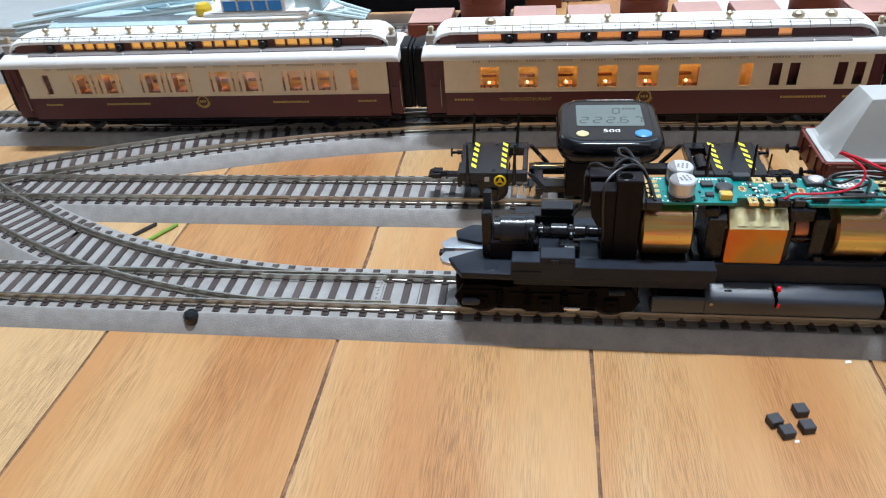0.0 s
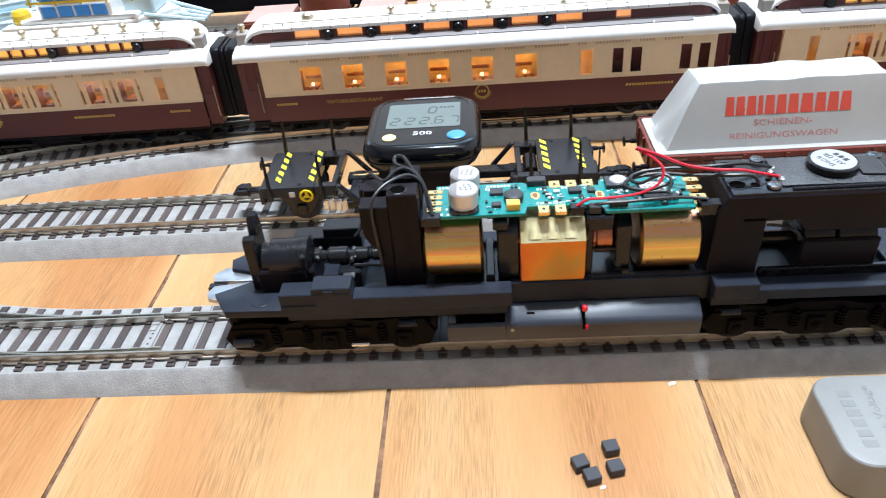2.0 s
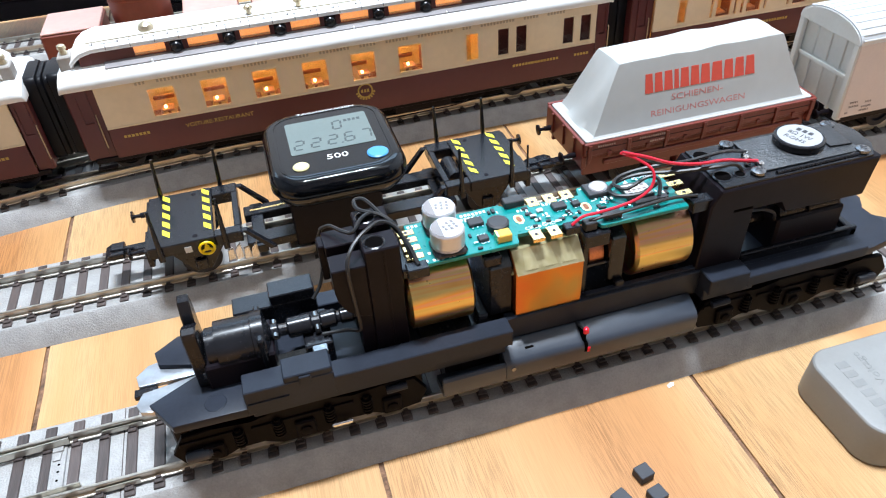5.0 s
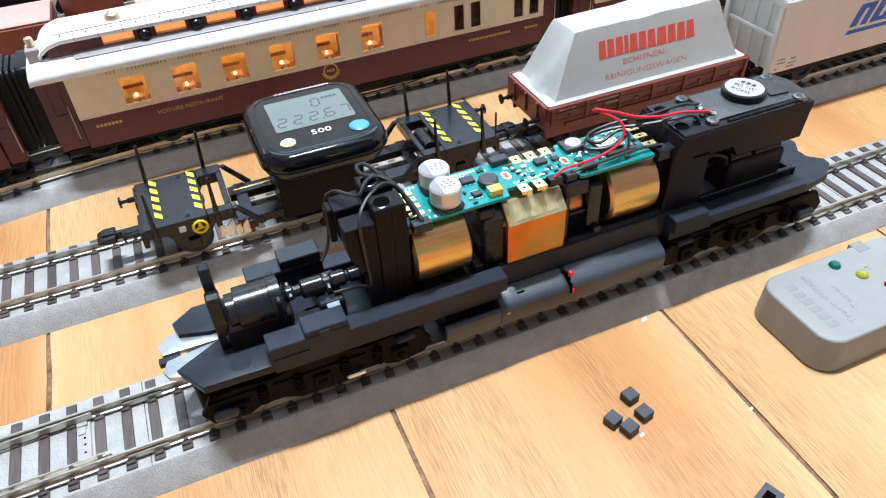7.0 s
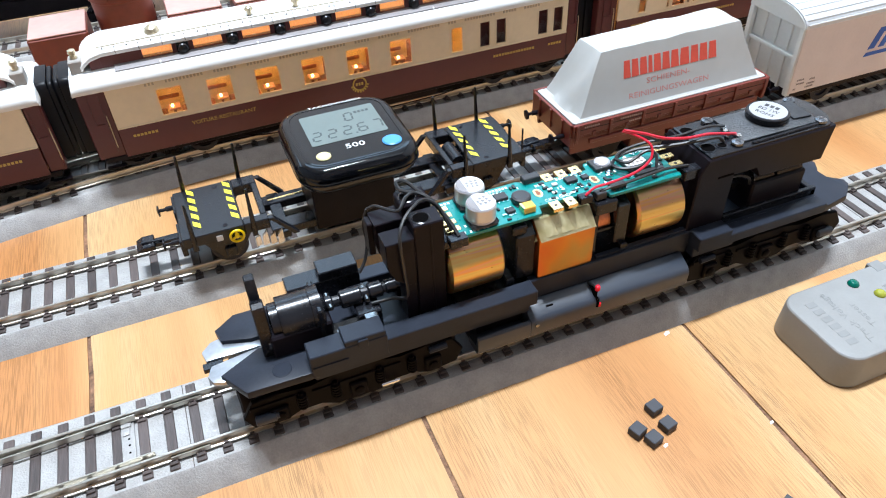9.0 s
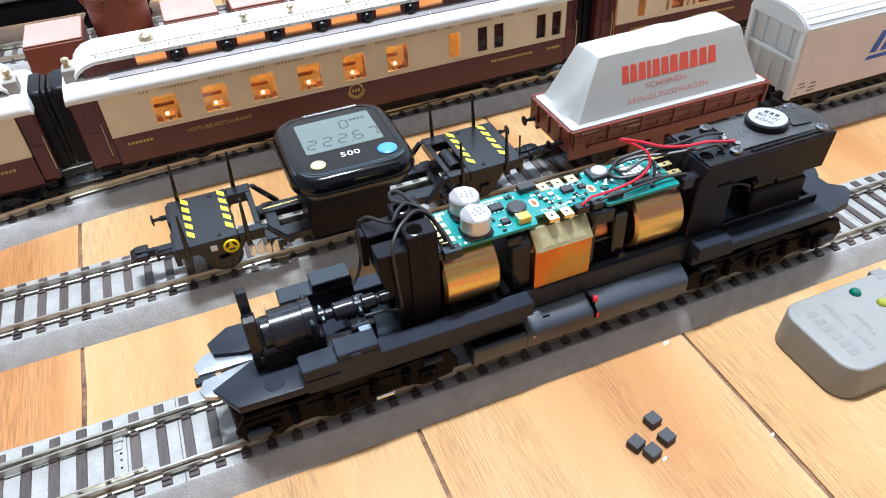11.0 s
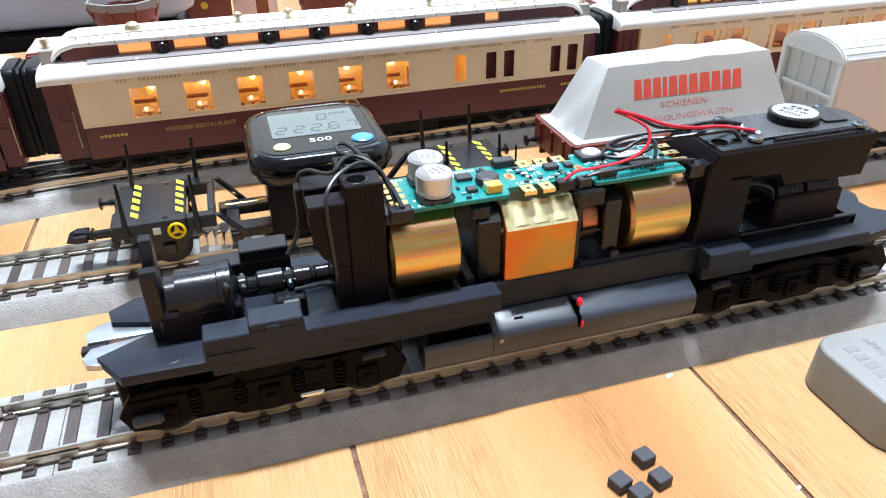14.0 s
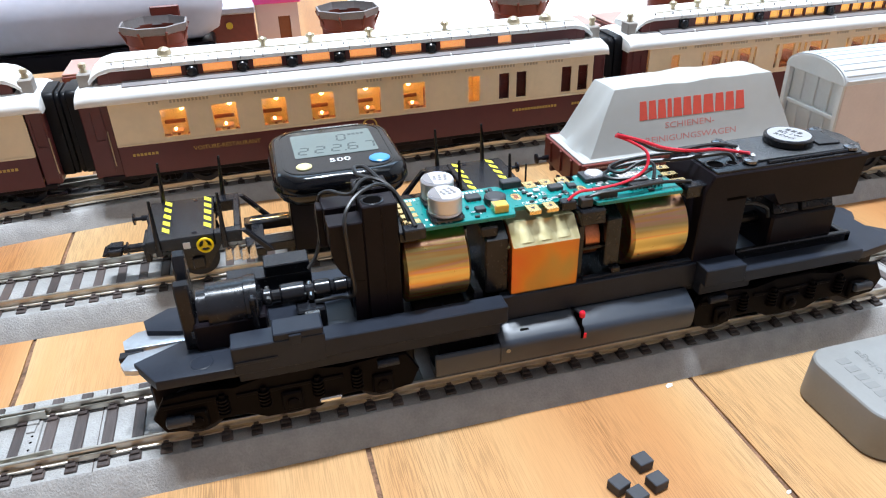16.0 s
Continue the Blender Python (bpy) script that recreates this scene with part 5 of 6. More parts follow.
    part("gear_drum", lathe([(1.5, -52.0 - 33), (4.6, -51.6 - 33), (4.6, -49.6 - 33), (5.7, -49.4 - 33), (5.7, -41.4 - 33), (6.0, -41.2 - 33), (6.0, -38.6 - 33), (4.2, -38.2 - 33), (2.0, -37.6 - 33)], (0, 0, Z(35.2)), "x", 32), BLACK, g, "shiny black worm gear drum", smooth=False)
    part("gear_drum_end", B(-40.4, -38.9, -6.2, 6.2, 30.0, 39.4, 0.4), BLACK, g)
    part("front_lug", B(-53.6, -50.4, -5.4, -3.6, 31.0, 33.0, 0.2), GREASE, g)
    sh = part("drive_shaft", rod((X(-38), 0, Z(35.4)), (X(-17), 0, Z(35.4)), 1.5, 12), BLACK, c, "greased black cardan shaft")
    for a, b, r in ((-37.6, -35.4, 2.0), (-33.6, -27.8, 2.5), (-26.0, -22.0, 2.2), (-21.4, -18.0, 1.9)):
        part("shaft_sleeve", lathe([(r - 0.5, X(a)), (r, X(a + 0.4)), (r, X(b - 0.4)), (r - 0.5, X(b))], (0, 0, Z(35.4)), "x", 14), BLACK, sh)
    part("shaft_pin", rod((X(-36.4), -2.8, Z(36.0)), (X(-36.4), 2.8, Z(36.0)), 0.7), GREASE, sh)
    part("shaft_pin", rod((X(-26.8), -2.9, Z(35.2)), (X(-26.8), 2.9, Z(35.6)), 0.7), GREASE, sh)
    bm = B(-37.5, -28, -7.5, -3.5, 30.4, 31.4, 0.15)
    B(-29, -25.5, -8.2, -4.6, 29.8, 33.6, 0.2, bm)
    part("bearing_clip", bm, GREASE, c, "oily bearing clip")
    part("bearing_block", B(-30.5, -24.0, -6.0, 6.0, 27.0, 33.8, 0.4), BLACK, c)

    # towers that hold the board
    for s in (-1, 1):
        y0, y1 = (-7.3, -0.9) if s < 0 else (1.5, 8.3)
        bm = B(-14.2, -6.4, y0, y1, 27.0, 58.2, 0.3)
        prism([(X(-14.1), Z(39.6)), (X(-16.6), Z(40.2)), (X(-19.6), Z(42.4)), (X(-21.2), Z(45.6)), (X(-21.6), Z(48.6)), (X(-21.6), Z(54.6)), (X(-14.1), Z(54.6))], y0 + 0.25, y1 - 0.25, 0.25, bm, "y", 1)
        B(-17.4, -14.1, y0 + 0.5, y1 - 0.3, 27.0, 40.6, 0.25, bm)
        B(-10.2, -9.7, y0 - 0.12, y0 + 0.2, 29.0, 57.6, 0.05, bm)
        tw = part("front_tower", bm, BROWNBLACK, c, "tall dark bracket tower with a screw hole")
        y = -4.4 if s < 0 else 5.0
        part("hole_rim", lathe([(2.1, 0), (2.5, 0.12), (2.15, 0.26), (1.95, 0.1)], (X(-11.4), y, Z(58.16)), n=24), BLACK, tw)
        part("screw_hole", lathe([(2.0, 0), (2.0, 0.08)], (X(-11.4), y, Z(58.2)), n=24), HOLESHADE, tw)
    part("tower_web", B(-13.8, -6.8, -1.0, 1.6, 27, 52.5, 0.3), BROWNBLACK, c)
    part("tower_hook", B(-23.0, -21.4, 3.4, 7.4, 44, 54.0, 0.3), BROWNBLACK, c)
    # speaker deck and its tower
    bm = bmesh.new()
    prism([(X(67.6), Z(27)), (X(80.6), Z(27)), (X(80.2), Z(47.2)), (X(88.8), Z(47.2)), (X(90.4), Z(43.2)), (X(113.4), Z(42.8)), (X(114.8), Z(54.0)), (X(70.6), Z(54.0)), (X(68.6), Z(50))], -9.2, 9.6, 0.35, bm, "y", 1)
    deck = part("speaker_tower", bm, BROWNBLACK, c, "dark overhanging speaker bracket")
    part("tower_slit", B(75.0, 80.4, -9.3, -9.0, 46.9, 47.6, 0.05), HOLESHADE, deck)
    prismo = prism(P((71.5, -8.6), (112.8, -8.6), (116.2, -4.0), (116.8, 3.0), (114.6, 9.0), (71.5, 9.0)), Z(53.0), Z(54.6), 0.3)
    part("deck_lid", prismo, BLACK, deck)
    part("lid_panel", prism(P((84.0, -6.2), (110.6, -6.6), (111.6, 7.2), (84.0, 7.4)), Z(54.6), Z(55.2), 0.2), GRIT, deck, "rough textured black lid panel")
    part("foam_pad", prism(P((104.2, -3.2), (110.0, -3.8), (110.6, 5.4), (104.6, 5.6)), Z(55.2), Z(55.8), 0.15), FOAM, deck, "rough black foam pad")
    part("lid_rib", rod((X(86), -7.6, Z(54.9)), (X(109), -7.4, Z(54.9)), 0.5, 8), BLACK, deck)
    sp = part("speaker", lathe([(5.9, 0), (6.1, 0.3), (6.1, 1.8), (5.8, 2.1), (5.3, 2.1)], (X(98.6), 1.6, Z(55.2)), n=40), BLACK, c, "round black miniature loudspeaker")
    part("speaker_label", lathe([(5.3, 0), (5.3, 0.08)], (X(98.6), 1.6, Z(57.3)), n=40), GREYLABEL, sp, "round white paper label")
    turn = -68
    m = at_mm(X(98.6), 1.6, Z(57.42), 0, 0, turn)
    bars = bmesh.new()
    for i in range(3):
        box(-2.2 + 1.6 * i, -1.1 + 1.6 * i, 1.7, 3.1, -0.02, 0.02, 0, bars)
    bmesh.ops.transform(bars, matrix=m, verts=bars.verts)
    part("label_bars", bars, INK, sp)
    letters("8\u03a9 1W", 2.1, m @ Matrix.Translation((0, 0, 0)), INK, sp, "label_lettering", width=6.2)
    letters("ROHS", 2.0, m @ Matrix.Translation((0, -2.4, 0)), INK, sp, "label_lettering", width=5.4)
    for x, y in ((82.0, -6.0), (81.8, 7.0), (110.9, -6.6), (110.9, 6.2)):
        s = part("screw", lathe([(1.2, 0), (1.8, 0.4), (1.7, 1.0), (0.9, 1.3), (0.4, 1.32)], (X(x), y, Z(54.6)), n=14), SCREWM, deck, "dark steel cross-head screw")
        bm = box(X(x) - 0.9, X(x) + 0.9, y - 0.2, y + 0.2, Z(55.85), Z(55.97))
        box(X(x) - 0.2, X(x) + 0.2, y - 0.9, y + 0.9, Z(55.85), Z(55.96), 0, bm)
        part("screw_slot", bm, INK, s)
    for x, y, r in ((73.6, -4.2, 2.1), (73.8, 5.4, 2.1), (77.9, -4.8, 1.3)):
        part("screw_hole", lathe([(r, 0), (r + 0.3, 0.1), (r - 0.1, 0.16), (r - 0.15, 0.08)], (X(x), y, Z(54.62)), n=18), BLACK, deck)
        part("screw_well", lathe([(r - 0.2, 0), (r - 0.2, 0.05)], (X(x), y, Z(54.7)), n=18), HOLESHADE, deck)
    for x, y in ((82.0, -1.8), (83.0, 0.4), (84.6, -3.4), (84.0, 2.4)):
        part("solder_blob", lathe([(0.9, 0), (0.8, 0.5), (0.3, 0.9)], (X(x), y, Z(55.0)), n=10), SOLDER, deck)
    # rear gearbox under the deck
    part("rear_gearbox", B(92, 112, -6.8, 6.8, 27, 38.5, 0.6), BROWNBLACK, c)
    part("rear_gear_drum", lathe([(2, X(92.5)), (5.8, X(93)), (5.8, X(100.5)), (4.6, X(101)), (6.0, X(101.6)), (6.0, X(111)), (2, X(111.8))], (0, 0, Z(37.2)), "x", 24), BLACK, c)
    part("rear_shaft", rod((X(80.5), 0, Z(35.4)), (X(93), 0, Z(35.4)), 1.7, 12), BLACK, c)
    bm = B(82, 117.6, -7.9, -6.4, 27.6, 30.6)
    B(82, 117.6, 6.4, 7.9, 27.6, 30.6, 0.25, bm)
    B(115.6, 117.6, -7.9, 7.9, 27.6, 30.0, 0.25, bm)
    part("rear_trough", bm, BLACK, c, "open black gear trough")
    part("plate_upstand", prism(P((112, 9.0), (120.0, 9.2), (117.5, 13.0), (112, 13.4)), Z(27.6), Z(29.8), 0.3), DARKMETAL, c)
    part("rear_cable", wire([(X(82), -6.8, Z(44)), (X(86), -6.5, Z(43.2)), (X(90), -6.2, Z(41)), (X(91.5), -5.5, Z(38))], 0.4), BLACKWIRE, c)
    # motor and flywheels
    mz = Z(39.2)
    mot = part("motor", prism([(-9.3, mz - 9), (9.3, mz - 9), (9.3, mz + 4.6), (5.2, mz + 8.2), (-5.2, mz + 8.2), (-9.3, mz + 4.6)], X(19.2), X(36.4), 0.6, None, "x", 2), AMBER, c, "orange iridescent motor can", smooth=False)
    part("motor_top_strap", prism([(-9.75, mz + 4.3), (-5.35, mz + 8.6), (5.35, mz + 8.6), (9.75, mz + 4.3), (5.2, mz + 8.1), (-5.2, mz + 8.1)], X(19.5), X(36.1), 0, None, "x"), STRAP, mot)
    for i in range(3):
        part("motor_flute", rod((X(23.2 + 4.6 * i), -5.68, Z(40.25)), (X(23.2 + 4.6 * i), -2.18, Z(43.35)), 5.5, 48), STRAP, mot, "shallow bright flute of the motor can", smooth=True)
    part("motor_end", prism([(-7.6, mz - 8), (7.6, mz - 8), (7.6, mz + 6), (4, mz + 8.6), (-4, mz + 8.6), (-7.6, mz + 6)], X(13.4), X(19.2), 0.4, None, "x", 1), BLACK, mot)
    part("motor_end", prism([(-7.6, mz - 8), (7.6, mz - 8), (7.6, mz + 6), (4, mz + 8.6), (-4, mz + 8.6), (-7.6, mz + 6)], X(36.4), X(38.4), 0.4, None, "x", 1), BLACK, mot)
    part("armature", lathe([(2, X(38)), (4.6, X(38.4)), (4.6, X(39.6)), (5.4, X(39.8)), (5.4, X(43.6)), (4.4, X(44)), (2, X(44.6))], (0, 0, mz), "x", 20), COPPER, mot, "red-brown copper windings")
    for yy in (-5.7, 5.7):
        part("brush_bar", B(37.8, 46, yy - 0.5, yy + 0.5, 37.6, 38.4, 0.1), BLACK, mot)
    part("brush_holder", prism([(-7.4, mz - 6), (7.4, mz - 6), (7.4, mz + 6.4), (3, mz + 8.6), (-3, mz + 8.6), (-7.4, mz + 6.4)], X(44.2), X(48.2), 0.3, None, "x", 1), BLACK, mot)
    for a, b in ((-6.0, 9.6), (50.2, 65.8)):
        part("flywheel", lathe([(2, X(a) - 0.2), (8.6, X(a)), (9.7, X(a + 0.7)), (9.7, X(b - 0.7)), (8.6, X(b)), (2, X(b) + 0.2)], (0, 0, mz), "x", 48), GOLD, c, "yellow passivated steel flywheel", smooth=False)
    part("motor_cradle", B(-4, 66, -9.0, 9.0, 24.0, 29.2, 0.3), BLACK, c)
    for x in (11.4, 47.0):
        part("cradle_rib", B(x - 1.2, x + 1.2, -8.8, 8.8, 28, 33, 0.3), BLACK, c)
    # side tank
    for s in (-1, 1):
        prof = [(-13.9, Z(14.2)), (-14.8, Z(14.8)), (-15.3, Z(16.4)), (-15.45, Z(19.4)), (-15.3, Z(20.3)), (-14.85, Z(21.05)), (-14.2, Z(21.45)), (-10.4, Z(23.75)), (-9.7, Z(23.8)), (-9.7, Z(14.2))]
        low = [(-13.9, Z(14.2)), (-14.8, Z(14.8)), (-15.3, Z(16.4)), (-15.45, Z(19.4)), (-15.3, Z(20.3)), (-14.85, Z(20.9)), (-14.3, Z(21.0)), (-14.1, Z(17.0)), (-9.0, Z(16.6)), (-9.0, Z(14.2))]
        if s > 0:
            prof, low = [(-y, z) for y, z in prof], [(-y, z) for y, z in low]
        tk = part("side_tank", prism(prof, X(14.8), X(66.9), 0.3, None, "x", 2), TANKM, c, "smooth blue-black underfloor tank skirt")
        part("tank_step", prism(low, X(-1.2), X(14.79), 0.15, None, "x", 1), TANKM, tk)
        if s < 0:
            part("tank_groove", B(35.2, 36.1, -14.3, -9.6, 21.5, 23.75, 0.05), HOLESHADE, tk)
            part("tank_groove", B(35.4, 36.1, -15.62, -14.0, 18.6, 21.7, 0.05), HOLESHADE, tk)
            part("red_lamp", lathe([(0.75, -0.8), (0.75, 0.3), (0.5, 0.7), (0.15, 0.85)], (X(35.9), -14.3, Z(25.0)), n=14), REDDOT, tk, "tiny red lamp")
            part("lamp_lead", wire([(X(35.4), -9.9, Z(23.4)), (X(35.4), -11.4, Z(24.4)), (X(35.6), -13.0, Z(24.9)), (X(35.9), -14.2, Z(24.8))], 0.5), BLACKWIRE, tk)
            part("lamp_lens", B(36.0, 36.9, -15.75, -15.2, 18.4, 20.0, 0.2), REDDOT, tk)
            part("tank_notch", B(20.6, 22.8, -12.9, -12.1, 21.6, 22.55, 0.1), HOLESHADE, tk)
            part("tank_bolt", lathe([(0.6, -0.3), (0.6, 0.1)], (X(16.6), -15.45, Z(19.2)), "y", 12), GREASE, tk)
            part("tank_notch", B(62.6, 64.0, -10.6, -10.0, 22.8, 23.35, 0.1), HOLESHADE, tk)
    part("tank_core", B(1, 67, -9.4, 9.4, 12.8, 24, 0.3), BROWNBLACK, c)

    # bogies
    def loco_bogie(x0, label, mirror):
        b = part("bogie", box(X(x0), X(x0 + 60), -7.4, 7.4, Z(12.5), Z(22.0), 0.5), BROWNBLACK, c, label)
        for s in (-1, 1):
            bm = bmesh.new()
            top = [(0, 16.5), (3, 21.6), (10, 22.4), (18, 21.0), (24, 22.8), (36, 22.8), (42, 21.0), (50, 22.4), (57, 21.6), (60, 16.5)]
            bot = [(58, 12.2), (50, 11.2), (46, 13.6), (40, 13.6), (36, 11.0), (24, 11.0), (20, 13.6), (14, 13.6), (10, 11.2), (2, 12.2)]
            prism([(X(x0 + x), Z(z)) for x, z in top + bot], 11.6 * s - 0.8, 11.6 * s + 0.8, 0.25, bm, "y", 1)
            for ax in (9, 30, 51):
                box(X(x0 + ax - 2.4), X(x0 + ax + 2.4), 12.6 * s - 0.8, 12.6 * s + 0.8, Z(12.4), Z(17.6), 0.4, bm)
                lathe([(1.4, 13.2 * s), (1.4, 13.8 * s), (0.7, 14.1 * s)], (X(x0 + ax), 0, Z(14.8)), "y", 10, bm)
            for ax in (15, 24, 36, 45):
                for k in range(5):
                    lathe([(1.35, -0.25), (1.35, 0.25)], (X(x0 + ax), 12.7 * s, Z(15.2 + 1.0 * k)), "z", 10, bm)
                rod((X(x0 + ax), 12.7 * s, Z(14.6)), (X(x0 + ax), 12.7 * s, Z(20.4)), 0.7, 8, bm=bm)
            box(X(x0 + 18), X(x0 + 42), 12.5 * s - 0.35, 12.5 * s + 0.35, Z(18.6), Z(19.6), 0.15, bm)
            box(X(x0 + 2), X(x0 + 14), 12.5 * s - 0.35, 12.5 * s + 0.35, Z(19.0), Z(20.2), 0.15, bm)
            part("bogie_side", bm, BOGIEB, b)
            part("brake_cylinder", lathe([(0.8, -2.9), (1.35, -2.6), (1.35, 2.4), (0.9, 2.5), (0.9, 3.1)], (X(x0 + (5.5 if not mirror else 52.5)), 13.4 * s, Z(15.8)), "x", 16), TANKM, b, "small shiny brake cylinder")
            part("brake_cylinder", rod((X(x0 + (50 if not mirror else 4)), 13.0 * s, Z(20.6)), (X(x0 + (55 if not mirror else 9)), 13.0 * s, Z(20.8)), 1.0, 12), DARKMETAL, b)
            part("sand_pipe", wire([(X(x0 + 2), 10.4 * s, Z(16)), (X(x0 + 1), 10.0 * s, Z(13)), (X(x0 + 2.6), 9.2 * s, Z(11))], 0.35), BLACK, b)
            if s < 0 and not mirror:
                part("contact_spring", B(-28.6, -23.4, -13.9, -13.2, 13.2, 14.4, 0.3), SOLDER, b, "bright pickup spring")
        for ax in (9, 30, 51):
            w = part("wheelset", rod((X(x0 + ax), -7.5, Z(15.2)), (X(x0 + ax), 7.5, Z(15.2)), 1.0), GREASE, b)
            for s in (-1, 1):
                part("wheel", lathe([(1.0, -1.3 * s), (5.0, -1.3 * s), (5.7, -1.0 * s), (5.7, 0.9 * s), (6.4, 0.9 * s), (6.4, 1.4 * s), (1.0, 1.4 * s)], (X(x0 + ax), 8.7 * s, Z(15.2)), "y", 24), DARKMETAL, w)

    loco_bogie(-64.5, "dark three-axle front bogie", False)
    loco_bogie(68.2, "dark three-axle rear bogie", True)

    # circuit board
    out = P((-2.4, -7.0), (20.6, -7.0), (21.0, -6.4), (21.4, -3.8), (40.0, -4.2), (40.8, -7.2), (41.4, -7.6), (63.2, -7.6), (63.4, -6.8), (63.6, 8.0), (41.8, 8.3), (41.2, 7.4), (41.0, 5.2), (22.4, 6.0), (21.8, 7.8), (21.0, 8.4), (-2.4, 8.4))
    bd = part("circuit_board", prism(out, Z(50.0), Z(51.0), 0.1, None, "z", 1), PCB, c, "teal decoder circuit board")
    K = 51.0

    def chip(x, y, lx, ly, h, mat=CHIP, name="component", bev=0.15, lab=""):
        ob = part(name, B(x - lx / 2, x + lx / 2, y - ly / 2, y + ly / 2, K - 0.02, K + h, bev), mat, bd, lab)
        if name == "chip":
            legs = bmesh.new()
            n = max(3, int(lx / 1.1))
            for i in range(n):
                px = x - lx / 2 + lx * (i + 0.5) / n
                for s in (-1, 1):
                    B(px - 0.2, px + 0.2, min(y + s * ly / 2, y + s * (ly / 2 + 0.7)), max(y + s * ly / 2, y + s * (ly / 2 + 0.7)), K, K + 0.35, 0, legs)
            part("chip_legs", legs, SOLDER, ob, "bright solder legs")
        return ob

    for y, lab in ((-3.2, "silver electrolytic capacitor can"), (4.9, "silver electrolytic capacitor can")):
        x = 5.2 if y < 0 else 5.6
        chip(x, y, 7.6, 7.2, 1.3, CHIP, "capacitor_base", 0.9)
        cap = part("capacitor", lathe([(3.6, 1.2), (3.85, 1.5), (3.7, 1.9), (3.9, 2.3), (3.9, 5.6), (3.6, 6.05), (0.5, 6.05)], (X(x), y, Z(K)), n=32), ALU, bd, lab, smooth=False)
        bm = bmesh.new()
        seg = [(X(x) + 3.55 * math.cos(radians(a)), y + 3.55 * math.sin(radians(a))) for a in range(115, 246, 10)]
        prism(seg, Z(K + 6.03), Z(K + 6.11), 0, bm)
        part("capacitor_mark", bm, GUTTER, cap)
        bm = bmesh.new()
        for i, n in enumerate((2, 3, 3)):
            for k in range(n):
                y_bar = -1.5 + 1.15 * k + 0.4 * (n == 2)
                box(-1.0 + 1.25 * i, -0.3 + 1.25 * i, y_bar, y_bar + 0.75, -0.01, 0.03, 0, bm)
                box(-0.82 + 1.25 * i, -0.48 + 1.25 * i, y_bar + 0.2, y_bar + 0.92, 0.0, 0.04, 0, bm)
        bmesh.ops.transform(bm, matrix=at_mm(X(x), y, Z(K + 6.07), 0, 0, 16 if y < 0 else -10), verts=bm.verts)
        part("capacitor_print", bm, GUTTER, cap)
    chip(17.9, -4.4, 3.5, 2.8, 2.0, TANTAL, "yellow_capacitor", 0.2, "yellow tantalum capacitor")
    part("capacitor_band", B(16.1, 16.7, -5.75, -3.05, K + 0.2, K + 2.02, 0.05), PAD, bd)
    chip(18.2, 0.0, 4.6, 4.6, 0.3, CHIP, "inductor_base")
    part("inductor", lathe([(2.3, 0.2), (2.6, 0.5), (2.6, 1.7), (2.1, 2.0)], (X(18.2), 0.0, Z(K)), n=24), CHIP, bd, "round dark inductor")
    chip(13.6, -3.0, 2.4, 2.0, 0.9, CHIP, "chip")
    chip(13.8, 3.4, 3.6, 2.8, 0.9, CHIP, "chip")
    chip(24.6, 7.2, 5.0, 2.6, 1.8, CHIP, "connector_block", 0.2)
    chip(34.4, 2.4, 3.4, 2.4, 1.0, CHIP, "chip")
    chip(38.6, 2.0, 2.0, 1.8, 0.9, CHIP, "chip")
    chip(29.6, 2.6, 1.6, 1.2, 0.6, LABELW, "component")
    chip(45.6, 5.2, 6.0, 5.0, 1.2, CHIP, "chip")
    part("chip_dot", lathe([(2.3, 0), (2.2, 0.35), (1.4, 0.6), (0.3, 0.65)], (X(46.0), 5.4, Z(K + 1.15)), n=20), ALU, bd, "round bright chip cover", smooth=True)
    chip(54.2, 1.4, 6.8, 6.0, 1.0, CHIP, "chip")
    part("chip_label", B(51.0, 57.4, -1.3, 4.1, K + 1.0, K + 1.06), WHITE, bd, "white paper chip label")
    bm = bmesh.new()
    for i in range(3):
        for k in range(4):
            B(51.8 + 1.35 * k, 52.7 + 1.35 * k, -0.4 + 1.4 * i, 0.4 + 1.4 * i, K + 1.06, K + 1.1, 0, bm)
    part("chip_print", bm, GREYINK, bd)
    chip(44.4, -5.0, 4.6, 2.4, 1.2, CHIP, "chip")
    chip(55.4, -3.6, 8.6, 1.4, 1.5, CHIP, "pin_header", 0.1)
    for i in range(8):
        part("pin", B(51.6 + 1.0 * i, 52.1 + 1.0 * i, -4.7, -4.3, K, K + 1.0, 0.05), SOLDER, bd)
    rng3 = random.Random(12)
    for i in range(150):
        x, y = rng3.uniform(10.5, 62), rng3.uniform(-6, 7.2)
        if (20 < x < 41.5 and not -3 < y < 4.8) or (12 < x < 21.5 and -6.5 < y < 4.9) or (50 < x < 60 and -5 < y < 5) or (42 < x < 49.5 and y > 2) or (41.6 < x < 47.2 and y < -3.2) or (32 < x < 40 and 0.6 < y < 4) or (22 < x < 26 and -1 < y < 3.6) or (39 < x < 42.5 and -1.6 < y < 2.8) or (27 < x < 31 and y > 1.6):
            continue
        pick = rng3.random()
        lx, ly = rng3.choice(((1.5, 0.8), (0.8, 1.5), (1.1, 0.6), (0.6, 1.1)))
        chip(x, y, lx, ly, 0.5, CHIP if pick < 0.4 else SOLDER if pick < 0.8 else WHITE, "small_component", 0.05)
    bm = bmesh.new()
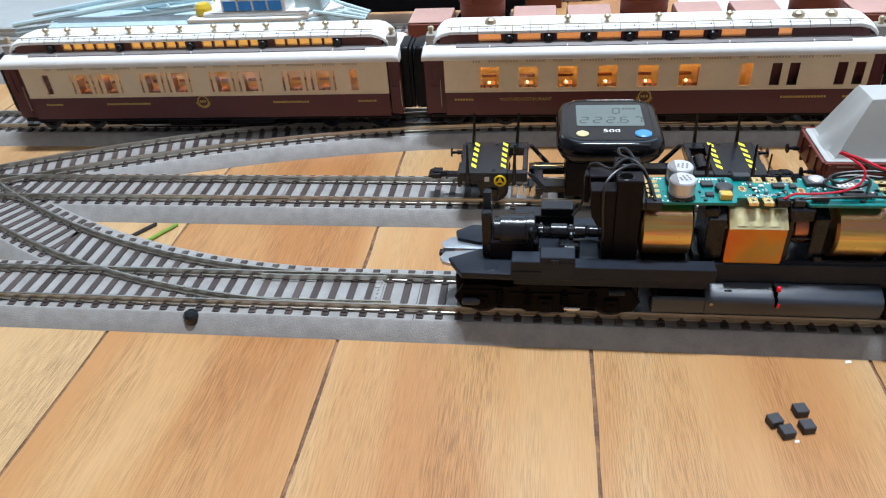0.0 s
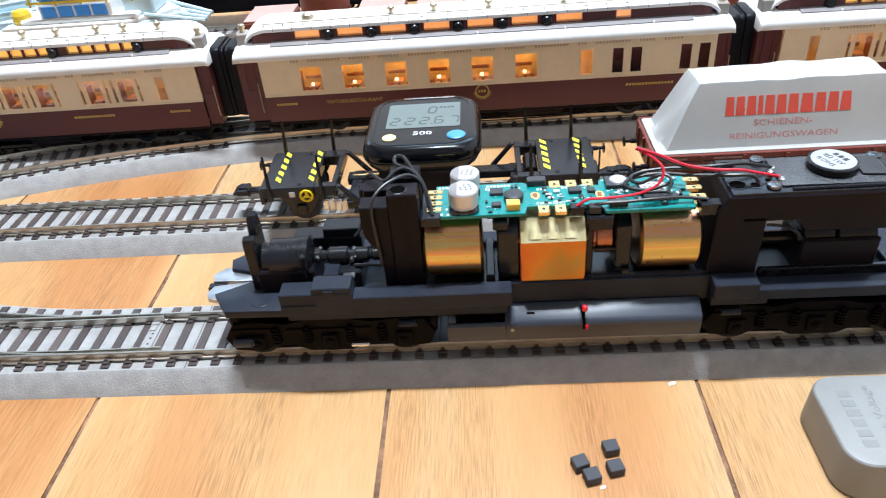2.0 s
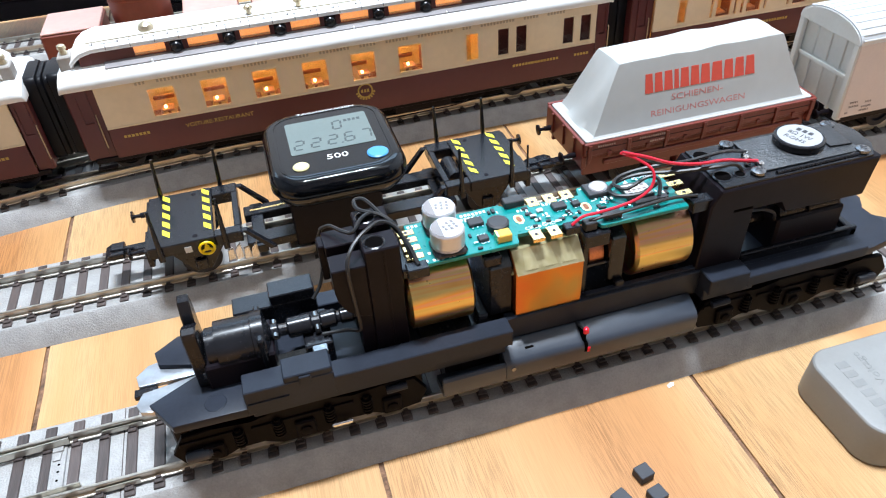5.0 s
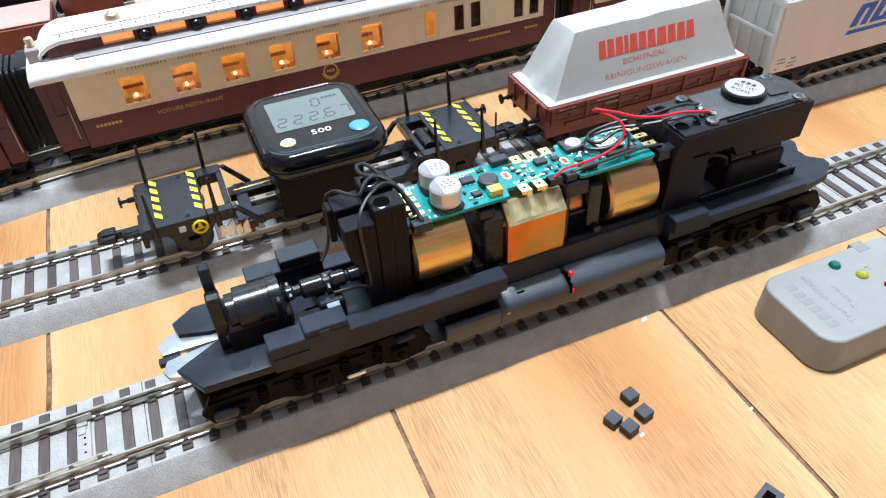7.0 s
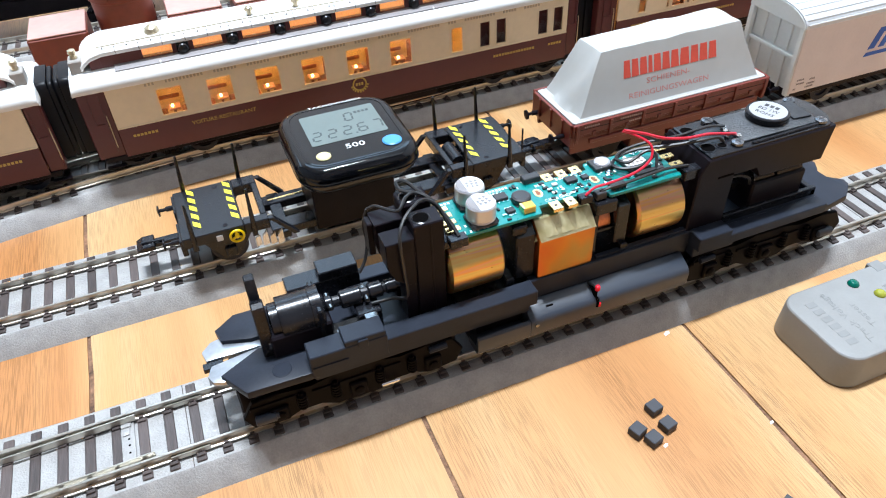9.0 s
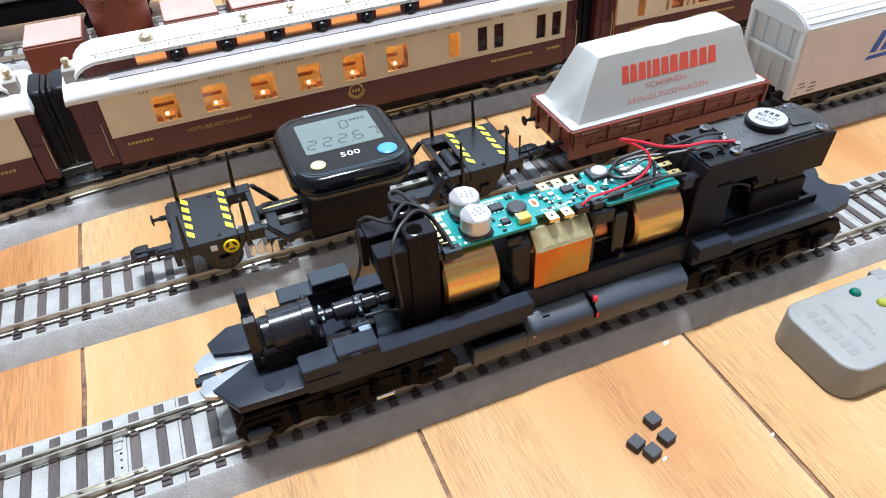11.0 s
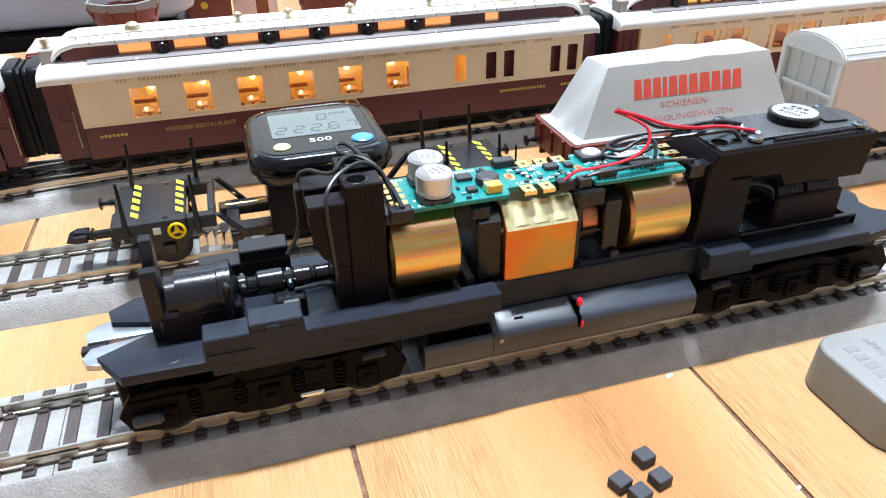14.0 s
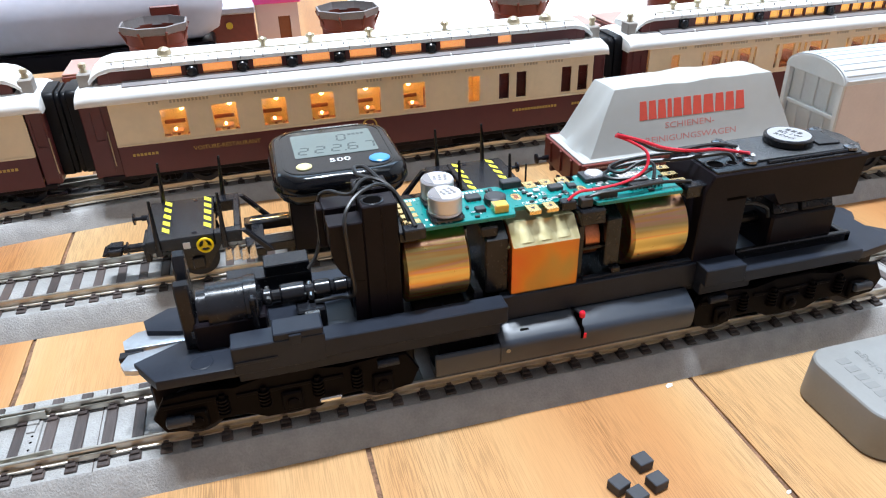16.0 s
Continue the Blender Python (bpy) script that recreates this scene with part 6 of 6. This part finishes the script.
    for x, y, n in ((11.2, 6.6, 7), (24.5, 3.9, 3), (0.4, -4, 1), (46.5, 1, 2), (31, 4.2, 3), (56.5, 6.6, 4), (10.8, 5.2, 4), (35.8, 4.2, 2), (26.2, -3.2, 2), (-1.8, -6.4, 2), (0.8, -6.6, 3), (4.4, -6.6, 2), (-1.8, 6.8, 3)):
        for i in range(n):
            B(x + 0.95 * i, x + 0.95 * i + 0.6, y, y + 0.9, K - 0.02, K + 0.03, 0, bm)
    for i in range(34):
        x, y = rng3.uniform(10.5, 61), rng3.uniform(-6.2, 7.4)
        if 20.4 < x < 41.8 and not -3.4 < y < 5.0:
            continue
        turn = rng3.random() < 0.5
        B(x, x + (0.9 if turn else 0.28), y, y + (0.28 if turn else 0.9), K - 0.02, K + 0.03, 0, bm)
    part("board_print", bm, WHITE, bd, "white bars of board print")
    letters("CK", 1.6, at_mm(X(25.0), -2.7, Z(K + 0.03), 0, 0, 0), WHITE, bd, "board_lettering", depth=0.04, width=2.2)
    letters("GND", 1.6, at_mm(X(29.8), -2.7, Z(K + 0.03), 0, 0, 0), WHITE, bd, "board_lettering", depth=0.04, width=3.2)
    for x, y in ((25.6, -5.5), (29.9, -5.5), (29.4, 6.6), (33.8, 6.6), (38.2, 6.6), (65.0, -2.4), (65.0, 1.8), (65.0, 5.8), (-2.6, -3.4), (-2.6, -0.4), (-2.6, 2.6), (-2.6, 5.4)):
        lx, ly = (2.9, 3.6) if 20 < x < 60 else (4.0, 2.0)
        pd = part("solder_pad", B(x - lx / 2, x + lx / 2, y - ly / 2, y + ly / 2, K - 0.9, K + 0.12, 0.1), PAD, bd, "gold plated solder pad")
        part("pad_hole", lathe([(0.45, 0), (0.45, 0.05)], (X(x), y, Z(K + 0.1)), n=10), INK, pd)
    for x, y in ((23.9, 1.3), (40.6, 0.4)):
        ring = part("slot_ring", prism(rounded(X(x - 1.15), X(x + 1.15), y - 1.75, y + 1.75, 1.1, 5), Z(K), Z(K + 0.08), 0.02, None, "z", 1), PAD, bd, "gold rimmed slot")
        part("slot", prism(rounded(X(x - 0.55), X(x + 0.55), y - 1.1, y + 1.1, 0.5, 4), Z(K + 0.08), Z(K + 0.1)), SEAT, ring)
    part("wire_clamp", B(-5.6, -0.8, -9.2, -6.2, 49.4, 52.0, 0.2), BLACK, bd)
    part("wire_clamp", B(32.2, 35.8, -7.2, -4.6, 49.8, 52.0, 0.2), BLACK, bd)
    part("wire_clamp", B(37.0, 40.0, -7.2, -4.8, 49.8, 52.0, 0.2), CHIP, bd)
    part("board_cradle", B(-6.3, -2.0, -6.3, 6.5, 47.5, 50.0, 0.2), BLACK, c)
    part("board_cradle", B(64.4, 70.4, -8.0, -4.8, 48.4, 51.6, 0.2), BLACK, c)
    part("brush_arm", B(12.4, 16.6, -7.4, -4.6, 46.0, 48.8, 0.4), BLACK, c)
    part("brush_arm", B(36.6, 43.0, -8.6, -4.0, 45.6, 49.6, 0.4), BLACK, c)

    # wires
    def w(name, pts, r, mat, lab=""):
        part(name, wire([(X(x), y, Z(z)) for x, y, z in pts], r), mat, c, lab)

    w("red_wire", [(84.2, -2.4, 55.6), (80, -2.4, 56.6), (74.5, -2.2, 57.8), (68, -2.0, 58.2), (61, -1.0, 59.4), (54.9, 0.6, 61.6), (49.4, 2.0, 63.2)], 0.42, REDWIRE, "red insulated wire to the loudspeaker")
    w("red_wire", [(49.2, 2.4, 62.8), (52.4, 0.8, 61.6), (55.2, -2.4, 59.8), (54.6, -4.4, 57.0), (51.4, -5.2, 54.9), (46.8, -5.4, 53.8), (40.6, -5.8, 53.6), (36.6, -6.0, 53.6), (33.9, -6.2, 52.0)], 0.36, REDWIRE, "thin red insulated wire")
    w("black_wire", [(84.0, 2.2, 55.6), (78, 1.8, 57.2), (72, 0.8, 57.8), (66, 0.8, 57.6), (60, 0.8, 58.4), (55, 0.8, 61.0), (49.8, 2.4, 63.2)], 0.45, BLACKWIRE, "black insulated wire")
    w("black_wire", [(79, -4.0, 55.0), (77, -3.4, 56.8), (72, -2.8, 56.8), (64, 0.4, 55.4), (57, 3.8, 54.4), (51.0, 4.4, 53.4), (47.2, 2.2, 53.0), (48.4, -0.8, 53.0), (53, -2.4, 53.6), (58.6, -1.0, 54.6)], 0.5, BLACKWIRE, "coiled black insulated wire")
    w("black_wire", [(70, 0.8, 56.8), (60, 4.2, 55.6), (52, 4.8, 54.6), (48.6, 2.6, 54.2), (50.4, -0.6, 54.4), (55.6, -0.6, 56.6), (57.8, -2.2, 56.0), (56.6, -4.8, 53.6)], 0.45, BLACKWIRE, "coiled black insulated wire")
    w("black_wire", [(66.4, -5.8, 52.0), (60, -5.4, 52.6), (53, -6.2, 53.0), (46, -6.6, 52.8), (41.4, -6.4, 52.6), (38.4, -6.0, 51.8)], 0.45, BLACKWIRE, "black insulated wire")
    w("black_wire", [(-2.8, -7.6, 52.0), (-3.8, -3.0, 54.6), (-5.6, 0.6, 56.8), (-8.0, 4.4, 58.8), (-10.6, 8.4, 60.6), (-12.8, 9.0, 60.4), (-12.6, 6.4, 59.8), (-10.0, 4.6, 59.4)], 0.5, BLACKWIRE, "looped black insulated wire")
    w("black_wire", [(-3.6, -5.0, 52.0), (-5.2, -0.4, 57.0), (-8.6, 1.0, 59.2), (-12.4, -1.6, 59.6), (-15.4, -4.0, 58.8), (-17.6, -6.6, 57.0), (-18.2, -8.2, 53.6), (-17.8, -8.3, 45.0), (-17.6, -8.0, 37.6), (-20.6, -5.0, 35.4), (-26.0, -3.6, 34.4)], 0.45, BLACKWIRE, "black insulated wire over the tower")
    w("black_wire", [(-3.4, -2.6, 52.0), (-5.8, 1.8, 57.4), (-9.4, 4.6, 59.2), (-12.4, 3.4, 59.4), (-15.0, 1.0, 58.0), (-17.0, 3.4, 57.0), (-19.4, 7.2, 56.4), (-21.4, 8.2, 55.4)], 0.45, BLACKWIRE, "black insulated wire")
    w("black_wire", [(-21.4, 8.4, 55.2), (-22.8, 8.2, 50.6), (-22.6, 7.6, 45.4), (-24.0, 6.2, 41.0), (-26.4, 4.6, 38.4)], 0.45, BLACKWIRE, "black insulated wire down to the shaft")



locomotive()


# ---- small things on the floor ----
def track_tester():
    t = thing("voltage_tester", 112, -42.6, 0, "taupe moulded track voltage tester lying on the boards", "tester")
    def outline(k):
        r = rounded(-22.4 + k, 30 - k, -14.6 + k, 14.4 - k, 6.4 - k * 0.6, 8)
        return r
    rings = []
    for k, z in ((0.5, 0.0), (0.0, 0.5), (0.0, 1.6), (0.5, 10.9), (0.62, 11.4), (0.95, 11.75), (1.5, 11.9)):
        rings.append([(x, y, z) for x, y in outline(k)])
    part("case", loft(rings), TESTER, t, "taupe plastic case with rounded corners", smooth=False)
    part("probe_notch", box(13.4, 18, 10.4, 14.9, 9.2, 12.0, 0.3), ENGRAVE, t)
    for x, y, mat, lab in ((2.6, 9.4, GREENLED, "round green lamp"), (6.4, 3.0, YELLED, "round yellow-green lamp"), (10.2, -3.4, REDLED, "round red lamp")):
        part("lamp_lens", lathe([(1.75, 0), (1.75, 0.3), (1.4, 0.95), (0.8, 1.3), (0.2, 1.4)], (x, y, 11.85), n=20), mat, t, lab, smooth=True)
    m = at_mm(-15.2, 0, 11.93, 0, 0, 90)
    for i in range(6):
        bar = box(-8.8 + 3.05 * i, -6.8 + 3.05 * i, -1.6, 1.6, 0, 0.05)
        bmesh.ops.transform(bar, matrix=m, verts=bar.verts)
        part("brand_bar", bar, ENGRAVE, t)
    letters("Track Voltage", 3.0, at_mm(-9.6, 0, 11.95, 0, 0, 90), ENGRAVE, t, "engraved_lettering", width=20)
    letters("Tester", 3.0, at_mm(-4.6, -1.2, 11.95, 0, 0, 90), ENGRAVE, t, "engraved_lettering", width=9.5)
    letters("M", 2.6, at_mm(10.6, 4.6, 11.95, 0, 0, 90), ENGRAVE, t, "engraved_lettering")


track_tester()


def foam_block(x, y, turn, w=3.8, d=3.6, h=2.6):
    b = tagged(part("foam_block", box(-w / 2, w / 2, -d / 2, d / 2, 0, h, 0.18), PAD_B), "small black foam rubber block on the boards", "block", "loose black blocks")
    b.matrix_world = pose(x / 1000, y / 1000, 0, 0, 0, turn)


for x, y, a in ((39.8, -41.4, 11), (31.6, -45.9, 19), (40.0, -47.5, 13), (34.0, -49.8, 15)):
    foam_block(x, y, a)
bm = holed(-3, 3, 0, 4.6, -2.6, 2.6, [(-1.4, 1.4, 1.2, 3.4)])
hb = tagged(part("hollow_block", bm, PAD_B), "small black hollow plastic block on the boards", "block")
hb.matrix_world = pose(0.0492, -0.0785, 0.0026, 90, 0, 20)

for x, y, s in ((60.4, -18.9, 1.3), (36.4, -52.2, 0.9), (66.6, -57.4, 0.8)):
    bm = prism([(-s, -0.35 * s), (0.4 * s, -0.5 * s), (s, 0.1 * s), (0.2 * s, 0.5 * s), (-0.7 * s, 0.35 * s)], 0, 0.25, 0.05, None, "z", 1)
    f = tagged(part("paper_flake", bm, WHITESHEET), "tiny white flake on the floor boards", "debris")
    f.matrix_world = pose(x / 1000, y / 1000, 0, 0, 0, 20)
tagged(part("cable", wire([(-230, 22, 0.9), (-220, 30, 0.9), (-214, 40, 0.9), (-206, 52, 0.9)], 0.8), BLACKWIRE), "thin black cable lying between the tracks", "cable")
tagged(part("cable", wire([(-216, 22, 0.9), (-208, 31, 0.9), (-203, 40, 0.9), (-196, 52, 0.9)], 0.8), GREENWIRE), "thin green and yellow cable between the tracks", "cable")


# ---- the yard behind the coaches ----
T4 = 236.0
track_4, _, _ = track_bed("track", straight(T4, -520, 760), "grey bedded model track in the yard behind")
for k in range(-76, 112):
    lay_sleeper(track_4, PITCH_S * k, T4)

track_5, _, _ = track_bed("track", straight(289, -520, 760), "grey bedded model track beside the tank wagon")
for k in range(-60, 60):
    lay_sleeper(track_5, PITCH_S * k, 289)


def tub_wagon():
    w = thing("tub_wagon", 0, T4, TOP, "oxide-red wagon carrying a round open tub", "goods wagon", "wagons with round tubs")
    Z = lambda z: z - TOP
    part("frame", box(-45, 45, -13, 13, Z(15), Z(19), 0.4), BROWN, w)
    for s in (-1, 1):
        bogie(29 * s, w, 16)
        part("platform", box(min(18 * s, 44 * s), max(18 * s, 44 * s), -14, 14, Z(19), Z(33.2), 0.8), TUB, w, "rust red platform box")
        # thin plate that carries the painted sheen of the box top
        part("platform_top_sheen", box(min(18.4 * s, 43.6 * s), max(18.4 * s, 43.6 * s), -13.6, 13.6, Z(33.2), Z(34), 0.3), DECKSHEEN, w, "platform top with its pale sheen painted in")
        coupler(44 * s, 0, Z(16), s, w)
    part("tub", lathe([(10.5, 19), (13.2, 22), (13.6, 42), (14.4, 43), (14.6, 48), (14.0, 48.2), (13.4, 43), (12.6, 30), (2, 28)], (0, 0, -TOP), n=24), TUB, w, "rust red round open tub")
    ring = []
    for r, z in ((14.7, 47.6), (16.4, 48.4), (16.6, 51.6), (15.6, 51.8), (15.2, 49.0), (14.7, 47.6)):
        ring.append([(r * math.cos(2 * math.pi * (k + 0.5) / 8), r * math.sin(2 * math.pi * (k + 0.5) / 8), Z(z)) for k in range(8)])
    part("tub_rim", loft(ring, caps=False), GUTTER, w, "octagonal dark grey tub rim")
    for k in range(8):
        u = 2 * math.pi * (k + 0.5) / 8
        part("tub_strut", rod((13.6 * math.cos(u), 13.6 * math.sin(u), Z(43)), (16.6 * math.cos(u), 16.6 * math.sin(u), Z(49.6)), 0.6, 6), TUB, w)
    part("tub_load", lathe([(13.2, 0), (12.6, 0.8), (6, 1.6), (0.5, 2.4)], (0, 0, Z(41.0)), n=16), BROWNBLACK, w, "dark load in the tub")
    return w


tub_first = tub_wagon()
tub_first.matrix_world = pose(-0.0735, T4 / 1000, TOP / 1000)
for x in (0.0205, 0.1145, 0.2085):
    copy_thing(tub_first, pose(x, T4 / 1000, TOP / 1000))


def tank_wagon():
    w = thing("tank_wagon", -170, 330, 0, "long lilac-grey rounded tank wagon in the yard", "goods wagon")
    part("tank", lathe([(2, -130), (14, -126), (20, -112), (21, -90), (21, 90), (20, 112), (14, 124), (2, 128)], (0, 0, 42), "x", 28), GREYTANK, w, smooth=True)
    part("underframe", box(-120, 120, -14, 14, 12, 22, 1), BROWNBLACK, w)
    for x in (-90, 90):
        bogie(x, w)
    part("side_door", box(88, 104, -22, -20, 30, 46, 0.6), BROWN, w)


tank_wagon()


def work_crane():
    c = thing("toy_crane", -270, 268, 0, "pale teal toy crane vehicle with blue cab windows", "crane")
    hull = [(-95, -26), (78, -26), (107, -2), (78, 26), (-95, 26), (-102, 0)]
    part("hull", prism(hull, 12, 30, 1.2), TEALM, c, "pale teal flat hull")
    part("hull_base", box(-98, 76, -20, 20, 2, 12, 1), CARD, c)
    part("hull_rim", prism([(4, -25.4), (78, -25.4), (103, -2), (78, 24), (4, 24)], 30, 32.4, 0.5), WHITESHEET, c, "white rim round the deck")
    part("deck_house", box(14, 84, -22, 18, 32.4, 35.2, 0.8), WHITESHEET, c, "white deck house")
    cab = part("cab", box(27, 70, -20, 16, 35.2, 42.8, 0.5), WHITESHEET, c, "white cab with blue windows")
    for i in range(4):
        part("cab_window", box(28.6 + 10.1 * i, 37.2 + 10.1 * i, -20.8, -19.9, 35.9, 41.8, 0.3), CRANEBLUE, cab, "bright blue window")
    tower = part("engine_house", box(29, 70, -19, 15, 43.6, 74, 0.8), CRANEBLUE, c, "bright blue engine house")
    part("white_panel", box(40, 54, -19.6, -18.9, 46, 72, 0.3), WHITESHEET, tower, "white panel on the blue house")
    for y in (-21.2, 17.2):
        rail = part("deck_rail", rod((22, y, 44.4), (86, y, 44.4), 0.7, 8), CRANEYEL, c, "thin yellow deck rail")
        for k in range(5):
            part("rail_post", rod((24 + 15 * k, y, 42.4), (24 + 15 * k, y, 52), 0.6, 8), CRANEYEL, rail)
        part("upper_rail", rod((22, y, 51.6), (86, y, 51.6), 0.6, 8), CRANEYEL, rail)
    part("ladder_block", box(74, 92, -14, 8, 32.4, 46, 1), TEALM, c, "pale ladder block")
    for k in range(4):
        part("stay_bar", rod((86, -16 + 10 * k, 33), (118, -8 + 5 * k, 25), 1.3, 8), TEALM, c, "pale teal stay bar")
    for y in (-14, 10):
        part("boom", rod((8, y, 37), (-128, y, 23), 2.2, 8), TEALM, c, "pale teal boom bar")
        part("boom", rod((8, y, 47), (-128, y, 28), 1.8, 8), TEALM, c)
    part("boom_panel", box(-92, 6, -18, -15, 27, 33, 0.5), SHEET, c)
    for i in range(6):
        part("boom_brace", rod((-8 - 18 * i, -14, 35 - 2 * i), (-26 - 18 * i, 10, 33 - 2 * i), 1.0, 6), TEALM, c)
    part("yellow_cap", lathe([(4.6, 0), (5.4, 1.5), (5.2, 5), (3.8, 7.4), (0.6, 8.2)], (12.5, -15, 32.4), n=20), CRANEYEL, c, "rounded dull yellow winch cover")



work_crane()
tagged(part("grey_board", box(-620, -250, 320, 560, 0.1, 6, 1), CARD), "grey flat board lying in the yard", "board")
tagged(part("paper_sheet", box(62, 470, 268, 560, 0.1, 1.0, 0.2), PINE), "pale pink paper sheet on the floor", "paper")
house = thing("pink_house", -8, 395, 0, "pale pink toy building with a magenta roof", "toy building")
part("house_wall", holed(-14, 14, 0, 31, -22, -20, [(0, 8, 0, 22)]), PINE, house, "pale pink card wall")
part("house_block", box(-14, 14, -19.9, 20, 0, 31, 0.4), PINE, house)
part("house_door", box(0.1, 7.9, -21.4, -19.8, 0.2, 21.9, 0.2), SEAT, house, "brown door")
part("house_roof", prism([(-16, 31), (16, 31), (13, 52), (-13, 52)], -25, 25, 0.6, None, "y", 1), ROSE, house, "bright magenta roof")
shed = thing("toy_shed", -38.5, 370, 0, "dark brown toy shed beside the pink building", "toy building")
part("shed_wall", box(-15, 14.5, -14, 14, 0, 29, 0.5), TUB, shed, "dark red-brown wall")
part("shed_roof", box(-16, 15.5, -16, 16, 29, 33.6, 0.8), GREYTANK, shed, "pale grey flat roof")
part("shed_lamp", lathe([(2.2, -0.6), (2.2, 0.2), (1.4, 0.6)], (-2, -14.2, 22), "y", 16), CRANEYEL, shed, "small orange disc")
